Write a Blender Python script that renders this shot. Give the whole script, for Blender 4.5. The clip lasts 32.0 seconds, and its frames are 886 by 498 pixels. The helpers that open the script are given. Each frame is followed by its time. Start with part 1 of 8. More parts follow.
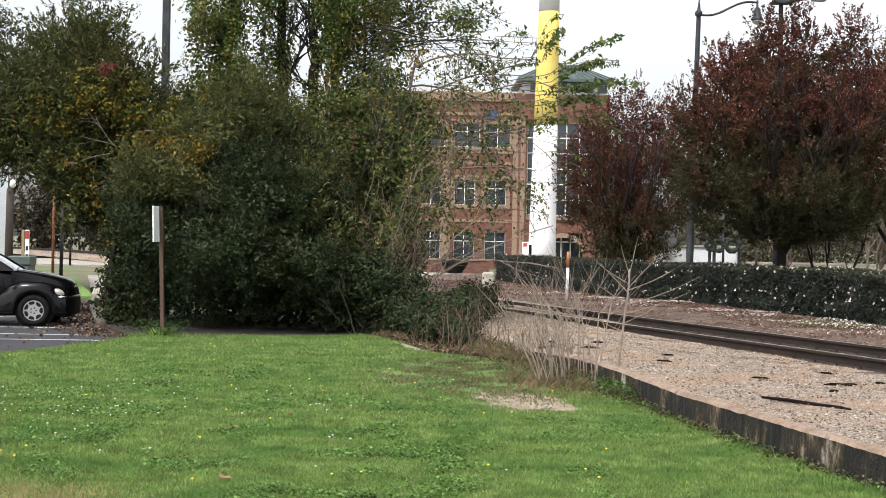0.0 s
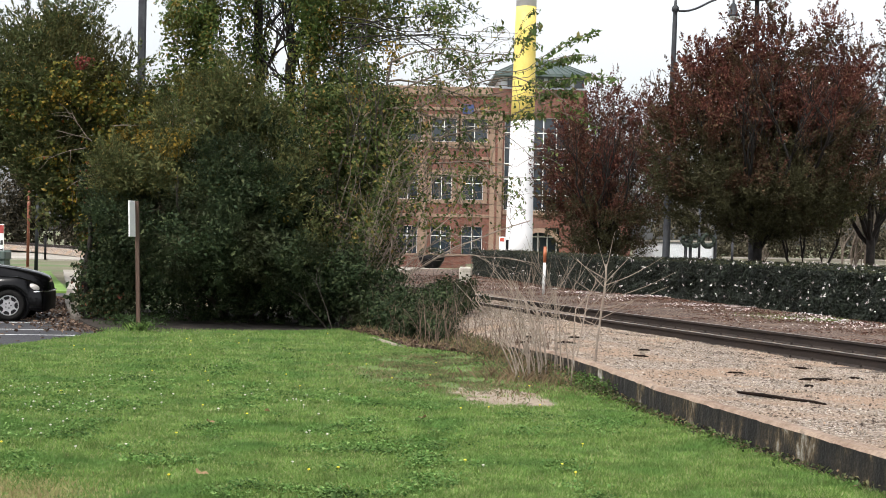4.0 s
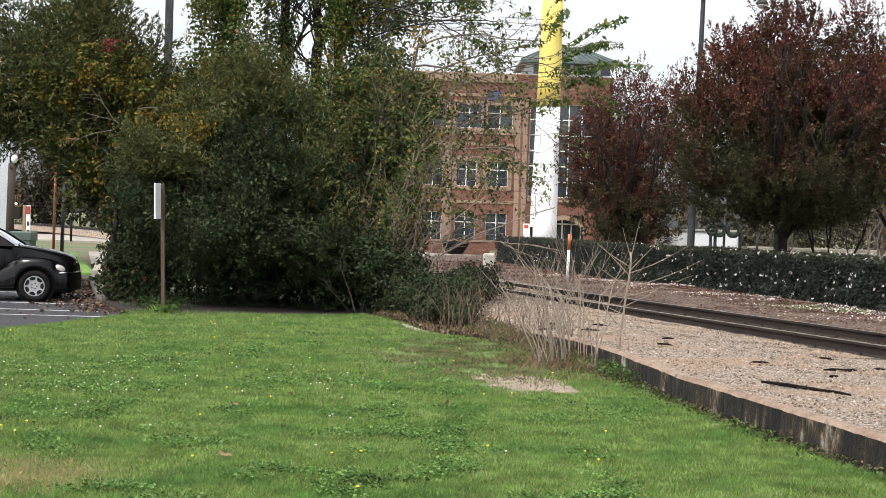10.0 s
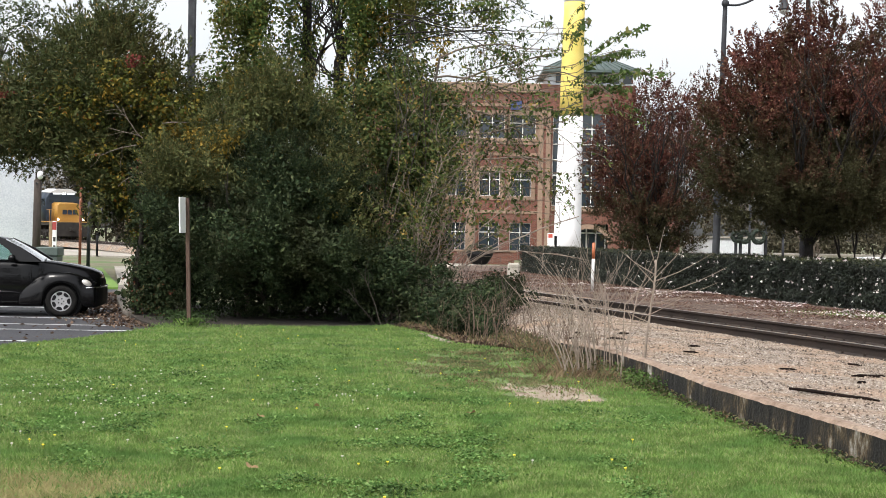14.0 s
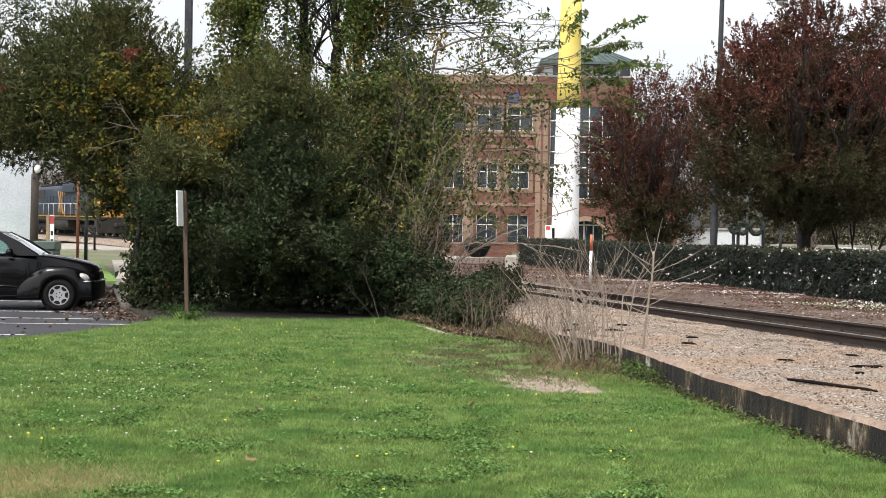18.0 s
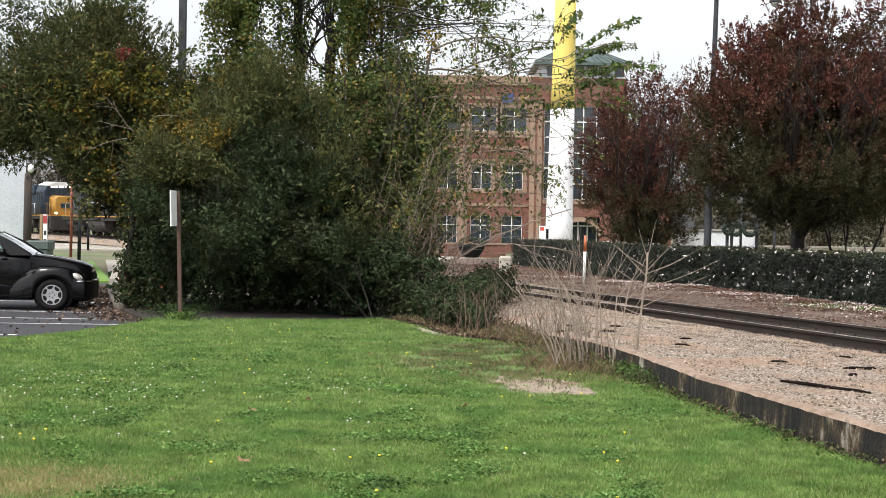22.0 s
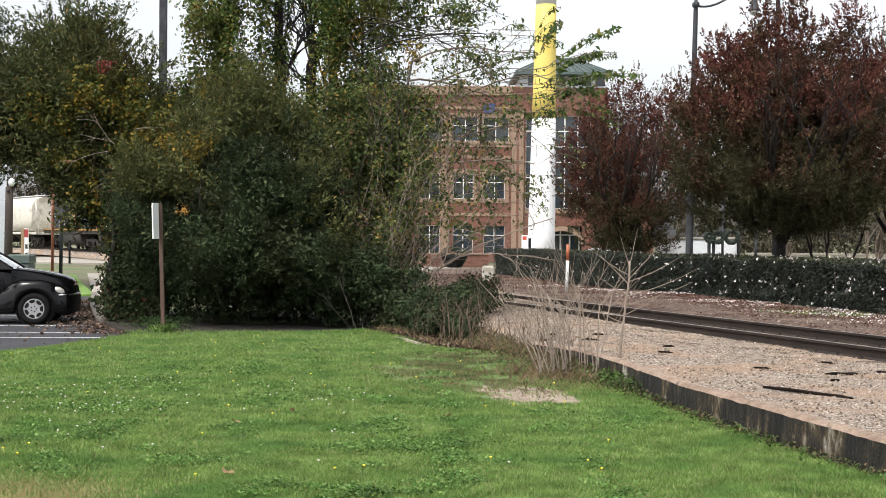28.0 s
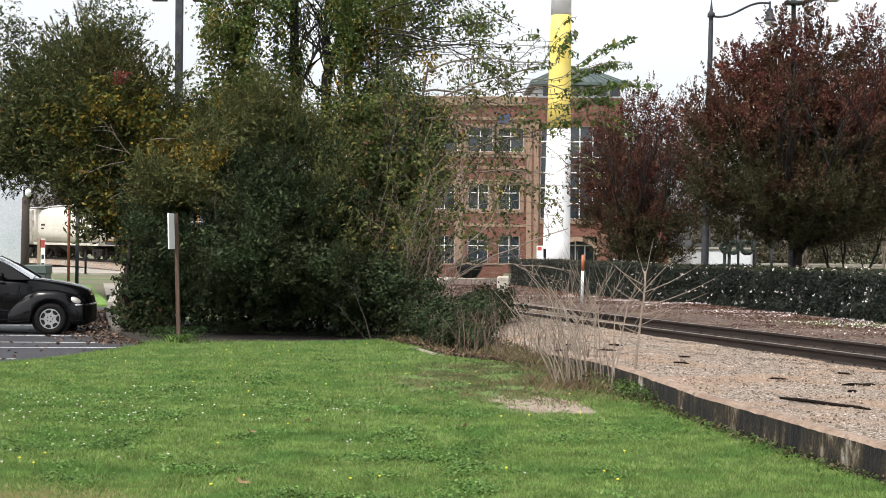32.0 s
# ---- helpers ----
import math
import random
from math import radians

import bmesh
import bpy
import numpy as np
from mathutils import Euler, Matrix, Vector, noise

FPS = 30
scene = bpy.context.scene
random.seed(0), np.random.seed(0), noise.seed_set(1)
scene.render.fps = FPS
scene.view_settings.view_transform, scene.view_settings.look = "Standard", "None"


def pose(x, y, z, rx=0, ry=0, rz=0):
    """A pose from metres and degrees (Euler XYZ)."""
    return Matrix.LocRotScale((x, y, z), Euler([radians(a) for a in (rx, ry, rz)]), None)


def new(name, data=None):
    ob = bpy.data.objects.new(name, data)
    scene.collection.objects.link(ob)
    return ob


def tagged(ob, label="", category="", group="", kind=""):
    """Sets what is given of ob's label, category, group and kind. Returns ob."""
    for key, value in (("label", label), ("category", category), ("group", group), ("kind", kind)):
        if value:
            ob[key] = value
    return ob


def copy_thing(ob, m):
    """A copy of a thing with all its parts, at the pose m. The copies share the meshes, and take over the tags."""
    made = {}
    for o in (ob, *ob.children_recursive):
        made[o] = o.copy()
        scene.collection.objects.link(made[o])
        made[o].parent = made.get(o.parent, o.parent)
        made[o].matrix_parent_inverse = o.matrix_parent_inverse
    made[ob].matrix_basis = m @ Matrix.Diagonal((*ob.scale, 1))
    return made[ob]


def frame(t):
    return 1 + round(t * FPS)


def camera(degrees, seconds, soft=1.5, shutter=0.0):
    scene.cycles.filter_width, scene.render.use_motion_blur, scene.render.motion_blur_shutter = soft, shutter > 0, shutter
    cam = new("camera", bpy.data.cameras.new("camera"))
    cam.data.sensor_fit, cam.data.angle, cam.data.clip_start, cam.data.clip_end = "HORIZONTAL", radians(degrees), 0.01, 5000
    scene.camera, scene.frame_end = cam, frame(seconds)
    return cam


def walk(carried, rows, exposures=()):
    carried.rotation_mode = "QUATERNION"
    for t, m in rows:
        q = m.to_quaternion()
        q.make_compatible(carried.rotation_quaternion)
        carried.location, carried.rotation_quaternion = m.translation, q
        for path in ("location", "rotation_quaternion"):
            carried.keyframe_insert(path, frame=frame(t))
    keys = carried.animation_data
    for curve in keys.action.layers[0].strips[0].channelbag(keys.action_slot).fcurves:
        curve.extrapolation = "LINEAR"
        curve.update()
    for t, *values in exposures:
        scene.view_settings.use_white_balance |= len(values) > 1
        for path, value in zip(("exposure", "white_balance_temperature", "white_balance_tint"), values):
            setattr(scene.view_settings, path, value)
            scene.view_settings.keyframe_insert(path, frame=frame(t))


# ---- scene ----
# the camera, held by somebody who stands on the lawn
cam = camera(36.2, 32.0, soft=0.9)
walk(cam, [
    (0.0, pose(0.011, -0.005, 1.738, 89.727, -1.044, -1.248)),
    (0.5, pose(0.008, -0.002, 1.736, 89.755, -1.070, -1.651)),
    (1.0, pose(0.011, -0.011, 1.739, 89.813, -0.993, -1.759)),
    (1.5, pose(0.004, -0.012, 1.740, 89.657, -0.958, -1.671)),
    (2.0, pose(0.006, -0.005, 1.739, 89.161, -0.804, -1.155)),
    (2.5, pose(0.007, 0.010, 1.735, 88.541, -0.737, -0.915)),
    (3.0, pose(0.014, 0.012, 1.741, 88.555, -0.979, -1.625)),
    (3.5, pose(0.015, -0.011, 1.739, 89.235, -1.100, -2.277)),
    (4.0, pose(0.008, -0.008, 1.745, 89.519, -1.101, -2.224)),
    (4.5, pose(0.011, -0.010, 1.743, 89.700, -1.183, -2.090)),
    (6.5, pose(0.011, -0.003, 1.741, 89.590, -1.269, -1.592)),
    (7.0, pose(0.010, -0.002, 1.742, 89.418, -1.437, -1.458)),
    (7.5, pose(0.011, -0.008, 1.739, 89.508, -1.382, -1.273)),
    (8.0, pose(0.008, -0.002, 1.734, 89.448, -1.343, -0.979)),
    (8.5, pose(0.017, 0.004, 1.734, 89.153, -1.355, -1.143)),
    (9.0, pose(0.009, 0.013, 1.735, 89.062, -1.536, -1.031)),
    (9.5, pose(0.002, 0.003, 1.738, 89.009, -1.632, -1.115)),
    (10.0, pose(-0.002, 0.001, 1.737, 88.911, -1.756, -1.213)),
    (10.5, pose(-0.001, -0.007, 1.739, 89.060, -1.887, -0.896)),
    (11.0, pose(0.001, 0.007, 1.733, 89.139, -1.913, -0.885)),
    (11.5, pose(-0.001, 0.010, 1.730, 89.182, -1.670, -0.752)),
    (12.0, pose(0.001, 0.008, 1.728, 89.698, -1.159, -0.344)),
    (12.5, pose(0.002, -0.003, 1.730, 90.074, -0.798, -0.017)),
    (13.0, pose(-0.000, 0.000, 1.730, 89.928, -0.800, 0.001)),
    (13.5, pose(0.001, -0.004, 1.732, 89.592, -0.980, -0.235)),
    (15.5, pose(0.001, 0.014, 1.729, 89.142, -1.299, 0.053)),
    (16.0, pose(-0.003, 0.006, 1.726, 89.657, -1.383, -0.337)),
    (16.5, pose(-0.003, -0.018, 1.733, 90.265, -1.352, -0.772)),
    (17.0, pose(-0.000, -0.013, 1.729, 89.963, -0.925, -0.253)),
    (17.5, pose(-0.002, 0.004, 1.725, 89.402, -0.829, 0.022)),
    (18.0, pose(-0.000, 0.001, 1.728, 89.027, -0.823, -0.292)),
    (18.5, pose(-0.005, 0.009, 1.729, 88.977, -0.908, -0.309)),
    (19.0, pose(-0.003, -0.000, 1.730, 89.008, -0.957, -0.217)),
    (19.5, pose(-0.003, 0.002, 1.727, 89.062, -1.009, -0.291)),
    (20.0, pose(-0.003, 0.003, 1.729, 89.221, -1.023, -0.218)),
    (20.5, pose(-0.000, -0.002, 1.728, 89.366, -1.024, -0.137)),
    (21.0, pose(-0.001, 0.003, 1.729, 89.213, -0.990, -0.173)),
    (21.5, pose(-0.002, 0.010, 1.728, 88.974, -0.937, -0.365)),
    (22.0, pose(0.002, 0.017, 1.731, 89.051, -0.953, -0.546)),
    (22.5, pose(-0.001, 0.017, 1.728, 89.090, -0.925, -0.556)),
    (23.0, pose(-0.004, 0.002, 1.730, 89.122, -0.911, -0.797)),
    (23.5, pose(0.002, 0.001, 1.729, 89.183, -0.867, -0.886)),
    (24.0, pose(0.003, 0.002, 1.725, 89.014, -0.783, -0.938)),
    (24.5, pose(0.004, 0.005, 1.725, 88.820, -0.732, -0.996)),
    (26.5, pose(-0.001, -0.012, 1.727, 89.288, -0.367, -1.168)),
    (27.0, pose(0.003, -0.006, 1.729, 89.097, -0.447, -1.103)),
    (27.5, pose(0.002, -0.011, 1.728, 89.208, -0.412, -1.187)),
    (28.0, pose(0.002, -0.009, 1.727, 89.495, -0.436, -1.283)),
    (28.5, pose(-0.001, -0.018, 1.732, 89.652, -0.390, -1.343)),
    (29.0, pose(-0.001, -0.018, 1.733, 89.772, -0.369, -1.342)),
    (29.5, pose(-0.001, -0.017, 1.725, 89.865, -0.416, -1.187)),
    (30.0, pose(-0.001, -0.012, 1.730, 89.826, -0.447, -1.031)),
    (30.5, pose(-0.002, -0.014, 1.731, 89.642, -0.442, -0.956)),
    (31.0, pose(-0.000, -0.011, 1.729, 89.781, -0.546, -0.956)),
    (31.5, pose(-0.002, -0.002, 1.726, 89.845, -0.578, -1.011)),
    (32.0, pose(-0.004, -0.002, 1.725, 89.930, -0.447, -0.656)),
])

# bright overcast day
SUN_UP, SUN_TURN = 58, 215
world = bpy.data.worlds.new("overcast_sky")
scene.world = world
world.use_nodes = True
wn, wl = world.node_tree.nodes, world.node_tree.links
sky = wn.new("ShaderNodeTexSky")
sky.sky_type = "NISHITA"
sky.sun_disc = False
sky.sun_elevation, sky.sun_rotation = radians(SUN_UP), radians(SUN_TURN)
sky.air_density, sky.dust_density, sky.ozone_density = 1.0, 4.0, 1.0
grey = wn.new("ShaderNodeHueSaturation")
grey.inputs["Saturation"].default_value = 0.22
wl.new(sky.outputs["Color"], grey.inputs["Color"])
wl.new(grey.outputs["Color"], wn["Background"].inputs["Color"])
wn["Background"].inputs["Strength"].default_value = 0.15

sun = new("sun", bpy.data.lights.new("sun", "SUN"))
sun.data.energy, sun.data.angle, sun.data.color = 1.3, radians(14), (1.0, 0.96, 0.9)
sun.rotation_euler = (radians(90 - SUN_UP), 0, radians(180 - SUN_TURN))
scene.view_settings.exposure = 0.95


# ---- materials ----
def nodes_of(name):
    m = bpy.data.materials.new(name)
    m.use_nodes = True
    nt = m.node_tree
    return m, nt.nodes, nt.links, nt.nodes["Principled BSDF"]


def ramp(nodes, stops):
    r = nodes.new("ShaderNodeValToRGB")
    while len(r.color_ramp.elements) < len(stops):
        r.color_ramp.elements.new(0.5)
    for e, (p, c) in zip(r.color_ramp.elements, stops):
        e.position, e.color = p, (*c, 1)
    return r


def surface(name, a, b, scale=6.0, rough=0.8, bump=0.15, metal=0.0, grain=60.0, stretch=(1, 1, 1), spots=None, local=True, vary=0.0):
    """Two colours mixed by a large noise, a fine grain in colour and relief, and worn spots where given."""
    m, n, l, p = nodes_of(name)
    tc = n.new("ShaderNodeTexCoord")
    mp = n.new("ShaderNodeMapping")
    mp.inputs["Scale"].default_value = stretch
    if local:
        l.new(tc.outputs["Object"], mp.inputs["Vector"])
    else:
        geo = n.new("ShaderNodeNewGeometry")
        l.new(geo.outputs["Position"], mp.inputs["Vector"])
    big = n.new("ShaderNodeTexNoise")
    big.inputs["Scale"].default_value, big.inputs["Detail"].default_value = scale, 6
    fine = n.new("ShaderNodeTexNoise")
    fine.inputs["Scale"].default_value, fine.inputs["Detail"].default_value = grain, 4
    l.new(mp.outputs["Vector"], big.inputs["Vector"])
    l.new(mp.outputs["Vector"], fine.inputs["Vector"])
    r = ramp(n, [(0.3, a), (0.7, b)])
    l.new(big.outputs["Fac"], r.inputs["Fac"])
    out = r.outputs["Color"]
    mix = n.new("ShaderNodeMixRGB")
    mix.blend_type = "OVERLAY"
    mix.inputs["Fac"].default_value = 0.45
    l.new(out, mix.inputs["Color1"])
    l.new(fine.outputs["Fac"], mix.inputs["Color2"])
    out = mix.outputs["Color"]
    if spots:
        colour, at, size = spots
        sp = n.new("ShaderNodeTexNoise")
        sp.inputs["Scale"].default_value, sp.inputs["Detail"].default_value = size, 8
        l.new(mp.outputs["Vector"], sp.inputs["Vector"])
        sr = ramp(n, [(at, (0, 0, 0)), (at + 0.08, (1, 1, 1))])
        l.new(sp.outputs["Fac"], sr.inputs["Fac"])
        sm = n.new("ShaderNodeMixRGB")
        l.new(sr.outputs["Color"], sm.inputs["Fac"])
        l.new(out, sm.inputs["Color1"])
        sm.inputs["Color2"].default_value = (*colour, 1)
        out = sm.outputs["Color"]
    if vary:
        oi = n.new("ShaderNodeObjectInfo")
        hv = n.new("ShaderNodeHueSaturation")
        mr = n.new("ShaderNodeMapRange")
        mr.inputs["To Min"].default_value, mr.inputs["To Max"].default_value = 1 - vary, 1 + vary
        l.new(oi.outputs["Random"], mr.inputs["Value"])
        l.new(mr.outputs["Result"], hv.inputs["Value"])
        l.new(out, hv.inputs["Color"])
        out = hv.outputs["Color"]
    l.new(out, p.inputs["Base Color"])
    p.inputs["Roughness"].default_value, p.inputs["Metallic"].default_value = rough, metal
    if bump:
        bp = n.new("ShaderNodeBump")
        bp.inputs["Strength"].default_value, bp.inputs["Distance"].default_value = bump, 0.02
        l.new(fine.outputs["Fac"], bp.inputs["Height"])
        l.new(bp.outputs["Normal"], p.inputs["Normal"])
    return m


def leafy(name, stops, rough=0.5, shine=0.25, gloss=0.12, spread=0.5, tint=None, scale=2.2):
    """Leaves: each one takes its own colour along the stops; some light shines through."""
    m, n, l, p = nodes_of(name)
    geo = n.new("ShaderNodeNewGeometry")
    r = ramp(n, stops)
    l.new(geo.outputs["Random Per Island"], r.inputs["Fac"])
    big = n.new("ShaderNodeTexNoise")
    big.inputs["Scale"].default_value, big.inputs["Detail"].default_value = scale, 4
    l.new(geo.outputs["Position"], big.inputs["Vector"])
    hv = n.new("ShaderNodeHueSaturation")
    mr = n.new("ShaderNodeMapRange")
    mr.inputs["From Min"].default_value, mr.inputs["From Max"].default_value = 0.3, 0.7
    mr.inputs["To Min"].default_value, mr.inputs["To Max"].default_value = 1 - spread, 1 + spread
    l.new(big.outputs["Fac"], mr.inputs["Value"])
    l.new(mr.outputs["Result"], hv.inputs["Value"])
    col = r.outputs["Color"]
    if tint:
        colour, size, lo, hi = tint
        tn = n.new("ShaderNodeTexNoise")
        tn.inputs["Scale"].default_value, tn.inputs["Detail"].default_value = size, 3
        l.new(geo.outputs["Position"], tn.inputs["Vector"])
        tr_ = ramp(n, [(lo, (0, 0, 0)), (hi, (1, 1, 1))])
        l.new(tn.outputs["Fac"], tr_.inputs["Fac"])
        tm = n.new("ShaderNodeMixRGB")
        l.new(tr_.outputs["Color"], tm.inputs["Fac"])
        l.new(col, tm.inputs["Color1"])
        tm.inputs["Color2"].default_value = (*colour, 1)
        col = tm.outputs["Color"]
    l.new(col, hv.inputs["Color"])
    l.new(hv.outputs["Color"], p.inputs["Base Color"])
    p.inputs["Roughness"].default_value = rough
    p.inputs["Specular IOR Level"].default_value = gloss
    tr = n.new("ShaderNodeBsdfTranslucent")
    l.new(hv.outputs["Color"], tr.inputs["Color"])
    mx = n.new("ShaderNodeMixShader")
    mx.inputs["Fac"].default_value = shine
    l.new(p.outputs["BSDF"], mx.inputs[1])
    l.new(tr.outputs["BSDF"], mx.inputs[2])
    l.new(mx.outputs["Shader"], n["Material Output"].inputs["Surface"])
    return m


def plain(name, c, rough=0.5, metal=0.0, glow=0.0, coat=0.0):
    m, n, l, p = nodes_of(name)
    p.inputs["Base Color"].default_value = (*c, 1)
    p.inputs["Roughness"].default_value, p.inputs["Metallic"].default_value = rough, metal
    p.inputs["Coat Weight"].default_value = coat
    if glow:
        p.inputs["Emission Color"].default_value = (*c, 1)
        p.inputs["Emission Strength"].default_value = glow
    return m


def glass_dark(name, c=(0.02, 0.025, 0.03)):
    m, n, l, p = nodes_of(name)
    p.inputs["Base Color"].default_value = (*c, 1)
    p.inputs["Roughness"].default_value = 0.04
    p.inputs["Specular IOR Level"].default_value = 0.6
    return m


M_SOIL = surface("lawn_soil", (0.075, 0.115, 0.032), (0.12, 0.165, 0.05), 1.6, 0.95, 0.4, grain=70, local=False, spots=((0.13, 0.11, 0.06), 0.62, 0.9))
M_GRASS = leafy("grass_blades", [(0.0, (0.10, 0.18, 0.04)), (0.5, (0.155, 0.25, 0.062)), (0.85, (0.225, 0.315, 0.10)), (0.97, (0.34, 0.34, 0.17))], 0.6, 0.3, spread=0.3, scale=3.6, tint=((0.105, 0.2, 0.052), 1.1, 0.5, 0.66))
M_CLOVER = leafy("clover_leaves", [(0.0, (0.05, 0.115, 0.025)), (0.6, (0.10, 0.19, 0.05)), (1.0, (0.2, 0.3, 0.1))], 0.6, 0.3)
M_GROUND = surface("far_ground", (0.10, 0.10, 0.055), (0.16, 0.14, 0.09), 0.15, 0.95, 0.2, grain=3, local=False, spots=((0.08, 0.13, 0.04), 0.5, 0.12))
M_ASPHALT = surface("asphalt", (0.026, 0.027, 0.033), (0.046, 0.046, 0.052), 0.7, 0.8, 0.3, grain=90, local=False, spots=((0.09, 0.085, 0.08), 0.63, 1.3))
M_STRIPE = surface("worn_white_stripe", (0.7, 0.7, 0.7), (0.55, 0.55, 0.55), 3, 0.7, 0.1, local=False, spots=((0.06, 0.06, 0.065), 0.6, 7))
def gravel(name, stops, size, patch, patch_at):
    """Packed small stones, each with its own tone, among sandy patches."""
    m, n, l, p = nodes_of(name)
    geo = n.new("ShaderNodeNewGeometry")
    warp = n.new("ShaderNodeTexNoise")
    warp.inputs["Scale"].default_value, warp.inputs["Detail"].default_value = 25, 3
    l.new(geo.outputs["Position"], warp.inputs["Vector"])
    add = n.new("ShaderNodeMixRGB")
    add.blend_type, add.inputs["Fac"].default_value = "ADD", 0.03
    l.new(geo.outputs["Position"], add.inputs["Color1"])
    l.new(warp.outputs["Color"], add.inputs["Color2"])
    vo = n.new("ShaderNodeTexVoronoi")
    vo.inputs["Scale"].default_value = size
    l.new(add.outputs["Color"], vo.inputs["Vector"])
    sep = n.new("ShaderNodeSeparateColor")
    l.new(vo.outputs["Color"], sep.inputs["Color"])
    r = ramp(n, stops)
    l.new(sep.outputs["Red"], r.inputs["Fac"])
    big = n.new("ShaderNodeTexNoise")
    big.inputs["Scale"].default_value, big.inputs["Detail"].default_value = 0.8, 6
    l.new(geo.outputs["Position"], big.inputs["Vector"])
    br = ramp(n, [(patch_at, (0, 0, 0)), (patch_at + 0.16, (0.75, 0.75, 0.75))])
    l.new(big.outputs["Fac"], br.inputs["Fac"])
    mx = n.new("ShaderNodeMixRGB")
    l.new(br.outputs["Color"], mx.inputs["Fac"])
    l.new(r.outputs["Color"], mx.inputs["Color1"])
    mx.inputs["Color2"].default_value = (*patch, 1)
    l.new(mx.outputs["Color"], p.inputs["Base Color"])
    p.inputs["Roughness"].default_value = 0.95
    bp = n.new("ShaderNodeBump")
    bp.inputs["Strength"].default_value, bp.inputs["Distance"].default_value = 0.9, 0.02
    bp.invert = True
    l.new(vo.outputs["Distance"], bp.inputs["Height"])
    l.new(bp.outputs["Normal"], p.inputs["Normal"])
    return m


M_BED = gravel("track_bed", [(0.0, (0.035, 0.026, 0.02)), (0.2, (0.13, 0.10, 0.076)), (0.6, (0.25, 0.20, 0.155)), (0.9, (0.40, 0.335, 0.275)), (1.0, (0.6, 0.54, 0.49))], 52.0, (0.30, 0.195, 0.125), 0.46)
M_VERGE = gravel("leaf_strewn_verge", [(0.0, (0.025, 0.014, 0.012)), (0.4, (0.065, 0.037, 0.026)), (0.8, (0.13, 0.085, 0.06)), (1.0, (0.3, 0.24, 0.2))], 26.0, (0.17, 0.115, 0.08), 0.53)
M_CONCRETE = surface("weathered_concrete", (0.20, 0.16, 0.12), (0.30, 0.25, 0.19), 1.4, 0.9, 0.5, grain=35, local=False)
M_CONCRETE_PALE = surface("pale_edging", (0.2, 0.17, 0.13), (0.31, 0.27, 0.21), 4, 0.9, 0.4, grain=30, local=False)
M_PALE = surface("pale_concrete_road", (0.27, 0.245, 0.21), (0.35, 0.325, 0.28), 0.3, 0.9, 0.1, grain=9, local=False)
M_RAIL = surface("rusty_rail", (0.014, 0.009, 0.007), (0.028, 0.018, 0.013), 3, 0.9, 0.2, metal=0.0, grain=40, local=False)
M_RAILTOP = surface("rail_head", (0.28, 0.25, 0.23), (0.4, 0.37, 0.34), 6, 0.35, 0.05, metal=0.7, local=False)
M_TIE = surface("weathered_sleeper", (0.05, 0.038, 0.03), (0.11, 0.085, 0.065), 3, 0.95, 0.6, grain=30, stretch=(6, 1, 1))
M_BARK = surface("grey_bark", (0.045, 0.036, 0.03), (0.10, 0.085, 0.07), 5, 0.95, 0.8, grain=28, stretch=(1, 1, 0.25), local=False)
M_TWIG = surface("dry_twig", (0.19, 0.15, 0.122), (0.33, 0.27, 0.22), 9, 0.9, 0.3, local=False)
M_GREYTWIG = surface("bare_twig", (0.10, 0.08, 0.062), (0.2, 0.16, 0.125), 9, 0.9, 0.3, local=False)
M_BUSH = leafy("bush_leaves", [(0.0, (0.01761, 0.03145, 0.01446)), (0.7, (0.03229, 0.04805, 0.02089)), (0.93, (0.05479, 0.06989, 0.03054)), (1.0, (0.09784, 0.1136, 0.05224))], 0.55, 0.15, 0.08, 0.45, ((0.034, 0.036, 0.017), 0.9, 0.5, 0.68))
M_OAK = leafy("oak_leaves", [(0.0, (0.04645, 0.0625, 0.02376)), (0.7, (0.07397, 0.08749, 0.03326)), (0.95, (0.1204, 0.1125, 0.04435)), (1.0, (0.2752, 0.1875, 0.05544))], 0.55, 0.22, 0.08, 0.45, ((0.062, 0.058, 0.02), 0.6, 0.5, 0.7))
M_VINE = leafy("vine_leaves", [(0.0, (0.04, 0.055, 0.014)), (0.5, (0.085, 0.095, 0.02)), (0.85, (0.16, 0.13, 0.025)), (0.97, (0.24, 0.15, 0.02)), (1.0, (0.2, 0.06, 0.02))], 0.5, 0.35)
M_TALL = leafy("tall_tree_leaves", [(0.0, (0.0375, 0.06875, 0.0168)), (0.6, (0.08125, 0.125, 0.0288)), (0.92, (0.1625, 0.1688, 0.042)), (1.0, (0.325, 0.2125, 0.048))], 0.45, 0.35, 0.2, 0.35, ((0.12, 0.10, 0.022), 0.7, 0.54, 0.7))
M_BROAD = leafy("broad_leaves", [(0.0, (0.035, 0.06, 0.018)), (0.6, (0.075, 0.105, 0.03)), (0.9, (0.13, 0.14, 0.04)), (1.0, (0.22, 0.18, 0.06))], 0.45, 0.35)
M_RED = leafy("red_autumn_leaves", [(0.0, (0.052, 0.022, 0.017)), (0.5, (0.095, 0.038, 0.027)), (0.9, (0.15, 0.062, 0.036)), (1.0, (0.24, 0.13, 0.07))], 0.5, 0.25, 0.08, 0.4)
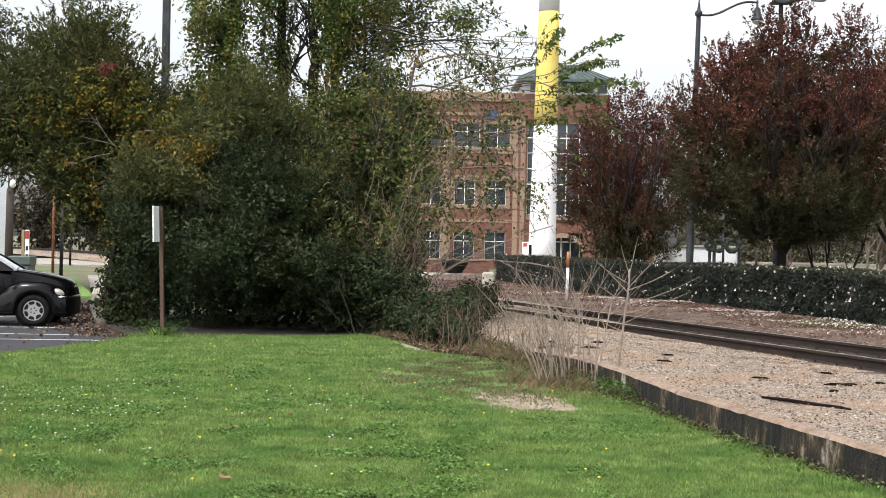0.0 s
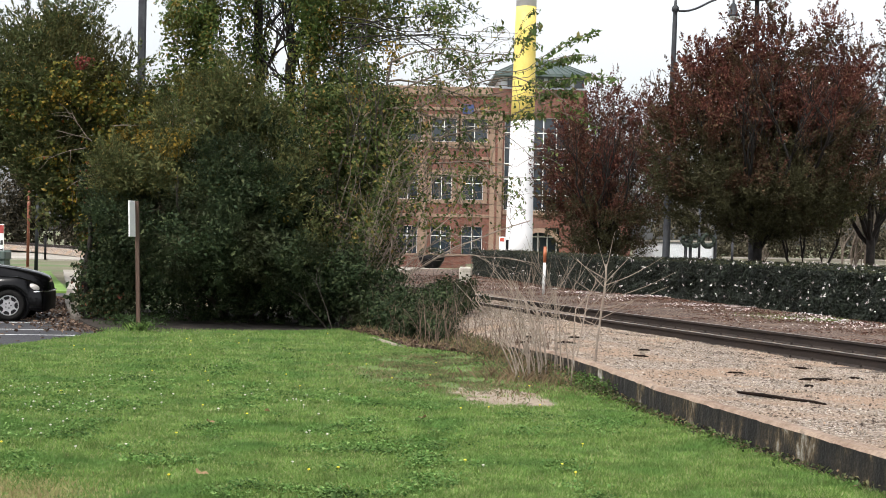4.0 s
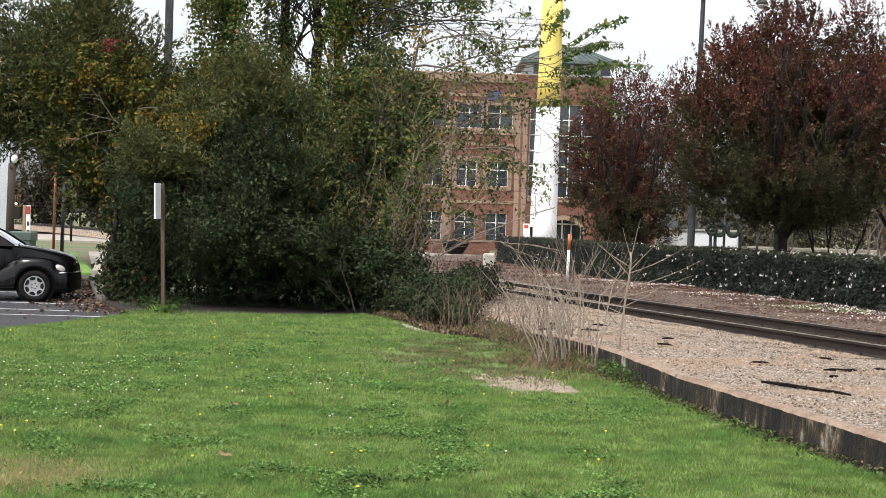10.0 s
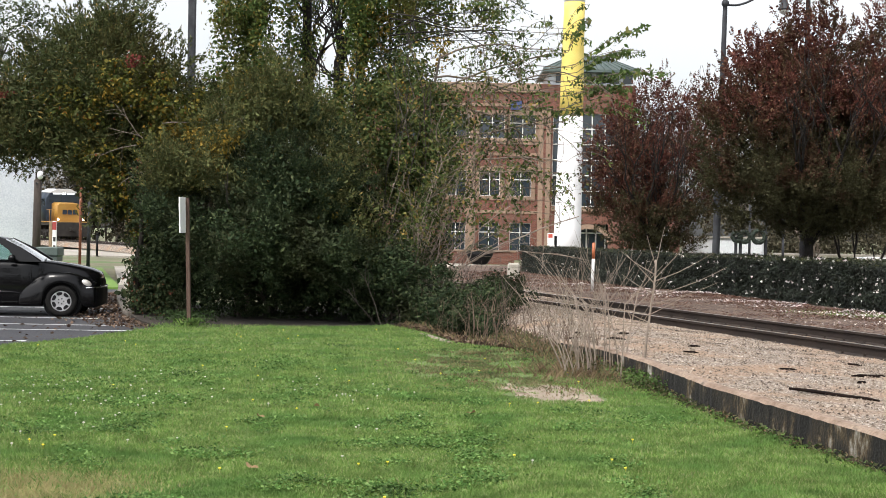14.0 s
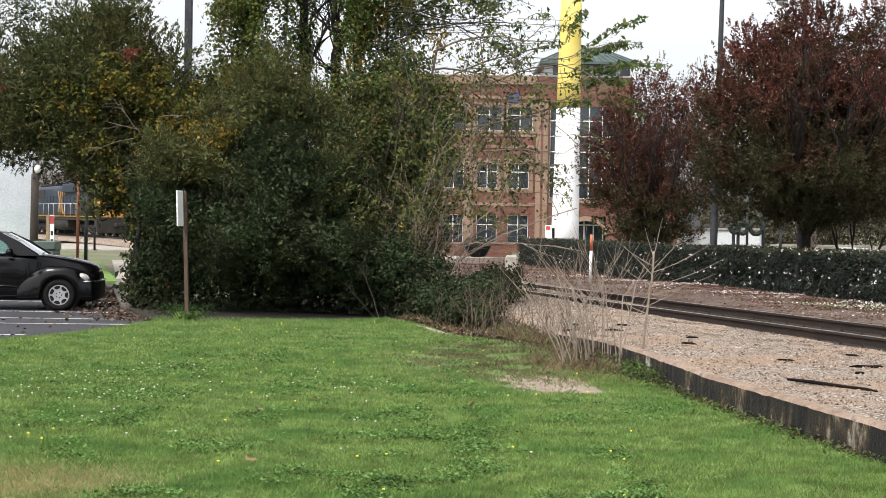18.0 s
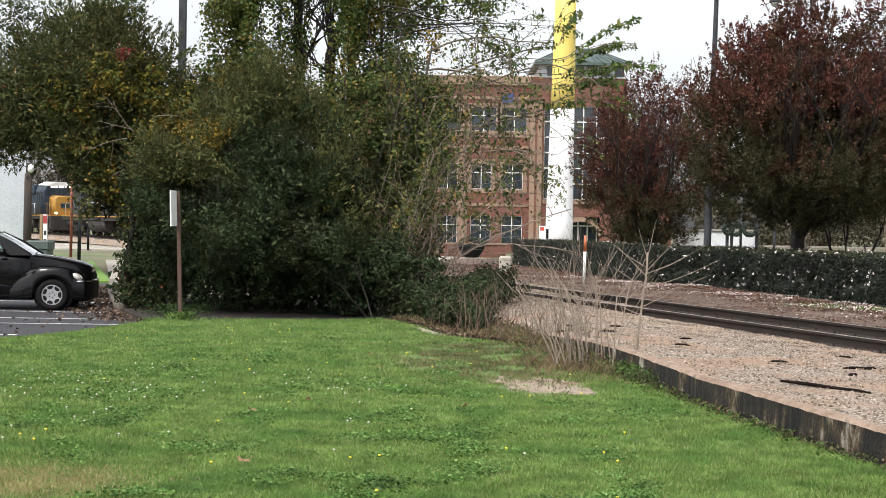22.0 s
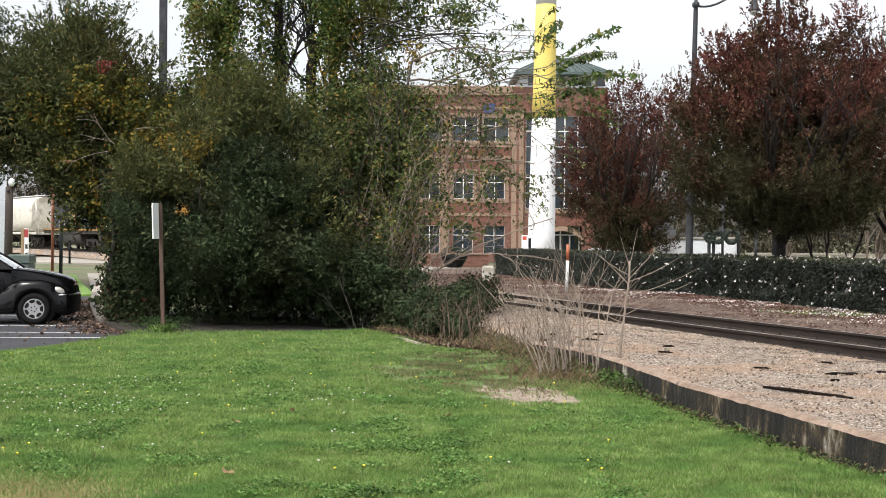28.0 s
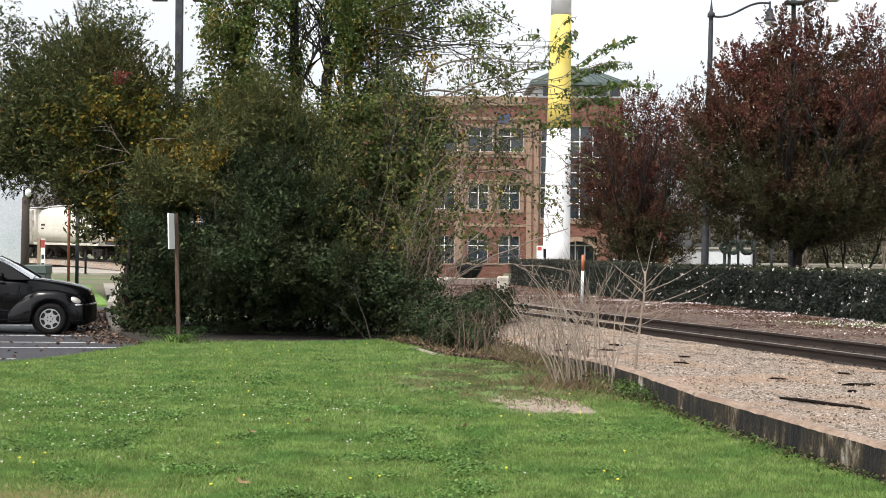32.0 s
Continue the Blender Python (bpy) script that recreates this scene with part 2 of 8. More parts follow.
def turning(name, low, high, tone=1.0):
    """Autumn leaves: red in the upper crown, still green below, mixed leaf by leaf."""
    m = leafy(name, [(0.0, (0.05, 0.019, 0.018)), (0.5, (0.09, 0.033, 0.028)), (0.9, (0.135, 0.055, 0.04)), (1.0, (0.25, 0.15, 0.10))], 0.5, 0.25, 0.08, 0.4, ((0.062, 0.06, 0.03), 0.8, 0.36, 0.6))
    n, l = m.node_tree.nodes, m.node_tree.links
    for e in next(q for q in n if q.bl_idname == "ShaderNodeValToRGB").color_ramp.elements:
        e.color = (e.color[0] * tone, e.color[1] * tone * 0.99, e.color[2] * tone * 0.92, 1)
    geo = next(q for q in n if q.bl_idname == "ShaderNodeNewGeometry")
    mix = next(q for q in n if q.bl_idname == "ShaderNodeMixRGB")
    old = mix.inputs["Fac"].links[0].from_socket
    sep = n.new("ShaderNodeSeparateXYZ")
    l.new(geo.outputs["Position"], sep.inputs["Vector"])
    mr = n.new("ShaderNodeMapRange")
    mr.inputs["From Min"].default_value, mr.inputs["From Max"].default_value = low, high
    mr.inputs["To Min"].default_value, mr.inputs["To Max"].default_value = 0.75, -0.75
    l.new(sep.outputs["Z"], mr.inputs["Value"])
    rnd = n.new("ShaderNodeMath")
    rnd.operation = "MULTIPLY_ADD"
    l.new(geo.outputs["Random Per Island"], rnd.inputs[0])
    rnd.inputs[1].default_value = 0.6
    l.new(mr.outputs["Result"], rnd.inputs[2])
    add = n.new("ShaderNodeMath")
    add.use_clamp = True
    l.new(rnd.outputs["Value"], add.inputs[0])
    l.new(old, add.inputs[1])
    l.new(add.outputs["Value"], mix.inputs["Fac"])
    return m


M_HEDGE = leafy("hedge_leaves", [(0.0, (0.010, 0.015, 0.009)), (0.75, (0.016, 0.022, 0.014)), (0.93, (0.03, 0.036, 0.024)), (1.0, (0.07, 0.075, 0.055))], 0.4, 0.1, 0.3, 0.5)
M_PETAL = leafy("white_petals", [(0.0, (0.72, 0.66, 0.66)), (0.6, (0.82, 0.78, 0.76)), (1.0, (0.75, 0.55, 0.58))], 0.6, 0.3)
M_LITTER = leafy("fallen_leaves", [(0.0, (0.05, 0.02, 0.016)), (0.5, (0.10, 0.05, 0.034)), (0.85, (0.17, 0.10, 0.07)), (1.0, (0.33, 0.24, 0.2))], 0.8, 0.1)
M_LITTER_PALE = leafy("tan_dead_leaf", [(0.0, (0.28, 0.18, 0.10)), (1.0, (0.36, 0.25, 0.15))], 0.8, 0.2)
M_KERBLITTER = leafy("grey_brown_leaves", [(0.0, (0.05, 0.032, 0.024)), (0.5, (0.10, 0.066, 0.048)), (0.85, (0.18, 0.125, 0.09)), (1.0, (0.3, 0.22, 0.17))], 0.8, 0.1)
M_DRY = leafy("dry_grass", [(0.0, (0.11, 0.075, 0.045)), (0.7, (0.22, 0.16, 0.10)), (1.0, (0.12, 0.13, 0.05))], 0.8, 0.2)
M_OLIVE = leafy("olive_shoots", [(0.0, (0.0567, 0.07, 0.028)), (0.7, (0.0945, 0.105, 0.0385)), (0.97, (0.1607, 0.1487, 0.056)), (1.0, (0.2835, 0.1925, 0.07))], 0.6, 0.2, 0.08, 0.4)
# shaded copy of the weed leaves, about half as bright, for the bush's foot
M_SHADEWEED = leafy("weed_leaves_shaded", [(0.0, (0.025, 0.045, 0.015)), (1.0, (0.05, 0.085, 0.03))], 0.6, 0.25)
M_WEED = leafy("weed_leaves", [(0.0, (0.05, 0.09, 0.025)), (1.0, (0.10, 0.16, 0.045))], 0.6, 0.25)
M_TANGLE = leafy("tangled_leaves", [(0.0, (0.035, 0.0561, 0.018)), (0.6, (0.0735, 0.099, 0.03)), (0.9, (0.14, 0.1403, 0.042)), (1.0, (0.28, 0.1898, 0.06))], 0.55, 0.3)
M_BACKWOODS = leafy("unseen_woods", [(0.0, (0.012, 0.018, 0.008)), (0.6, (0.025, 0.034, 0.014)), (1.0, (0.05, 0.05, 0.025))], 0.7, 0.15)
M_WOODS = leafy("far_woods", [(0.0, (0.03, 0.028, 0.018)), (0.6, (0.06, 0.052, 0.034)), (1.0, (0.12, 0.10, 0.07))], 0.8, 0.15)
M_PAINTWHITE = surface("white_masonry_paint", (0.52, 0.55, 0.60), (0.60, 0.63, 0.67), 1.2, 0.7, 0.1, grain=20, local=False)


# ---- helpers of this scene ----
def part(name, bm, material, parent, label=""):
    me = bpy.data.meshes.new(name)
    bm.to_mesh(me)
    bm.free()
    for mm in (material if isinstance(material, (list, tuple)) else (material,)):
        me.materials.append(mm)
    ob = new(name, me)
    ob.parent = parent
    if label:
        ob["label"] = label
    return ob


def empty(name, m, label, category, group="", kind=""):
    e = new(name)
    e.matrix_world = m
    return tagged(e, label, category, group, kind)


def box(bm, x0, x1, y0, y1, z0, z1, bevel=0.0, m=None):
    vs = [bm.verts.new((x, y, z)) for z in (z0, z1) for x, y in ((x0, y0), (x1, y0), (x1, y1), (x0, y1))]
    fs = [bm.faces.new([vs[i] for i in f]) for f in ((3, 2, 1, 0), (4, 5, 6, 7), (0, 1, 5, 4), (1, 2, 6, 5), (2, 3, 7, 6), (3, 0, 4, 7))]
    if bevel:
        es = list({e for f in fs for e in f.edges})
        r = bmesh.ops.bevel(bm, geom=es, offset=bevel, segments=1, affect="EDGES", profile=0.6)
        vs = list({v for f in r["faces"] for v in f.verts} | {v for v in vs if v.is_valid})
    if m is not None:
        bmesh.ops.transform(bm, matrix=m, verts=vs)
    return bm


def boxed(*a, **k):
    return box(bmesh.new(), *a, **k)


def tube(bm, points, radii, sides=8, cap=True):
    """A tapered tube along the points."""
    rings = []
    n = len(points)
    for i, p in enumerate(points):
        p = Vector(p)
        d = (Vector(points[min(i + 1, n - 1)]) - Vector(points[max(i - 1, 0)])).normalized()
        u = d.cross(Vector((0, 0, 1)) if abs(d.z) < 0.95 else Vector((1, 0, 0))).normalized()
        v = d.cross(u)
        r = radii[i] if isinstance(radii, (list, tuple)) else radii
        rings.append([bm.verts.new(p + (u * math.cos(a) + v * math.sin(a)) * r) for a in (2 * math.pi * k / sides for k in range(sides))])
    for a, b in zip(rings, rings[1:]):
        for k in range(sides):
            f = bm.faces.new((a[k], a[(k + 1) % sides], b[(k + 1) % sides], b[k]))
            f.smooth = True
    if cap:
        bm.faces.new(rings[0][::-1])
        bm.faces.new(rings[-1])
    return bm


def lathe(bm, profile, sides=24, m=None):
    """Turns a profile of (radius, height) about z."""
    rings = [[bm.verts.new((r * math.cos(2 * math.pi * k / sides), r * math.sin(2 * math.pi * k / sides), z)) for k in range(sides)] for r, z in profile]
    for a, b in zip(rings, rings[1:]):
        for k in range(sides):
            f = bm.faces.new((a[k], a[(k + 1) % sides], b[(k + 1) % sides], b[k]))
            f.smooth = True
    bm.faces.new(rings[0][::-1])
    bm.faces.new(rings[-1])
    if m is not None:
        bmesh.ops.transform(bm, matrix=m, verts=[v for r in rings for v in r])
    return bm


def sheet(name, outline, z, material, kind="structure", label="", category="", depth=0.3, tilt=None):
    """A slab of ground with the given outline, its top at z."""
    bm = bmesh.new()
    top = [bm.verts.new((x, y, tilt(x, y) if tilt else z)) for x, y in outline]
    low = [bm.verts.new((v.co.x, v.co.y, v.co.z - depth)) for v in top]
    bm.faces.new(top)
    bm.faces.new(low[::-1])
    for i in range(len(top)):
        j = (i + 1) % len(top)
        bm.faces.new((top[i], low[i], low[j], top[j]))
    bmesh.ops.recalc_face_normals(bm, faces=bm.faces)
    bmesh.ops.triangulate(bm, faces=bm.faces)
    return tagged(part(name, bm, material, None), label, category, kind=kind)


def raw_mesh(name, co, faces_per, idx, material, parent=None):
    """A mesh straight from arrays: co (n, 3), idx flat, all faces of faces_per corners."""
    me = bpy.data.meshes.new(name)
    nf = len(idx) // faces_per
    me.vertices.add(len(co))
    me.vertices.foreach_set("co", np.asarray(co, dtype=np.float32).ravel())
    me.loops.add(len(idx))
    me.loops.foreach_set("vertex_index", np.asarray(idx, dtype=np.int32))
    me.polygons.add(nf)
    me.polygons.foreach_set("loop_start", np.arange(nf, dtype=np.int32) * faces_per)
    me.materials.append(material)
    me.update(calc_edges=True)
    me.validate()
    ob = new(name, me)
    ob.parent = parent
    return ob


RNG = np.random.default_rng(7)


def unit(v):
    return v / np.maximum(np.linalg.norm(v, axis=1, keepdims=True), 1e-9)


def leaves(name, at, size, material, parent=None, slim=0.55, up=0.5, hang=0.0, fold=0.25, away=None, along=None):
    """Small folded leaves at the given places: six points each, two halves on a midrib."""
    n = len(at)
    size = np.broadcast_to(np.asarray(size, dtype=float), (n,)) * RNG.uniform(0.65, 1.3, n)
    nrm = RNG.normal(size=(n, 3)) + np.array([0, 0, up])
    if away is not None:
        nrm = nrm * 0.75 + away * 1.5
    nrm = unit(nrm)
    d = RNG.normal(size=(n, 3)) + np.array([0, 0, -hang])
    if along is not None:
        d = unit(along + d * 0.3)
        nrm = unit(nrm - d * (nrm * d).sum(1, keepdims=True))
    else:
        d = unit(d - nrm * (d * nrm).sum(1, keepdims=True))
    s = np.cross(nrm, d)
    L, w = size[:, None], (size * slim * 0.5)[:, None]
    base, tip = at - d * L * 0.5, at + d * L * 0.5
    mid = at - d * L * 0.06
    lift = nrm * (w * fold * 2)
    co = np.stack([base, mid - s * w + lift, tip, mid + s * w + lift], axis=1).reshape(-1, 3)
    k = np.arange(n)[:, None] * 4
    idx = (k + np.array([0, 1, 2, 0, 2, 3])).ravel()
    return raw_mesh(name, co, 3, idx, material, parent)


def cloud(blobs, n, clump=0.22, per=30, shell=0.5, rough=0.35, flat=0.75):
    """Places for n leaves in rounded tufts, filling ellipsoids (x, y, z, rx, ry, rz) unevenly, denser towards the outside; and the way each leaf faces."""
    blobs = np.array(blobs, dtype=float)
    vol = blobs[:, 3] * blobs[:, 4] * blobs[:, 5]
    share = vol ** 0.75 / (vol ** 0.75).sum()
    out, dirs = [], []
    for b, s in zip(blobs, share):
        k = max(1, int(n * s / per))
        u = unit(RNG.normal(size=(k, 3)))
        r = shell + (1 - shell) * RNG.random(k) ** 0.6
        wob = np.array([noise.noise(Vector(v * 2.3) + Vector(b[:3])) for v in u])
        r = r * (1 + rough * wob)
        c = b[:3] + u * r[:, None] * b[3:]
        v = unit(RNG.normal(size=(k * per, 3)))
        size = np.repeat(clump * RNG.uniform(0.6, 1.5, k), per)
        p = np.repeat(c, per, axis=0) + v * (size * 1.7 * RNG.random(k * per) ** 0.45)[:, None] * np.array([1, 1, flat])
        out.append(p)
        dirs.append(unit(v * 0.9 + np.repeat(u, per, axis=0) * 0.6 + np.array([0, 0, 0.25])))
    return np.concatenate(out), np.concatenate(dirs)


def shoots(blobs, n, length=0.4, per=24, shell=0.6, rough=0.35, up=0.6, gap=-0.15, bush=0.07, gap_scale=0.9):
    """Places for n leaves on leafy shoots that point out of ellipsoids, with hollows between them; the way each leaf points and the way it faces."""
    blobs = np.array(blobs, dtype=float)
    vol = (blobs[:, 3] * blobs[:, 4] * blobs[:, 5]) ** 0.7
    out, ways, dirs = [], [], []
    for b, s in zip(blobs, vol / vol.sum()):
        k = max(2, int(n * s / per))
        u = unit(RNG.normal(size=(k, 3)))
        r = shell + (1 - shell) * RNG.random(k) ** 0.6
        r = r * (1 + rough * np.array([noise.noise(Vector(v * 2.3) + Vector(b[:3])) for v in u]))
        c = b[:3] + u * r[:, None] * b[3:]
        keep = np.array([noise.noise(Vector(q) * gap_scale) + 0.5 * noise.noise(Vector(q) * gap_scale * 2.7) for q in c]) > gap
        c, u = c[keep], u[keep]
        k = len(c)
        if not k:
            continue
        d = unit(u * 0.8 + np.array([0, 0, up]) + RNG.normal(size=(k, 3)) * 0.35)
        L = length * RNG.uniform(0.5, 1.4, k)
        f = RNG.random((k, per)) ** 0.8
        side = unit(RNG.normal(size=(k * per, 3)))
        dd = np.repeat(d, per, axis=0)
        p = np.repeat(c, per, axis=0) + dd * ((f - 0.3) * L[:, None]).reshape(-1, 1) + side * (bush * (1.25 - f.reshape(-1, 1)) * RNG.random((k * per, 1)))
        out.append(p)
        ways.append(unit(dd + side * 0.75))
        dirs.append(unit(side * 0.5 + np.repeat(u, per, axis=0) * 0.5 + np.array([0, 0, 0.5])))
    return np.concatenate(out), np.concatenate(ways), np.concatenate(dirs)


def leafage(name, blobs, n, size, material, parent, at, slim=0.35, length=0.4, per=34, shell=0.6, rough=0.4, up=0.6, gap=-0.15, bush=0.1, gap_scale=0.9, heart=0.16, floor=0.04):
    """A dense crown: leafy shoots outside, larger plain leaves in its heart."""
    p, way, out = shoots(blobs, n, length, per, shell, rough, up, gap, bush, gap_scale)
    k = int(n * heart)
    inner = [(x, y, z, a * 0.72, b * 0.72, c * 0.72) for x, y, z, a, b, c in blobs]
    q, o = cloud(inner, k, size * 2.2, 12, 0.15, 0.3)
    p = np.concatenate([p, q])
    p[:, 2] = np.maximum(p[:, 2], floor)
    sizes = np.concatenate([np.full(len(way), size), np.full(len(q), size * 1.9)])
    return leaves(name, p - np.array(at), sizes, material, parent, slim, 0.3, away=np.concatenate([out, o]), along=np.concatenate([way, unit(RNG.normal(size=q.shape))]))


def limb(bm, p, d, length, r, depth, rng, spread=0.6, steps=5, sides=6, rise=0.15, keep=0.62, ends=None, kids=(2, 3)):
    """A wandering tapered branch with smaller ones at its end."""
    pts, rad = [Vector(p)], [r]
    d = Vector(d).normalized()
    for i in range(steps):
        d = (d + Vector((rng.gauss(0, 0.13), rng.gauss(0, 0.13), rng.gauss(0, 0.08) + rise * 0.2))).normalized()
        pts.append(pts[-1] + d * (length / steps))
        rad.append(r * (1 - 0.45 * (i + 1) / steps))
    tube(bm, pts, rad, sides if depth > 1 else 4, cap=False)
    if ends is not None:
        ends.extend(tuple(q) for q in pts[2:])
    if depth > 0:
        for _ in range(rng.randint(*kids)):
            q = rng.choice(pts[2:])
            nd = (d + Vector((rng.gauss(0, spread), rng.gauss(0, spread), rng.gauss(0, spread * 0.6) + rise))).normalized()
            limb(bm, q, nd, length * keep * rng.uniform(0.8, 1.2), r * 0.5, depth - 1, rng, spread, steps, sides, rise, keep, ends, kids)


def line_x(pts, y):
    """x of a polyline (by y) at y."""
    for (x0, y0), (x1, y1) in zip(pts, pts[1:]):
        if min(y0, y1) <= y <= max(y0, y1):
            return x0 + (x1 - x0) * (y - y0) / (y1 - y0)
    return pts[0][0] if abs(y - pts[0][1]) < abs(y - pts[-1][1]) else pts[-1][0]


# ---- ground ----
WALL = [(4.70, 3.0), (3.29, 10.35), (2.98, 11.94), (2.70, 13.4), (2.42, 16.0), (1.96, 18.6), (1.45, 22.0), (0.7, 25.0)]
KERB = [(-4.85, 23.9), (-5.65, 25.6), (-6.5, 28.1), (-7.9, 33.5), (-9.3, 39.6)]
LAWN_EDGE = [(-4.85, 23.9), (-5.5, 21.2), (-6.35, 19.3), (-7.8, 16.8), (-13.0, 7.0), (-13.0, -8.0)]

# the railway's centre line: straight, a long easy curve, straight again
BEND, RADIUS, TURN0, TURN1 = 61.1, 180.0, radians(18.24), radians(31.0)


def track_at(s):
    """Point and heading (angle to the left of y) at s metres along the line; z is the rail's top."""
    def go(p, a, d):
        return p[0] - math.sin(a) * d, p[1] + math.cos(a) * d
    p = (6.5, 19.83)
    z = 0.28 + 0.32 * min(1.0, max(0.0, (s - 30) / 80.0))
    if s <= BEND:
        return (*go(p, TURN0, s), z, TURN0)
    p = go(p, TURN0, BEND)
    arc = RADIUS * (TURN1 - TURN0)
    d = min(s - BEND, arc)
    a = TURN0 + d / RADIUS
    x = p[0] - RADIUS * (math.cos(TURN0) - math.cos(a))
    y = p[1] + RADIUS * (math.sin(a) - math.sin(TURN0))
    if s > BEND + arc:
        x, y = go((x, y), a, s - BEND - arc)
    return x, y, z, a


def beside(s, off, dz=0.0):
    x, y, z, a = track_at(s)
    return Vector((x + math.cos(a) * off, y + math.sin(a) * off, z + dz))


def sweep(bm, stations, profile, closed=True, smooth=False):
    """A profile of (offset, height over the rail) carried along the track."""
    rings = [[bm.verts.new(beside(s, o, h)) for o, h in profile] for s in stations]
    k = len(profile)
    for a, b in zip(rings, rings[1:]):
        for i in range(k if closed else k - 1):
            bm.faces.new((a[i], a[(i + 1) % k], b[(i + 1) % k], b[i]))
    if closed:
        bm.faces.new(rings[0])
        bm.faces.new(rings[-1][::-1])
    bmesh.ops.recalc_face_normals(bm, faces=bm.faces)
    return bm


bm = bmesh.new()
bmesh.ops.create_grid(bm, x_segments=8, y_segments=8, size=2500)
bmesh.ops.translate(bm, verts=bm.verts, vec=(0, 0, -0.16))
tagged(part("ground", bm, M_GROUND, None), "dull green and brown open ground", "ground", kind="structure")

BUSH_EDGE = [(1.55, 20.0), (0.95, 20.6), (0.32, 21.4), (-0.15, 23.3), (-0.36, 24.4), (-0.9, 25.2), (-1.6, 24.7), (-2.4, 24.3), (-3.4, 24.15), (-4.3, 23.75)]
lawn_line = [(4.9, -8.0)] + [(x + 0.03, y) for x, y in WALL if y < 19] + BUSH_EDGE + LAWN_EDGE
# leaf mould, its colour darkened further for the shade under the overhanging shrubs
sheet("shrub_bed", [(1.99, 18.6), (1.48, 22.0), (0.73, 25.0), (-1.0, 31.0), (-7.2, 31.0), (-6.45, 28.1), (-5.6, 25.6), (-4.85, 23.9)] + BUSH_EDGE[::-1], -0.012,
      surface("shade_darkened_mould", (0.012, 0.009, 0.007), (0.032, 0.023, 0.016), 2.5, 0.95, 0.5, grain=30, local=False), label="earth under the shrubs, coloured darker for their shade", category="earth")
lawn = sheet("lawn", lawn_line, 0.0, M_SOIL, label="short green lawn with clover and dandelions", category="lawn")

parking = sheet("parking_lot", LAWN_EDGE[::-1][:-1] + KERB + [(-14.0, 40.5), (-45.0, 40.5), (-45.0, -8.0)], -0.08, M_ASPHALT,
                label="dark grey asphalt parking lot with worn stripes", category="parking lot")
for x0, y0, x1, y1 in ((-16, 30.6, -6.9, 30.0), (-16, 27.0, -6.2, 26.75), (-15.0, 25.0, -5.75, 24.95), (-14.0, 23.35, -5.35, 23.75), (-13.0, 21.0, -6.45, 21.3)):
    w = 0.055
    bm = bmesh.new()
    vs = [bm.verts.new(p) for p in ((x0, y0 - w, -0.074), (x1, y1 - w, -0.074), (x1, y1 + w, -0.074), (x0, y0 + w, -0.074))]
    bm.faces.new(vs)
    part("stripe", bm, M_STRIPE, parking, "worn white painted stripe")

# kerb between the lot and the shrubs
M_KERB = surface("kerb_concrete", (0.11, 0.095, 0.08), (0.19, 0.17, 0.145), 2, 0.9, 0.4, grain=30, local=False)
kerb = empty("kerb", Matrix(), "grey concrete kerb beside the parking lot", "kerb", kind="structure")
for (x0, y0), (x1, y1) in zip([(-6.2, 27.2)] + KERB[2:], KERB[2:]):
    a, b = Vector((x0, y0)), Vector((x1, y1))
    n = max(1, round((b - a).length / 1.5))
    ang = math.atan2(y1 - y0, x1 - x0)
    for i in range(n):
        c = a.lerp(b, (i + 0.5) / n)
        L = (b - a).length / n - 0.012
        o = part("kerb_stone", boxed(-L / 2, L / 2, -0.08, 0.09, -0.2, 0.13, 0.025), M_KERB, kerb)
        o.matrix_local = Matrix.Translation((c.x + 0.07, c.y, -0.08)) @ Matrix.Rotation(ang, 4, "Z")

# far pavements and roads
sheet("walkway", [(-9.2, 39.3), (-8.2, 39.0), (-13.4, 62.5), (-14.9, 62.5)], -0.05, M_PALE, label="pale concrete walkway", category="walkway")
sheet("verge_grass", [(-14.0, 40.6), (-9.5, 40.6), (-14.85, 60.0), (-19.0, 60.0)], -0.06,
      surface("verge_green", (0.10, 0.19, 0.03), (0.15, 0.25, 0.05), 1.5, 0.95, 0.3, grain=12, local=False), label="bright green grass strip", category="grass")
sheet("road", [(-60, 92), (-60, 122), (-8, 97), (6, 74), (60, 70), (60, 58), (3.2, 58.5), (-12, 84)], -0.06, M_PALE, label="pale concrete road", category="road")


M_STRAW = leafy("straw_blades", [(0.0, (0.26, 0.22, 0.10)), (0.6, (0.38, 0.33, 0.17)), (1.0, (0.25, 0.28, 0.10))], 0.8, 0.2, spread=0.2)


# ---- lawn: blades, clover, dandelions ----
def inside(poly, x, y):
    c = np.zeros(len(x), dtype=bool)
    for (x0, y0), (x1, y1) in zip(poly, poly[1:] + poly[:1]):
        cross = ((y0 > y) != (y1 > y)) & (x < (x1 - x0) * (y - y0) / (y1 - y0 + 1e-12) + x0)
        c ^= cross
    return c


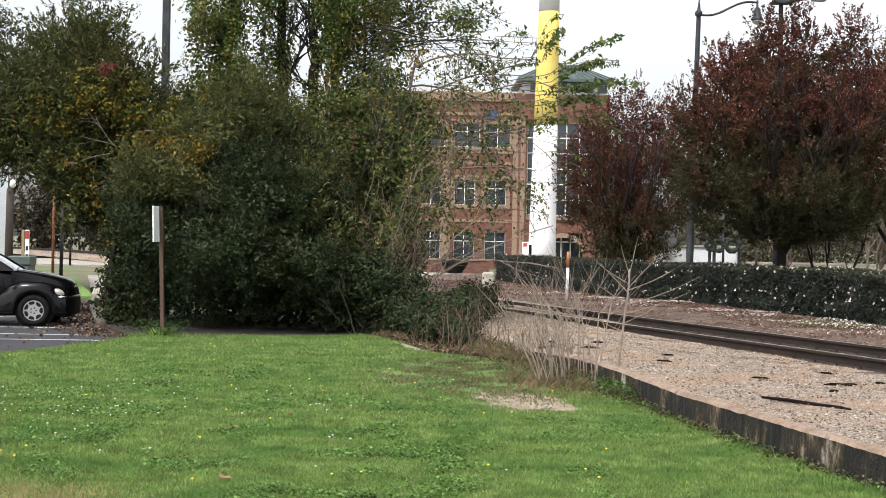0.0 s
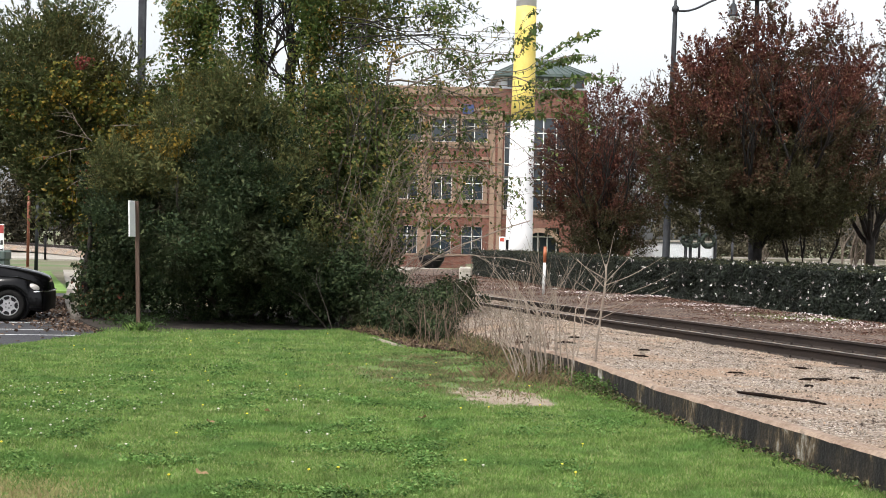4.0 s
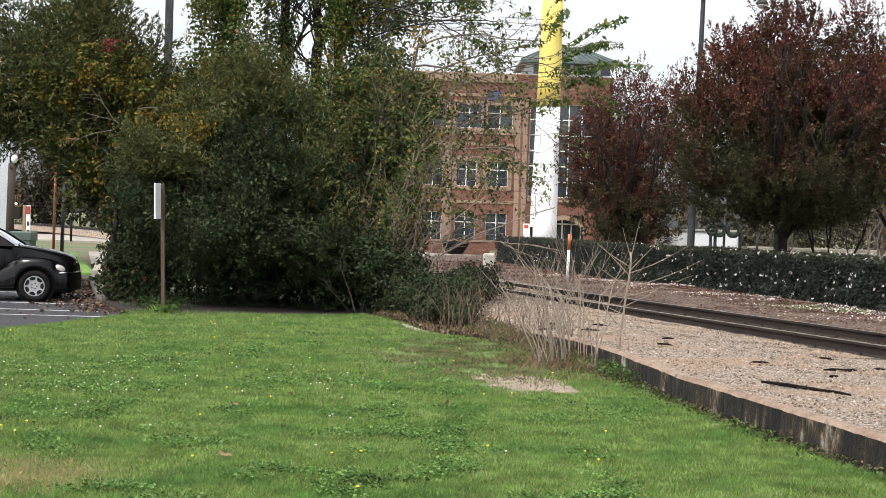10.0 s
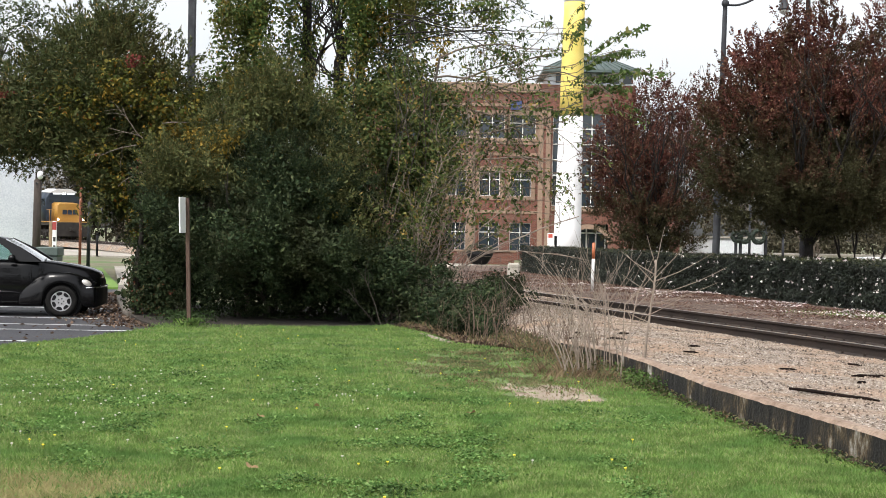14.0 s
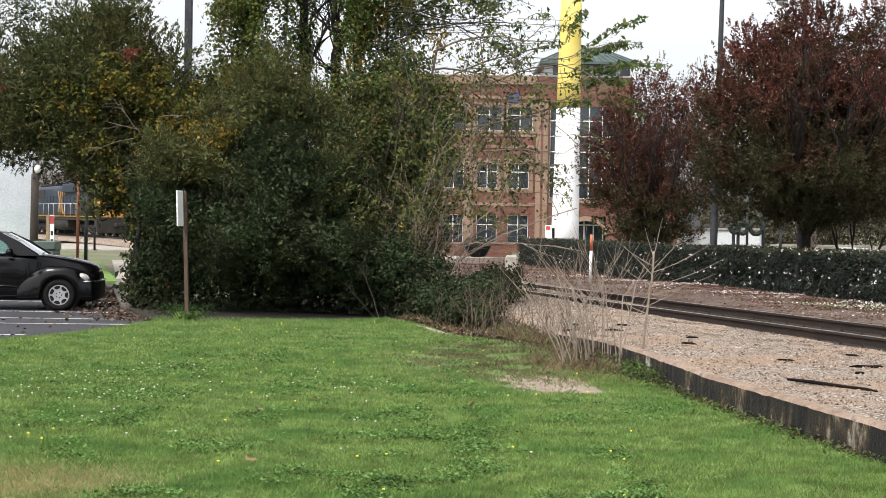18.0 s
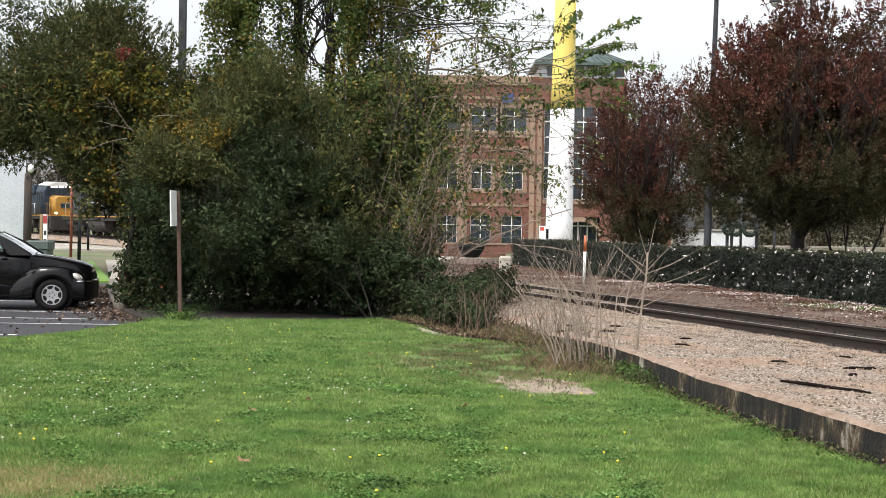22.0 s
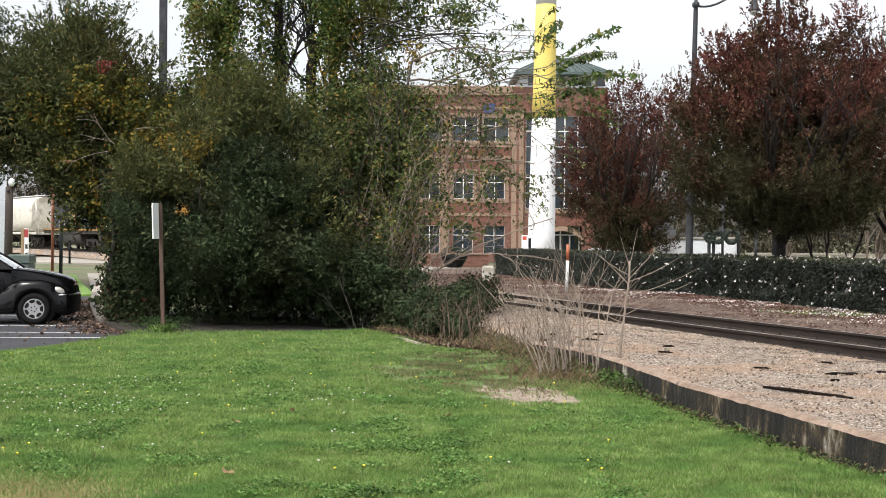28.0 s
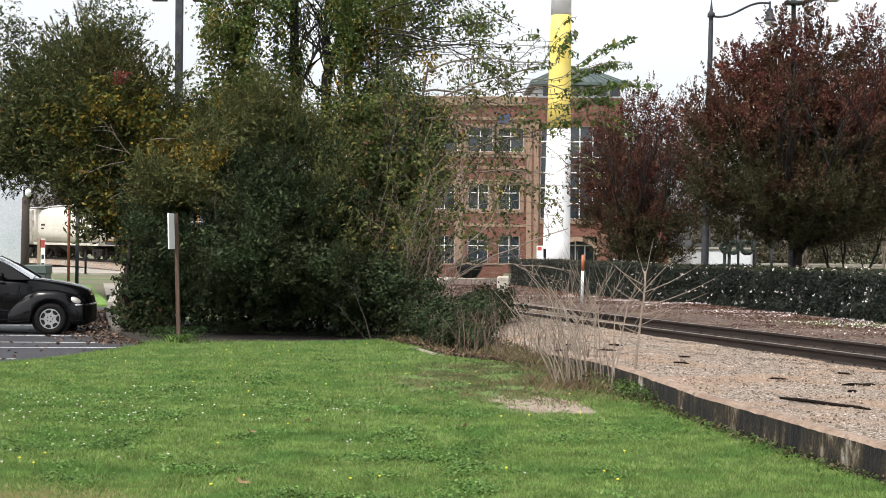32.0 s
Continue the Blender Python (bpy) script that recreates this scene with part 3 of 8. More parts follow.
def blades(name, x, y, z, h, w, material, lean=0.45, parent=None, fine=False):
    n = len(x)
    a = RNG.uniform(0, 2 * math.pi, n)
    h = h * RNG.uniform(0.6, 1.35, n)
    dx, dy = np.cos(a) * h * lean * RNG.random(n), np.sin(a) * h * lean * RNG.random(n)
    b = RNG.uniform(0, 2 * math.pi, n)
    sx, sy = np.cos(b) * w / 2, np.sin(b) * w / 2
    z = np.broadcast_to(z, (n,))
    if fine:
        co = np.stack([np.stack([x - sx, y - sy, z], 1), np.stack([x + sx, y + sy, z], 1), np.stack([x + dx, y + dy, z + h], 1)], axis=1).reshape(-1, 3)
        return raw_mesh(name, co, 3, np.arange(n * 3), material, parent)
    co = np.stack([np.stack([x - sx, y - sy, z], 1), np.stack([x + sx, y + sy, z], 1),
                   np.stack([x + sx * 0.8 + dx * 0.4, y + sy * 0.8 + dy * 0.4, z + h * 0.6], 1),
                   np.stack([x + dx, y + dy, z + h], 1)], axis=1).reshape(-1, 3)
    k = np.arange(n)[:, None] * 4
    return raw_mesh(name, co, 3, (k + np.array([0, 1, 2, 0, 2, 3])).ravel(), material, parent)


def scatter(n, near, far, power, poly, spread=0.36):
    """n places between two distances in front of the standing point, thinning with distance."""
    u = RNG.random(n)
    d = (near ** (1 - power) + u * (far ** (1 - power) - near ** (1 - power))) ** (1 / (1 - power))
    x = RNG.uniform(-spread - 0.01, spread + 0.05, n) * d - 0.1
    keep = inside(poly, x, d)
    return x[keep], d[keep]


def patchy(x, y, scale, seed):
    return np.array([noise.noise(Vector((a * scale, b * scale, seed))) for a, b in zip(x, y)])


gx, gy = scatter(780000, 7.6, 30.0, 1.4, lawn_line)
clump = patchy(gx, gy, 0.9, 3.0)
bare = ((gx - 1.28) / 0.54) ** 2 + ((gy - 14.85 + 0.55 * (gx - 1.28)) / 0.72) ** 2 + 0.5 * (RNG.random(len(gx)) - 0.5) < 1 + 1.0 * patchy(gx, gy, 3.2, 9)
straw = ((gx + 2.75) / 0.75) ** 2 + ((gy - 8.9) / 0.6) ** 2 < RNG.random(len(gx)) * 1.5 + 0.8 * patchy(gx, gy, 3.0, 17)
thin = (((gx - 0.85) / 1.15) ** 2 + ((gy - 17.9) / 2.5) ** 2 < 1 + 0.9 * patchy(gx, gy, 1.8, 27)) & (RNG.random(len(gx)) < 0.8)
ok = ~bare & ~straw & ~thin
grass = blades("grass", gx[ok], gy[ok], 0.0, np.clip(0.019 + 0.014 * clump[ok] + 0.0006 * gy[ok], 0.011, 0.05), 0.0042 + 0.00042 * gy[ok], M_GRASS, 1.4, None, True)
tagged(grass, "short mown green grass of the lawn", "grass", kind="stuff")
# coarser tufts
tx, ty = scatter(3000, 7.6, 27.0, 1.3, lawn_line)
sel = patchy(tx, ty, 0.7, 21.0) > 0.18
tx, ty = np.repeat(tx[sel], 22), np.repeat(ty[sel], 22)
tx, ty = tx + RNG.normal(size=len(tx)) * 0.05, ty + RNG.normal(size=len(tx)) * 0.05
tagged(blades("tall_grass_tufts", tx, ty, 0.0, 0.045, 0.006, M_GRASS, 0.9), "coarser tufts of darker grass in the lawn", "grass", kind="stuff")
# a straw-coloured worn patch
sx_, sy_ = RNG.normal(-2.75, 0.36, 12000), RNG.normal(8.95, 0.33, 12000)
tagged(blades("straw_patch", sx_, sy_, 0.0, 0.028, 0.006, M_STRAW, 1.2), "worn straw-coloured patch of grass", "grass", kind="stuff")
# clover
cx, cy = scatter(17000, 7.6, 24.0, 1.3, lawn_line)
sel = (patchy(cx, cy, 1.7, 5.0) + 0.5 * patchy(cx, cy, 4.5, 8.0) > 0.27) & (cx < 1.5)
cx, cy = np.repeat(cx[sel], 12), np.repeat(cy[sel], 12)
for x0, y0, rx, ry, k in ((-2.95, 15.7, 0.32, 0.35, 900), (-3.06, 13.4, 0.42, 0.3, 1300), (-1.2, 14.6, 0.4, 0.3, 700), (-4.3, 14.4, 0.5, 0.5, 900), (-2.4, 17.2, 0.5, 0.4, 600), (0.2, 11.3, 0.3, 0.2, 500), (1.9, 12.6, 0.25, 0.3, 400), (-3.6, 11.6, 0.4, 0.25, 600)):
    cx, cy = np.concatenate([cx, x0 + RNG.normal(size=k) * rx]), np.concatenate([cy, y0 + RNG.normal(size=k) * ry])
sel = ((cx + 2.75) / 0.9) ** 2 + ((cy - 8.95) / 0.75) ** 2 > 1
cx, cy = cx[sel], cy[sel]
p = np.stack([cx + RNG.normal(size=len(cx)) * 0.07, cy + RNG.normal(size=len(cx)) * 0.07, RNG.uniform(0.015, 0.045, len(cx))], 1)
tagged(leaves("clover", p, 0.026, M_CLOVER, slim=0.95, up=3.0), "patches of low clover in the lawn", "clover", kind="stuff")

M_YELLOW = plain("dandelion_yellow", (0.72, 0.62, 0.05), 0.7)
M_CLOVERHEAD = plain("clover_white", (0.55, 0.53, 0.46), 0.8)


def flower_head(material, r, name, at):
    bm = bmesh.new()
    tube(bm, [(0, 0, 0), (0.004, 0, 0.034)], 0.0012, 4)
    bmesh.ops.create_icosphere(bm, subdivisions=1, radius=r, matrix=Matrix.Translation((0.004, 0, 0.038)) @ Matrix.Diagonal((1, 1, 0.6, 1)))
    return tagged(part(name, bm, material, None), *at)


dand = flower_head(M_YELLOW, 0.0135, "dandelion", ("small yellow dandelion flower in the lawn", "flower", "lawn flowers"))
clov = flower_head(M_CLOVERHEAD, 0.0125, "clover_blossom", ("small white clover blossom in the lawn", "flower", "lawn flowers"))
fr = random.Random(5)
first = {dand: True, clov: True}
for src, count in ((dand, 46), (clov, 110)):
    k = 0
    while k < count:
        d = fr.uniform(8.2, 24.0)
        x = fr.uniform(-0.33, 0.3) * d
        if src is clov:
            x = fr.choice((-3.6, -2.9, -4.2, -1.6)) + fr.gauss(0, 0.75)
            d = fr.choice((13.2, 14.2, 15.0, 12.0)) + fr.gauss(0, 1.2)
        if x < line_x(WALL, d) - 0.2 and inside(lawn_line, np.array([x]), np.array([d]))[0]:
            m = pose(x, d, 0.0, 0, 0, fr.uniform(0, 360))
            if first[src]:
                src.matrix_world, first[src] = m, False
            else:
                copy_thing(src, m)
            k += 1

# bare patch with flat pale stone at the foot of the dry stems
bm = bmesh.new()
vs = []
for k in range(36):
    a = 2 * math.pi * k / 36
    q = 1 + 0.5 * noise.noise(Vector((math.cos(a) * 1.5, math.sin(a) * 1.5, 6))) + 0.2 * noise.noise(Vector((math.cos(a) * 5, math.sin(a) * 5, 2)))
    vs.append(bm.verts.new((1.28 + 0.62 * q * math.cos(a), 14.85 + 0.8 * q * math.sin(a) - 0.35 * q * math.cos(a), 0.004)))
bm.faces.new(vs)
tagged(part("bare_patch", bm, surface("bare_dirt", (0.19, 0.15, 0.108), (0.33, 0.275, 0.21), 3, 0.95, 0.6, grain=30, local=False, spots=((0.14, 0.10, 0.07), 0.56, 3.0)), None), "bare pale earth patch in the lawn", "earth", kind="structure")
px_, py_ = 1.7 + RNG.normal(size=1100) * 0.45, 15.6 + RNG.normal(size=1100) * 0.5
tagged(blades("dead_thatch", px_, py_, 0.01, 0.03, 0.007, M_DRY, 2.2), "dead straw lying on the bare earth", "straw", kind="stuff")

# thin, dull turf before the dry shrub
tx, ty = 0.85 + RNG.normal(size=30000) * 0.62, 17.9 + RNG.normal(size=30000) * 1.4
sel = (patchy(tx, ty, 1.6, 61.0) > -0.12) & inside(lawn_line, tx, ty)
tagged(blades("thin_turf", tx[sel], ty[sel], 0.0, 0.028, 0.010, leafy("dull_turf", [(0.0, (0.085, 0.12, 0.05)), (0.55, (0.13, 0.155, 0.07)), (0.8, (0.2, 0.165, 0.09)), (1.0, (0.27, 0.2, 0.12))], 0.8, 0.2, tint=((0.18, 0.13, 0.075), 1.6, 0.52, 0.66)), 1.6), "thin dull brownish turf before the dry shrub", "grass", kind="stuff")
bm = bmesh.new()
rim = []
for k in range(14):
    a = 2 * math.pi * k / 14
    q = 0.03 * (1 + 0.35 * math.cos(3 * a) * (0.5 + 0.5 * math.cos(a))) * (1.25 if k == 0 else 1)
    rim.append(bm.verts.new((q * math.cos(a) * 1.25, q * math.sin(a), 0.009 * math.cos(2 * a) + 0.006 * math.sin(3 * a))))
hub = bm.verts.new((0, 0, -0.008))
for k in range(14):
    bm.faces.new((hub, rim[k], rim[(k + 1) % 14])).smooth = True
dead = part("dead_leaf", bm, M_LITTER_PALE, None)
tagged(dead, "curled tan dead leaf on the lawn", "leaf", "dead leaves")
for k, (x, y) in enumerate(((-1.32, 9.75), (-1.6, 12.4), (-1.15, 13.2), (0.35, 12.9), (-0.75, 18.0))):
    m = pose(x, y, 0.035, 15, 20, 50 * k)
    if k:
        copy_thing(dead, m)
    else:
        dead.matrix_world = m

# pale concrete edging sunk in the grass
bm = bmesh.new()
tube(bm, [(0.2, 21.35, -0.04), (0.12, 21.75, -0.035), (-0.06, 22.4, -0.03), (-0.2, 22.95, -0.035), (-0.28, 23.4, -0.05)], 0.07, 6)
tagged(part("concrete_edging", bm, M_CONCRETE_PALE, None), "pale sunken concrete edging beside the lawn", "edging", kind="structure")

# ---- retaining wall ----
m, n, l, p = nodes_of("mouldy_wall_face")
geo, mp = n.new("ShaderNodeNewGeometry"), n.new("ShaderNodeMapping")
mp.inputs["Scale"].default_value = (2.3, 2.3, 1.0)
nz, nz2 = n.new("ShaderNodeTexNoise"), n.new("ShaderNodeTexNoise")
nz.inputs["Scale"].default_value, nz.inputs["Detail"].default_value, nz.inputs["Roughness"].default_value = 1.5, 8, 0.7
nz2.inputs["Scale"].default_value, nz2.inputs["Detail"].default_value = 30, 5
l.new(geo.outputs["Position"], mp.inputs["Vector"])
l.new(mp.outputs["Vector"], nz.inputs["Vector"])
l.new(geo.outputs["Position"], nz2.inputs["Vector"])
r = ramp(n, [(0.44, (0.006, 0.005, 0.0045)), (0.53, (0.022, 0.017, 0.011)), (0.575, (0.085, 0.058, 0.03)), (0.61, (0.17, 0.15, 0.12)), (0.68, (0.45, 0.43, 0.4))])
l.new(nz.outputs["Fac"], r.inputs["Fac"])
mx = n.new("ShaderNodeMixRGB")
mx.blend_type, mx.inputs["Fac"].default_value = "OVERLAY", 0.6
l.new(r.outputs["Color"], mx.inputs["Color1"])
l.new(nz2.outputs["Fac"], mx.inputs["Color2"])
l.new(mx.outputs["Color"], p.inputs["Base Color"])
p.inputs["Roughness"].default_value = 0.95
bp = n.new("ShaderNodeBump")
bp.inputs["Strength"].default_value, bp.inputs["Distance"].default_value = 0.6, 0.02
l.new(nz2.outputs["Fac"], bp.inputs["Height"])
l.new(bp.outputs["Normal"], p.inputs["Normal"])
M_WALLFACE = m
M_WALLTOP = surface("wall_top", (0.16, 0.105, 0.075), (0.33, 0.25, 0.19), 5, 0.95, 0.5, grain=40, local=False, spots=((0.12, 0.09, 0.07), 0.62, 5))


def wall_top(y):
    """The wall sinks into the ground towards its far end."""
    f = min(1.0, max(0.0, (y - 17.0) / 6.5))
    return 0.29 - 0.25 * f * f * (3 - 2 * f)


bm = bmesh.new()
rows = []
y = 3.0
while y < 24.9:
    x = line_x(WALL, y)
    j = 0.004 * noise.noise(Vector((y * 2.1, 0, 0))) + 0.012 * noise.noise(Vector((y * 9.0, 2, 0)))
    top = wall_top(y) + 0.01 * noise.noise(Vector((y * 1.3, 4, 0))) - 0.016 * max(0, noise.noise(Vector((y * 5.0, 9, 0))))
    rows.append([bm.verts.new(q) for q in ((x + j, y, -0.3), (x + j, y, top - 0.03), (x + j + 0.03, y, top), (x + 0.095, y, top + 0.004), (x + 0.11, y, top - 0.02), (x + 0.11, y, -0.3))])
    y += 0.07
for a, b in zip(rows, rows[1:]):
    for i in range(5):
        f = bm.faces.new((a[i], b[i], b[i + 1], a[i + 1]))
        f.material_index = 0 if i == 0 else 1
bm.faces.new(rows[0])
bm.faces.new(rows[-1][::-1])
bmesh.ops.recalc_face_normals(bm, faces=bm.faces)
tagged(part("retaining_wall", bm, (M_WALLFACE, M_WALLTOP), None), "low mould-stained concrete retaining wall along the railway", "wall", kind="structure")

# ---- railway ----
def apron_z(x, y):
    """The gravel falls gently from the wall to the track."""
    out = max(0.0, x - line_x(WALL, y) - 0.09)
    return max(min(0.1, wall_top(y) + 0.03), min(0.277 - 0.042 * out, wall_top(y) - 0.012 + 0.15 * out)) + 0.018 * noise.noise(Vector((x * 1.7, y * 1.7, 3))) + 0.008 * noise.noise(Vector((x * 6, y * 6, 5)))


bm = bmesh.new()
prev = None
y = 3.0
while y < 50:
    x0 = line_x(WALL, y) + 0.085 if y < 25 else 0.5 - (y - 25) * 0.22
    x1 = 6.5 - (y - 19.83) * 0.3295 + 2.2
    ring = [bm.verts.new((x0 + (x1 - x0) * k / 24, y, apron_z(x0 + (x1 - x0) * k / 24, y))) for k in range(25)]
    if prev:
        for k in range(24):
            bm.faces.new((prev[k], prev[k + 1], ring[k + 1], ring[k]))
    prev = ring
    y += 0.3
tagged(part("gravel_apron", bm, M_BED, None), "sandy gravel ground beside the railway", "gravel", kind="structure")
stations = [-18 + 3 * i for i in range(70)]
tagged(part("track_bed", sweep(bmesh.new(), stations, [(-2.6, -0.5), (-2.3, -0.19), (-1.2, -0.168), (1.2, -0.168), (2.2, -0.17), (2.6, -0.5)]), M_BED, None), "pale stony ballast under the rails", "ballast", kind="structure")

railway = empty("railway_track", Matrix(), "rusty steel railway track on weathered sleepers", "railway track")
R = [(-0.07, -0.172), (0.07, -0.172), (0.07, -0.16), (0.012, -0.14), (0.012, -0.045), (0.036, -0.035), (0.036, -0.006), (0.028, 0.0), (-0.028, 0.0), (-0.036, -0.006), (-0.036, -0.035), (-0.012, -0.045), (-0.012, -0.14), (-0.07, -0.16)]
for side in (-1, 1):
    bm = sweep(bmesh.new(), stations, [(o + side * 0.7535, h) for o, h in R])
    bm.normal_update()
    for f in bm.faces:
        f.material_index = 1 if f.normal.z > 0.9 and f.calc_center_median().z > 0.24 else 0
    part("rail", bm, (M_RAIL, M_RAILTOP), railway, "rusty steel rail with a worn bright head")
tie = boxed(-1.3, 1.3, -0.115, 0.115, -0.18, 0.0, 0.012)
tie_me = bpy.data.meshes.new("sleeper")
tie.to_mesh(tie_me)
tie.free()
tie_me.materials.append(M_TIE)
plate_bm = boxed(-0.11, 0.11, -0.09, 0.09, 0, 0.018, 0.004)
box(plate_bm, -0.085, -0.06, -0.06, -0.035, 0.018, 0.05)
box(plate_bm, 0.06, 0.085, 0.035, 0.06, 0.018, 0.05)
plate_me = bpy.data.meshes.new("tie_plate")
plate_bm.to_mesh(plate_me)
plate_bm.free()
plate_me.materials.append(M_RAIL)
for i in range(150):
    s = -14 + i * 0.53
    x, y, z, a = track_at(s)
    o = new("sleeper", tie_me)
    o.parent = railway
    o.matrix_local = Matrix.Translation((x, y, z - 0.163 + 0.006 * math.sin(i * 2.3))) @ Matrix.Rotation(a + 0.01 * math.sin(i * 1.7), 4, "Z")
    if i < 70:
        for side in (-1, 1):
            q = new("tie_plate", plate_me)
            q.parent = o
            q.matrix_local = Matrix.Translation((side * 0.7535, 0, -0.012))

# loose stones
def stones(name, x, y, z, r, material):
    n = len(x)
    base = np.array([[1, 0, -0.5], [0, 1, -0.5], [-1, 0, -0.5], [0, -1, -0.5], [0.25, 0.15, 0.45]], float)
    co = base[None] * RNG.uniform(0.55, 1.25, (n, 5, 3)) * r[:, None, None]
    a = RNG.uniform(0, 2 * math.pi, n)
    c, s = np.cos(a)[:, None], np.sin(a)[:, None]
    co = np.stack([co[..., 0] * c - co[..., 1] * s, co[..., 0] * s + co[..., 1] * c, co[..., 2] * 1.1], -1)
    co = co + np.stack([x, y, z], 1)[:, None]
    k = np.arange(n)[:, None] * 5
    f = np.array([0, 1, 4, 1, 2, 4, 2, 3, 4, 3, 0, 4])
    return raw_mesh(name, co.reshape(-1, 3), 3, (k + f).ravel(), material)


M_STONE = leafy("ballast_stones", [(0.0, (0.05, 0.038, 0.03)), (0.35, (0.16, 0.122, 0.095)), (0.82, (0.275, 0.225, 0.18)), (0.97, (0.42, 0.375, 0.325)), (1.0, (0.3, 0.18, 0.1))], 0.9, 0.0)
sy = 8.0 + 28.0 * RNG.random(62000) ** 1.35
cxs = 6.5 - (sy - 19.83) * 0.3295
wl_x = np.interp(sy, [q[1] for q in WALL], [q[0] for q in WALL]) + 0.15
u = RNG.random(len(sy))
sx = wl_x + (cxs + 0.5 - wl_x) * u
keep = (sx > 0.2) & ((u > 0.42 + 0.25 * patchy(sx, sy, 0.6, 31.0)) | (RNG.random(len(sx)) < 0.55))
sx, sy, u = sx[keep], sy[keep], u[keep]
sz = np.array([apron_z(a, b) for a, b in zip(sx, sy)]) + 0.004
tagged(stones("ballast_stones", sx, sy, sz, 0.008 + 0.022 * RNG.random(len(sx)) ** 1.7, M_STONE), "loose pale ballast stones beside the track", "ballast", kind="stuff")

# leaf-strewn strip between the rails and the hedge
def strip(y):
    return 6.5 - (y - 19.83) * 0.3295 + 2.1


HEDGE = [(11.0, 25.6), (10.16, 28.8), (9.3, 33.3), (7.85, 39.9), (6.3, 42.9)]
HEDGE_FAR = [(6.55, 41.6), (5.9, 44.2), (4.7, 52.0), (3.5, 60.0)]
sheet("hedge_verge", [(strip(18), 18), (20, 18), (20, 70), (2.0, 70), (strip(56), 56)], 0.12, M_VERGE, label="brown earth strip strewn with fallen leaves and petals", category="verge",
      tilt=lambda x, y: 0.12)


# ---- shrubs and trees beside the lawn ----
def plant(name, at, label, category, group=""):
    return empty(name, pose(*at), label, category, group)


def offset(points, at):
    return points - np.array(at)


# large dark evergreen bush
at = (-3.4, 27.6, 0)
bush = plant("evergreen_bush", at, "large dense dark green evergreen bush at the lawn's edge", "bush")
leafage("foliage", [(-3.0, 27.5, 1.5, 1.75, 1.6, 1.7), (-2.9, 27.3, 2.6, 1.5, 1.5, 1.4), (-2.2, 27.2, 2.2, 1.0, 1.0, 1.2), (-1.95, 27.2, 1.2, 0.8, 1.0, 1.2), (-1.45, 26.9, 1.0, 0.75, 0.8, 1.0), (-1.6, 27.1, 2.2, 0.65, 0.8, 0.9), (-4.5, 28.9, 1.4, 1.2, 1.0, 1.4), (-3.2, 26.6, 0.7, 1.1, 0.7, 0.7), (-2.4, 26.5, 0.7, 1.2, 0.6, 0.7), (-4.3, 26.6, 0.7, 0.8, 0.5, 0.7), (-1.4, 26.7, 0.7, 0.8, 0.5, 0.7),
                        (-2.5, 26.2, 1.7, 0.8, 0.5, 0.7), (-3.5, 26.3, 2.0, 0.7, 0.5, 0.7), (-3.0, 26.3, 2.9, 0.8, 0.6, 0.6), (-5.3, 29.0, 1.4, 0.8, 0.8, 1.4), (-5.3, 27.0, 1.0, 0.65, 0.5, 1.0), (-5.4, 26.9, 2.1, 0.6, 0.6, 0.8), (-3.2, 25.3, 1.5, 1.0, 0.85, 0.75), (-2.2, 25.35, 1.4, 0.9, 0.8, 0.75), (-4.0, 25.5, 1.3, 0.6, 0.6, 0.6), (-1.9, 25.7, 0.9, 0.6, 0.5, 0.6), (-1.2, 25.9, 0.7, 0.5, 0.5, 0.7), (-4.7, 25.4, 1.7, 0.6, 0.6, 0.5), (-5.3, 25.9, 2.0, 0.5, 0.5, 0.5), (-3.4, 24.9, 1.5, 0.8, 0.5, 0.45), (-2.5, 25.0, 1.4, 0.7, 0.5, 0.45), (-2.8, 25.9, 2.5, 1.0, 0.7, 0.6), (-4.1, 26.1, 1.9, 0.6, 0.6, 0.6)], 215000, 0.06, M_BUSH, bush, at, 0.42, 0.24, 40, 0.72, 0.45, 0.45, -0.1, 0.13, 1.3, 0.13)
leafage("upper_foliage", [(-3.3, 27.5, 4.1, 0.85, 0.8, 1.2), (-2.7, 27.4, 4.0, 0.7, 0.8, 0.9), (-3.8, 27.6, 3.7, 0.8, 0.8, 1.0), (-4.5, 27.4, 3.1, 0.9, 0.8, 0.9), (-2.1, 27.3, 3.4, 0.6, 0.7, 0.8), (-2.0, 26.3, 2.5, 0.55, 0.45, 0.7), (-1.55, 26.2, 1.7, 0.45, 0.4, 0.7), (-5.2, 27.8, 2.9, 0.7, 0.7, 0.8), (-3.9, 26.9, 2.7, 0.6, 0.5, 0.5), (-4.7, 26.5, 2.9, 0.7, 0.6, 0.5), (-5.4, 26.9, 2.9, 0.6, 0.6, 0.6)], 95000, 0.064, M_OLIVE, bush, at, 0.32, 0.36, 34, 0.6, 0.45, 0.8, -0.12, 0.11, 1.2)
pts, out = cloud([(-6.1, 28.7, 0.6, 0.3, 0.6, 0.7), (-6.0, 27.9, 0.4, 0.25, 0.5, 0.45), (-5.7, 28.3, 1.0, 0.6, 0.5, 1.1), (-4.8, 28.3, 1.0, 0.7, 0.5, 1.1), (-3.8, 28.4, 1.0, 0.8, 0.5, 1.1), (-2.7, 28.4, 1.0, 0.8, 0.5, 1.1), (-1.7, 28.4, 1.0, 0.8, 0.5, 1.1)], 9000, 0.2, 14, 0.1, 0.4)
pts[:, 2] = np.maximum(pts[:, 2], 0.03)
leaves("inner_foliage", offset(pts, at), 0.15, M_BUSH, bush, 0.6, 0.2, away=out)
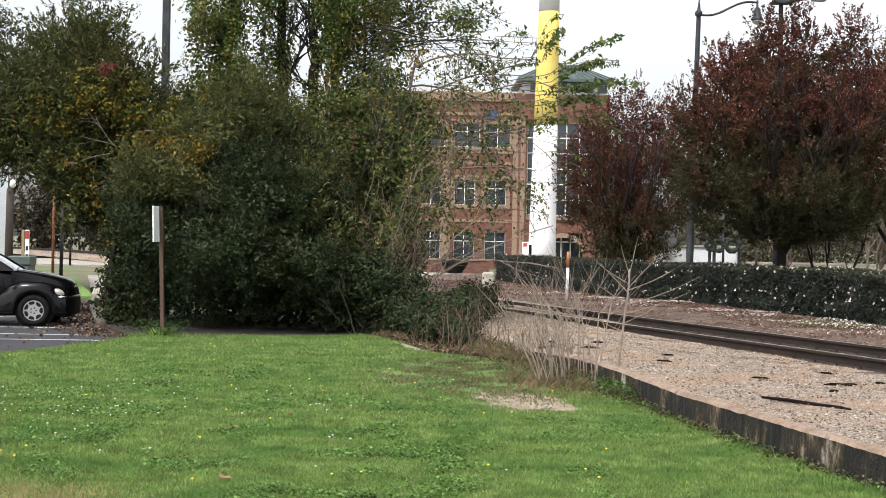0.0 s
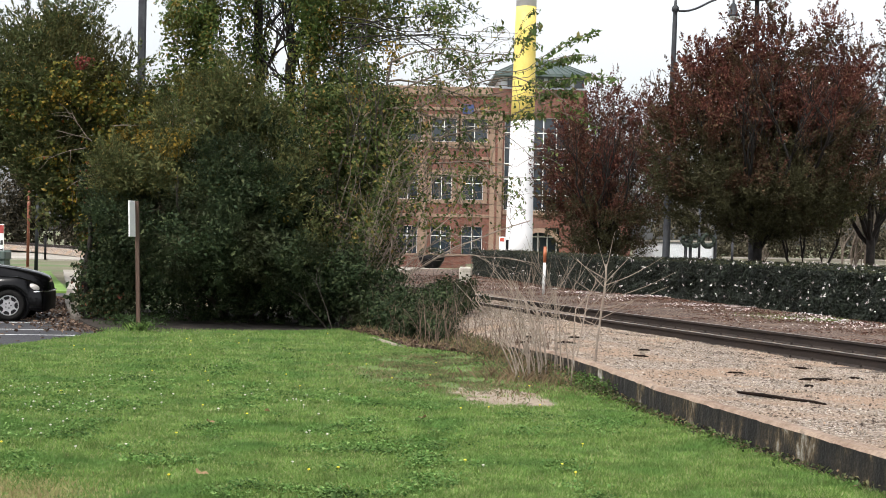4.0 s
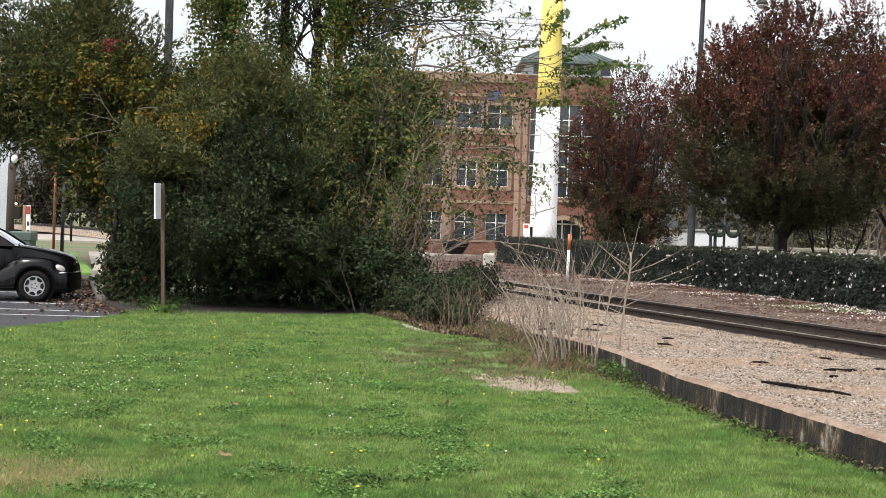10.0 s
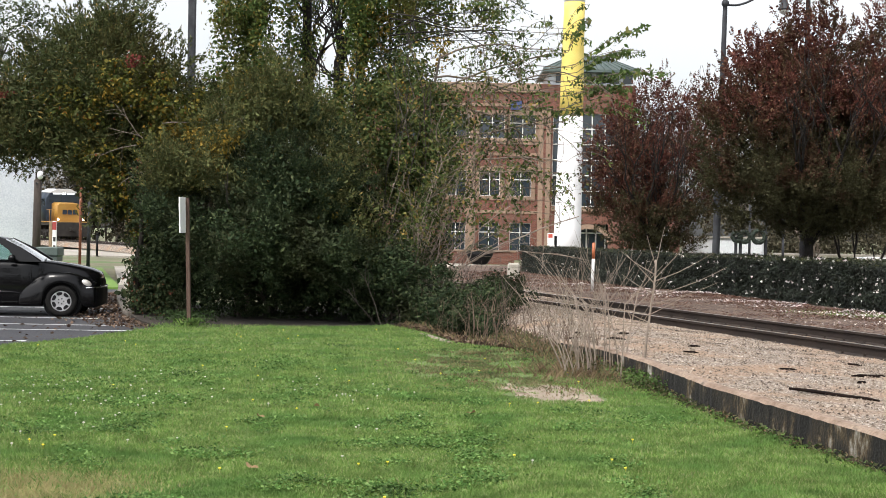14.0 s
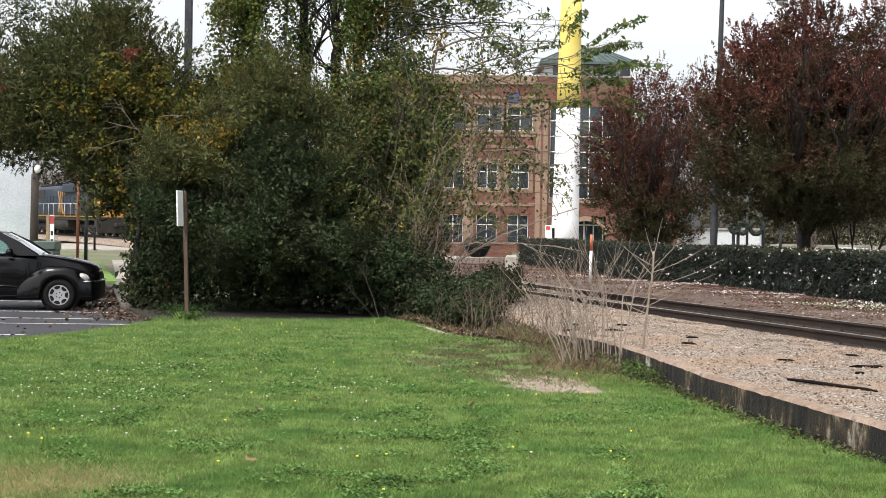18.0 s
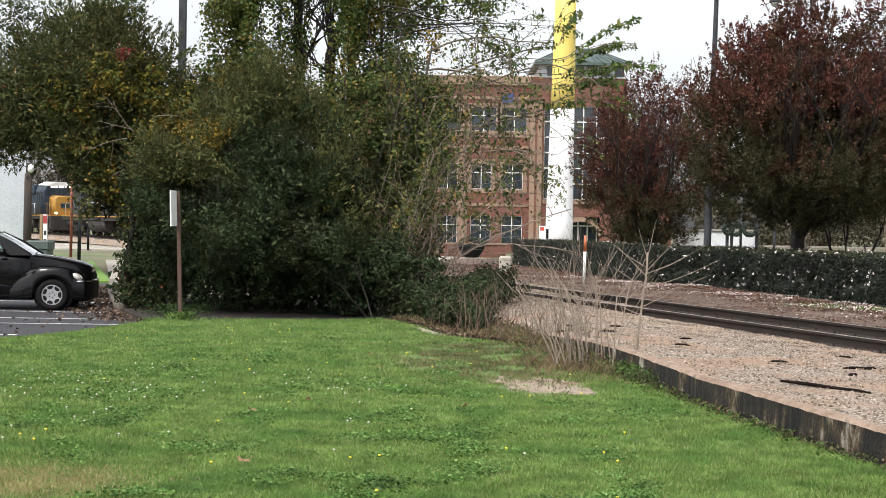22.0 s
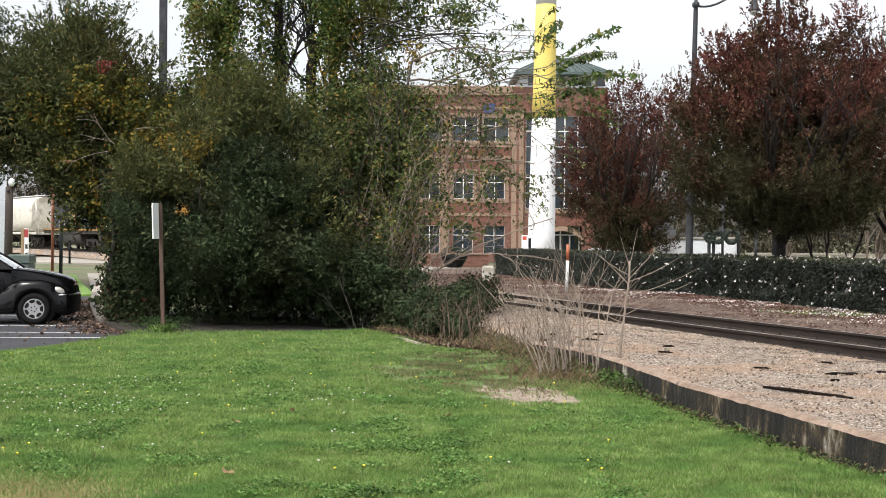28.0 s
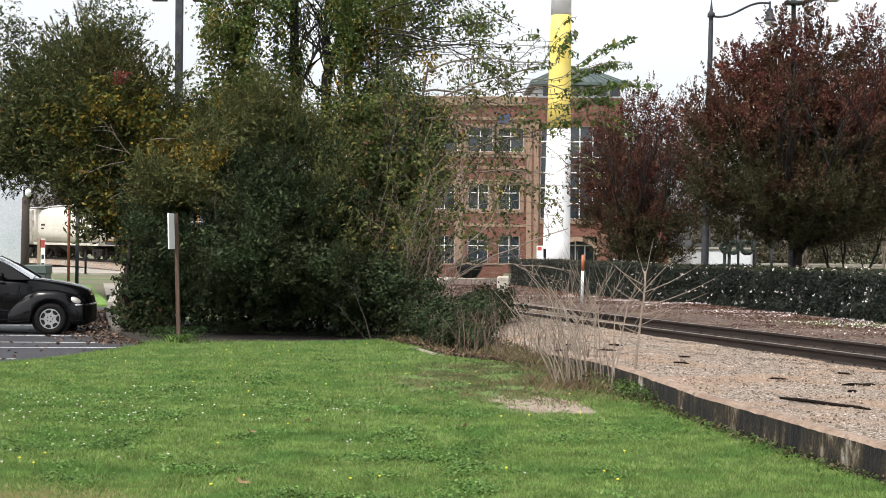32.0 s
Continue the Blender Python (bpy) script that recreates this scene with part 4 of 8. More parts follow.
rng = random.Random(3)
bm = bmesh.new()
for _ in range(9):
    limb(bm, (rng.uniform(-1.2, 1.2), rng.uniform(-0.5, 0.6), 0), (rng.gauss(0, 0.4), rng.gauss(0, 0.3), 1), 1.9, 0.05, 2, rng, 0.5)
part("stem", bm, M_BARK, bush)

# oak that reaches over the parking lot
at = (-6.3, 30.5, 0)
oak = plant("oak_tree", at, "dull olive-green oak with yellowing vines over its crown", "tree")
OAK = [(-7.6, 30.2, 5.0, 1.9, 1.8, 1.3), (-9.2, 30.4, 4.45, 1.6, 1.6, 1.0), (-10.6, 30.8, 4.25, 1.5, 1.5, 0.9), (-6.4, 29.9, 4.5, 1.6, 1.6, 1.3), (-5.4, 29.8, 3.7, 1.3, 1.3, 1.2), (-8.6, 30.0, 3.7, 1.2, 1.2, 0.7),
       (-7.4, 29.8, 3.5, 1.0, 1.1, 0.8), (-6.2, 29.6, 2.6, 0.9, 1.0, 1.1), (-12.2, 31.0, 4.3, 1.5, 1.5, 1.2), (-10.4, 30.2, 3.6, 0.9, 0.9, 0.5), (-7.7, 31, 6.2, 1.1, 1.2, 0.9), (-5.9, 30.2, 1.4, 0.8, 0.8, 1.4), (-6.9, 29.6, 2.6, 0.5, 0.6, 0.8), (-7.5, 29.7, 2.9, 0.5, 0.6, 0.6), (-7.9, 29.7, 3.2, 0.5, 0.5, 0.45), (-7.1, 29.6, 2.5, 0.45, 0.5, 0.5), (-7.0, 29.3, 2.1, 0.45, 0.4, 0.5), (-7.4, 29.2, 3.2, 0.5, 0.4, 0.6), (-6.95, 29.1, 2.7, 0.45, 0.4, 0.6), (-7.0, 29.2, 3.6, 0.7, 0.5, 0.5), (-9.6, 30.2, 3.9, 1.2, 1.0, 0.55), (-11.2, 30.4, 3.95, 1.0, 1.0, 0.5), (-9.4, 30.0, 3.4, 0.9, 0.7, 0.35), (-7.35, 29.0, 2.1, 0.32, 0.3, 0.5), (-7.2, 29.0, 2.6, 0.35, 0.3, 0.4)]
leafage("foliage", OAK, 165000, 0.085, M_OAK, oak, at, 0.34, 0.42, 34, 0.6, 0.45, 0.6, -0.22, 0.13, 0.8, 0.2)
pts, out = cloud([(-6.2, 28.4, 4.6, 0.9, 0.5, 0.6), (-5.6, 28.3, 3.9, 0.8, 0.4, 0.6), (-6.9, 28.6, 4.9, 0.5, 0.4, 0.4), (-5.1, 28.2, 4.2, 0.5, 0.3, 0.5), (-7.6, 28.9, 4.2, 0.8, 0.6, 0.5), (-5.9, 28.5, 3.3, 0.6, 0.5, 0.5), (-6.9, 28.8, 2.9, 0.35, 0.4, 0.6), (-7.3, 28.8, 3.3, 0.5, 0.4, 0.3), (-2.15, 26.1, 2.2, 0.12, 0.2, 0.5), (-6.6, 28.7, 2.4, 0.3, 0.3, 0.5), (-6.3, 28.7, 1.8, 0.25, 0.3, 0.5)], 4200, 0.12, 12, 0.3, 0.5)
leaves("vine", offset(pts, at), 0.085, M_VINE, oak, 0.8, 0.4, 0.6, away=out)
pts, out = cloud([(-4.75, 27.0, 3.3, 0.45, 0.3, 0.4), (-4.3, 26.9, 3.5, 0.3, 0.3, 0.3), (-4.6, 26.9, 2.9, 0.3, 0.3, 0.3), (-6.9, 28.4, 4.5, 0.2, 0.2, 0.2), (-5.5, 28.0, 3.6, 0.3, 0.2, 0.3)], 1500, 0.10, 12, 0.3, 0.5)
leaves("yellow_vine", offset(pts, at), 0.075, leafy("yellowed_vine", [(0.0, (0.10, 0.09, 0.02)), (0.6, (0.22, 0.16, 0.03)), (1.0, (0.34, 0.22, 0.04))], 0.5, 0.35), oak, 0.7, 0.4, 0.6, away=out)
rng = random.Random(11)
bm = bmesh.new()
ends = []
for q, d, L, r in (((0.2, 0, 0), (-0.1, 0, 1), 2.6, 0.16), ((0.1, 0.2, 2.2), (-0.7, 0, 0.6), 2.6, 0.1), ((0.1, 0.1, 2.3), (0.1, -0.2, 1), 2.4, 0.09), ((-0.6, 0, 3.2), (-1, 0, 0.25), 2.8, 0.07)):
    limb(bm, q, d, L, r, 2, rng, 0.5, ends=ends)
part("trunk", bm, surface("oak_bark", (0.012, 0.010, 0.008), (0.03, 0.024, 0.019), 5, 0.95, 0.8, grain=28, local=False), oak)

pts, out = cloud([(-6.45, 28.5, 5.23, 0.16, 0.15, 0.12), (-9.4, 29.0, 4.55, 0.18, 0.15, 0.12)], 220, 0.08, 12, 0.3, 0.5)
leaves("red_vine", offset(pts, at), 0.075, leafy("red_vine_leaf", [(0.0, (0.14, 0.03, 0.03)), (1.0, (0.24, 0.07, 0.05))], 0.5, 0.3), oak, 0.7, 0.4, 0.6, away=out)

rng = random.Random(91)
for k in range(15):
    bm = bmesh.new()
    limb(bm, (rng.uniform(0.0, 1.9), -2.9 + rng.gauss(0, 0.15), rng.uniform(2.9, 3.9)), (rng.choice((-1, 1)) * rng.uniform(0.4, 1), -0.1, rng.uniform(-0.1, 0.5)), rng.uniform(0.5, 1.1), 0.010, 1, rng, 0.8, 8, 5, -0.15, 0.6, None, (2, 3))
    part("bare_twig", bm, M_GREYTWIG, oak)

# ivy-wrapped trunk at the kerb
at = (-6.05, 27.4, 0)
ivy = plant("ivy_trunk", at, "thin trunk wrapped in reddish and green ivy", "tree")
bm = bmesh.new()
tube(bm, [(0, 0, 0), (-0.05, 0, 0.8), (0.05, 0.05, 1.6), (0.0, 0.1, 2.3)], [0.08, 0.07, 0.05, 0.03], 8)
part("trunk", bm, bpy.data.materials["oak_bark"], ivy)
pts, out = cloud([(-6.05, 27.3, 0.5, 0.28, 0.3, 0.6), (-6.1, 27.3, 1.5, 0.22, 0.25, 0.8), (-6.0, 27.4, 2.6, 0.35, 0.35, 0.7), (-5.5, 26.9, 0.35, 0.5, 0.4, 0.4)], 2600, 0.07, 12, 0.5, 0.3)
pts[:, 2] = np.maximum(pts[:, 2], 0.03)
leaves("ivy", offset(pts, at), 0.06, leafy("dark_ivy", [(0.0, (0.018, 0.03, 0.012)), (0.75, (0.035, 0.05, 0.02)), (0.9, (0.06, 0.06, 0.025)), (1.0, (0.14, 0.045, 0.03))], 0.55, 0.2), ivy, 0.8, 0.2, 0.8, away=out)

# pale green tree further back on the same side
at = (-15.0, 47.0, 0)
back = plant("background_tree", at, "tall loose grey-green tree behind the parking lot", "tree")
pts, out = cloud([(-15.0, 47, 8.2, 2.2, 2.0, 1.9), (-12.7, 47, 7.6, 1.8, 1.8, 1.7), (-14.4, 46.6, 6.2, 2.6, 2.0, 1.4), (-17.0, 47, 6.8, 1.8, 1.8, 1.6), (-10.8, 46.6, 9.2, 1.2, 1.2, 1.8), (-11.6, 46.6, 7.2, 1.2, 1.2, 1.4), (-16.5, 46.6, 9.3, 1.4, 1.2, 1.0)], 17000, 0.24, 30, 0.3, 0.5)
leaves("foliage", offset(pts, at), 0.15, leafy("grey_green_leaves", [(0, (0.0375, 0.05365, 0.0225)), (0.7, (0.0675, 0.087, 0.0375)), (1, (0.15, 0.1595, 0.0825))], 0.5, 0.3), back, 0.4, 0.3, away=out)
bm = bmesh.new()
rng = random.Random(4)
tube(bm, [(-2.6, 3.5, 0), (-2.4, 3.4, 3), (-1.5, 2.0, 5.6)], [0.24, 0.2, 0.15], 8)
for d in ((0, 0, 1), (0.5, 0, 1), (-0.4, 0.1, 1)):
    limb(bm, (-1.5, 2.0, 5.3), d, 2.2, 0.1, 3, rng, 0.4)
part("trunk", bm, M_BARK, back)

# tall broad-leaved trees behind the bush
at = (-2.6, 32.5, 0)
M_DARKBARK = surface("dark_bark", (0.009, 0.007, 0.006), (0.022, 0.017, 0.014), 5, 0.95, 0.8, grain=28, local=False)
tall = plant("tall_tree", at, "tall dark-stemmed tree hung with bright green and yellow leaves", "tree")
rng = random.Random(8)
for line, r in (([(-0.6, 0, 0), (-0.62, 0, 3), (-0.58, 0, 5.5), (-0.66, 0, 8), (-0.6, 0, 10)], 0.15), ([(0.62, 0, 0), (0.6, 0, 2.5), (0.55, 0, 4.0), (0.68, 0, 5.0), (0.66, 0, 8), (0.8, 0, 10)], 0.13), ([(0.2, 0.2, 0), (0.2, 0.1, 3), (0.12, 0.1, 5.8), (0.45, 0.1, 6.7), (0.75, 0.1, 8), (0.9, 0.1, 10)], 0.15),
                ([(0.2, -0.1, 0), (0.28, 0, 3), (0.2, 0, 5.4), (0.1, 0, 6.6), (0.2, 0, 8), (0.15, 0, 10)], 0.08), ([(1.3, 0.2, 0), (1.25, 0.2, 3), (1.35, 0.2, 6), (1.2, 0.2, 10)], 0.05), ([(-1.9, 0.4, 0), (-1.95, 0.3, 4), (-1.85, 0.3, 7), (-2.0, 0.3, 10)], 0.06)):
    fine = []
    for a, b in zip(line, line[1:]):
        for k in range(4):
            q = Vector(a).lerp(Vector(b), k / 4)
            fine.append(q + Vector((rng.gauss(0, 0.02), rng.gauss(0, 0.02), 0)))
    bm = tube(bmesh.new(), fine, [r * (1 - 0.45 * k / len(fine)) for k in range(len(fine))], 8)
    for _ in range(7):
        limb(bm, rng.choice(fine[8:]), (rng.gauss(0, 0.5), rng.gauss(0, 0.4), 0.8), rng.uniform(0.9, 1.6), r * 0.28, 2, rng, 0.5, 6, 5, 0.1, 0.6)
    part("trunk", bm, M_DARKBARK, tall)
curtain = []
for _ in range(60):
    x = rng.uniform(-2.85, 2.3)
    z = rng.uniform(4.6, 9.6)
    if rng.random() < 0.55 and abs(x + 0.1) < 0.5:
        continue
    curtain.append((x - 2.6, 32.2 + rng.gauss(0, 0.5), z, rng.uniform(0.22, 0.5), 0.4, rng.uniform(0.5, 1.0)))
curtain += [(-5.0, 32.0, 7.8, 0.45, 0.4, 1.2), (-4.7, 32.1, 6.0, 0.5, 0.5, 1.0), (-4.1, 32.0, 8.4, 0.5, 0.5, 0.9), (-4.4, 31.9, 5.0, 0.6, 0.5, 0.7), (-0.9, 32.0, 7.6, 0.5, 0.5, 0.8), (0.3, 31.8, 7.7, 0.7, 0.5, 0.5), (0.9, 31.6, 6.9, 0.6, 0.5, 0.4), (-3.9, 31.8, 4.4, 0.6, 0.5, 0.6), (-5.2, 32.0, 6.5, 0.28, 0.4, 1.9), (-4.4, 32.0, 6.9, 0.3, 0.4, 1.6), (-4.0, 32.2, 5.4, 0.5, 0.5, 0.8), (-3.6, 32.0, 7.2, 0.45, 0.5, 1.2), (-1.5, 32.0, 5.8, 0.5, 0.5, 1.3), (-1.0, 31.8, 4.8, 0.6, 0.6, 1.2), (-0.6, 31.9, 6.6, 0.6, 0.6, 0.9), (0.0, 31.9, 6.9, 0.6, 0.6, 0.6), (-2.6, 32, 4.7, 1.0, 0.6, 0.8), (-3.0, 32.4, 9.6, 2.2, 1.5, 1.0), (-0.4, 32.2, 9.0, 1.4, 1.2, 0.9), (-0.4, 31.2, 2.9, 0.9, 0.9, 1.2), (-4.4, 32.2, 4.6, 0.8, 0.6, 0.8)]
pts, out = cloud(curtain, 60000, 0.15, 18, 0.2, 0.6, 1.2)
leaves("foliage", offset(pts, at), 0.095, M_TALL, tall, 0.65, 0.2, 0.9, away=out)
pts, out = cloud([(-1.5, 31.5, 6.5, 0.35, 0.3, 0.6), (-4.7, 31.5, 5.0, 0.5, 0.3, 0.35), (-0.9, 31.3, 4.9, 0.3, 0.3, 0.45), (-3.4, 31.4, 5.2, 0.3, 0.3, 0.3), (-1.9, 31.4, 5.4, 0.25, 0.3, 0.5), (0.0, 31.3, 5.9, 0.3, 0.3, 0.4), (-4.9, 31.5, 6.9, 0.3, 0.3, 0.4)], 1500, 0.10, 12, 0.3, 0.5)
leaves("yellow_leaves", offset(pts, at), 0.085, bpy.data.materials["yellowed_vine"], tall, 0.7, 0.4, 0.8, away=out)
for _ in range(34):
    x = rng.uniform(-2.6, 1.9)
    z = rng.uniform(5.5, 9.5)
    h = rng.uniform(0.8, 2.4)
    vine = [(x + rng.gauss(0, 0.05), rng.gauss(-0.4, 0.2) + 0.02 * k, z - h * k / 6) for k in range(7)]
    part("hanging_vine", tube(bmesh.new(), vine, 0.011, 5), M_DARKBARK, tall)

# tangle of vines and saplings between the tree and the track
at = (-0.6, 28.6, 0)
tangle = plant("vine_tangle", at, "tangle of vines and thin saplings with olive leaves", "shrub")
pts, out = cloud([(-0.9, 28.5, 2.4, 0.8, 0.8, 1.5), (-0.3, 28.5, 3.2, 0.7, 0.7, 1.2), (-0.7, 28.6, 4.6, 0.8, 0.7, 0.9), (-1.5, 28.6, 4.2, 0.8, 0.7, 1.0), (-1.4, 28.3, 3.2, 0.6, 0.6, 1.0), (0.2, 28.6, 4.3, 0.5, 0.6, 0.6), (-0.2, 28.4, 1.6, 0.5, 0.6, 0.8)], 15000, 0.17, 40, 0.3, 0.6)
leaves("foliage", offset(pts, at), 0.085, M_TANGLE, tangle, 0.6, 0.2, 0.8, away=out)
rng = random.Random(77)
for _ in range(16):
    bm = bmesh.new()
    limb(bm, (rng.uniform(-0.9, 0.7), rng.uniform(-0.3, 0.4), 0), (rng.gauss(0.05, 0.12), rng.gauss(0, 0.1), 1), rng.uniform(3.2, 5.0), 0.017, 2, rng, 0.5, 9, 5, 0.02, 0.35, None, (3, 5))
    part("stem", bm, M_BARK, tangle)
pts, out = cloud([(-0.75, 28.0, 2.9, 0.16, 0.2, 1.1), (-0.35, 28.0, 3.9, 0.2, 0.2, 0.9), (-1.1, 28.0, 3.4, 0.15, 0.2, 0.9), (-0.2, 28.0, 2.4, 0.2, 0.2, 0.8), (-0.75, 28.0, 1.8, 0.2, 0.2, 0.7), (0.1, 28.0, 3.6, 0.2, 0.2, 0.7)], 2600, 0.09, 8, 0.2, 0.5)
leaves("ivy", offset(pts, at), 0.09, M_BROAD, tangle, 0.75, 0.3, 0.8, away=out)

# half-bare arching shrub at the bush's side
at = (-0.7, 26.8, 0)
arch = plant("arching_shrub", at, "half-bare shrub with long arching grey twigs and few leaves", "shrub")
bm = bmesh.new()
rng = random.Random(21)
ends = []
for k in range(13):
    bm = bmesh.new()
    limb(bm, (rng.uniform(-0.9, 0.3), rng.uniform(-0.3, 0.6), 0), (rng.uniform(-0.25, 0.45), rng.gauss(0, 0.2), 1), rng.uniform(1.8, 3.4), 0.013, 2, rng, 0.7, 7, 5, 0.0, 0.5, ends, (2, 4))
    part("stem", bm, M_GREYTWIG, arch)
for k in range(15):
    bm = bmesh.new()
    limb(bm, (rng.uniform(-0.3, 0.5), rng.uniform(-0.3, 0.6), 0), (rng.uniform(0.25, 0.8), rng.gauss(0, 0.12), 1), rng.uniform(2.6, 4.2), rng.uniform(0.010, 0.02), 2, rng, 0.5, 10, 6, -0.05, 0.45, ends, (3, 5))
    part("stem", bm, M_TWIG if k % 2 else M_GREYTWIG, arch)
E_pts = np.array([e for e in ends if e[2] > 1.75 or e[0] < 0.4])
E_pts = E_pts[RNG.integers(0, len(E_pts), 4200)] + RNG.normal(size=(4200, 3)) * 0.09
leaves("foliage", E_pts, 0.085, M_TANGLE, arch, 0.6, 0.2, 0.6)

# broad-leaved branches that reach out in front of the column
M_SPRAY = leafy("spray_leaf_green", [(0.0, (0.06, 0.10, 0.03)), (0.6, (0.11, 0.16, 0.05)), (0.9, (0.17, 0.2, 0.07)), (1.0, (0.26, 0.21, 0.08))], 0.5, 0.5)
at = (-0.4, 28.5, 0)
reach = plant("reaching_tree", at, "slender tree with long thin branches and broad green leaves", "tree")
bm = bmesh.new()
rng = random.Random(31)
ends = []
tube(bm, [(0, 0, 0), (-0.1, 0, 2.0), (0.1, 0, 4.0), (0.38, 0, 5.5)], [0.07, 0.055, 0.04, 0.02], 8)
part("trunk", bm, M_BARK, reach)
for z0, dx, dz, L in ((3.6, 1, 0.22, 3.3), (3.9, 1, 0.4, 3.2), (4.4, 1, 0.3, 2.8), (5.0, 1, 0.35, 2.6), (3.2, 1, 0.1, 2.7), (5.4, 1, 0.6, 2.0), (4.7, 1, 0.5, 2.6)):
    bm = bmesh.new()
    limb(bm, (0.1 + 0.17 * max(0, z0 - 4), 0, z0), (dx, rng.gauss(0, 0.15), dz), L, 0.024, 2, rng, 0.5, 10, 5, -0.22, 0.5, ends, (4, 6))
    part("branch", bm, M_GREYTWIG, reach)
for z0, dx, dz, L in ((6.2, 1, 0.1, 3.0), (5.9, 1, 0.25, 2.8), (6.4, 1, -0.05, 2.6), (5.6, 1, 0.3, 2.8), (6.0, 1, 0.5, 2.4), (6.6, 1, 0.2, 2.8)):
    bm = bmesh.new()
    limb(bm, (-0.7, rng.gauss(0, 0.3), z0), (dx, rng.gauss(0, 0.15), dz), L, 0.016, 2, rng, 0.7, 12, 5, -0.08, 0.42, ends, (4, 6))
    part("bare_branch", bm, M_DARKBARK, reach)
far_end = np.array([e for e in ends if e[0] > 1.2 and (e[2] > 4.1 or e[0] < 2.2)])
k = RNG.integers(0, len(far_end), 1100)
leaves("foliage", far_end[k] + RNG.normal(size=(1100, 3)) * 0.08, 0.12, M_BROAD, reach, 0.42, 0.2, 1.5)
rng = random.Random(32)
for x0, z0, x1, z1 in ((2.35, 5.55, 3.05, 6.15), (2.5, 5.2, 4.35, 5.25), (2.3, 4.7, 3.9, 4.55), (2.5, 4.35, 4.75, 4.25), (2.3, 4.0, 3.5, 3.85), (2.6, 3.25, 3.55, 3.0), (2.4, 2.65, 3.2, 2.45), (2.5, 2.15, 3.15, 2.05), (1.6, 4.2, 2.6, 3.9), (1.5, 5.0, 2.6, 5.3), (2.55, 6.0, 3.3, 6.45), (2.6, 5.55, 3.5, 5.9), (2.7, 5.2, 4.5, 5.35), (2.6, 4.9, 4.0, 5.1), (2.6, 4.6, 3.9, 4.5), (2.8, 4.3, 4.3, 4.2), (2.7, 4.05, 3.6, 3.95), (1.5, 5.7, 2.5, 5.9), (1.8, 4.7, 2.6, 4.75), (2.6, 3.6, 3.45, 3.45), (2.7, 4.9, 3.7, 4.95), (2.55, 3.0, 3.3, 2.75), (2.6, 2.4, 3.3, 2.25), (2.5, 3.9, 3.6, 3.6), (2.4, 5.9, 3.1, 5.75), (1.7, 3.6, 2.5, 3.3), (1.4, 2.9, 2.2, 2.7), (1.6, 5.4, 2.5, 5.6)):
    x1, z1, bow = x1 - rng.random() * 0.6, z1 + rng.gauss(0.03, 0.16), rng.uniform(0.02, 0.22)
    tip = [Vector((x0 + (x1 - x0) * k / 8 + 0.4, rng.gauss(0, 0.02) - 0.5, z0 + (z1 - z0) * k / 8 + bow * math.sin(math.pi * k / 8))) for k in range(9)]
    sp_ = part("spray", tube(bmesh.new(), [Vector((tip[0].x - 0.9, 0, tip[0].z + 0.1))] + tip, 0.006, 5), M_GREYTWIG, reach)
    n_ = int(46 * (x1 - x0) / 1.2) + 16 if z0 > 4.2 else 9
    k_ = RNG.random(n_) ** 0.7
    q = np.stack([x0 + (x1 - x0) * k_ + 0.4, RNG.normal(size=n_) * 0.12 - 0.5, z0 + (z1 - z0) * k_ + bow * np.sin(np.pi * k_) - 0.06 + RNG.normal(size=n_) * 0.03], 1)
    leaves("spray_leaves", q, RNG.uniform(0.07, 0.13, len(q)), M_SPRAY, sp_, 0.42, 0.4, 1.6)

# bolder leafy sprays at the ends of its longest branches
for x0, z0, x1, z1 in ((2.75, 5.25, 4.25, 6.1), (2.8, 5.1, 3.95, 5.6), (2.75, 4.85, 4.7, 5.12), (2.8, 4.65, 3.9, 4.75), (2.6, 5.5, 3.05, 6.2), (2.6, 4.1, 3.2, 4.35), (1.75, 4.3, 2.6, 4.15)):
    tip = [Vector((x0 + (x1 - x0) * k / 8 + 0.4, rng.gauss(0, 0.02) - 0.55, z0 + (z1 - z0) * k / 8 + 0.12 * math.sin(math.pi * k / 8))) for k in range(9)]
    sp_ = part("spray", tube(bmesh.new(), [Vector((tip[0].x - 0.9, 0, tip[0].z - 0.1))] + tip, 0.008, 5), M_GREYTWIG, reach)
    n_ = int(75 * (x1 - x0))
    k_ = 0.15 + 0.85 * RNG.random(n_)
    q = np.stack([x0 + (x1 - x0) * k_ + 0.4, RNG.normal(size=n_) * 0.14 - 0.55, z0 + (z1 - z0) * k_ + 0.12 * np.sin(np.pi * k_) - 0.05 + RNG.normal(size=n_) * 0.05], 1)
    leaves("spray_leaves", q, RNG.uniform(0.10, 0.17, n_), M_SPRAY, sp_, 0.5, 0.4, 1.2)

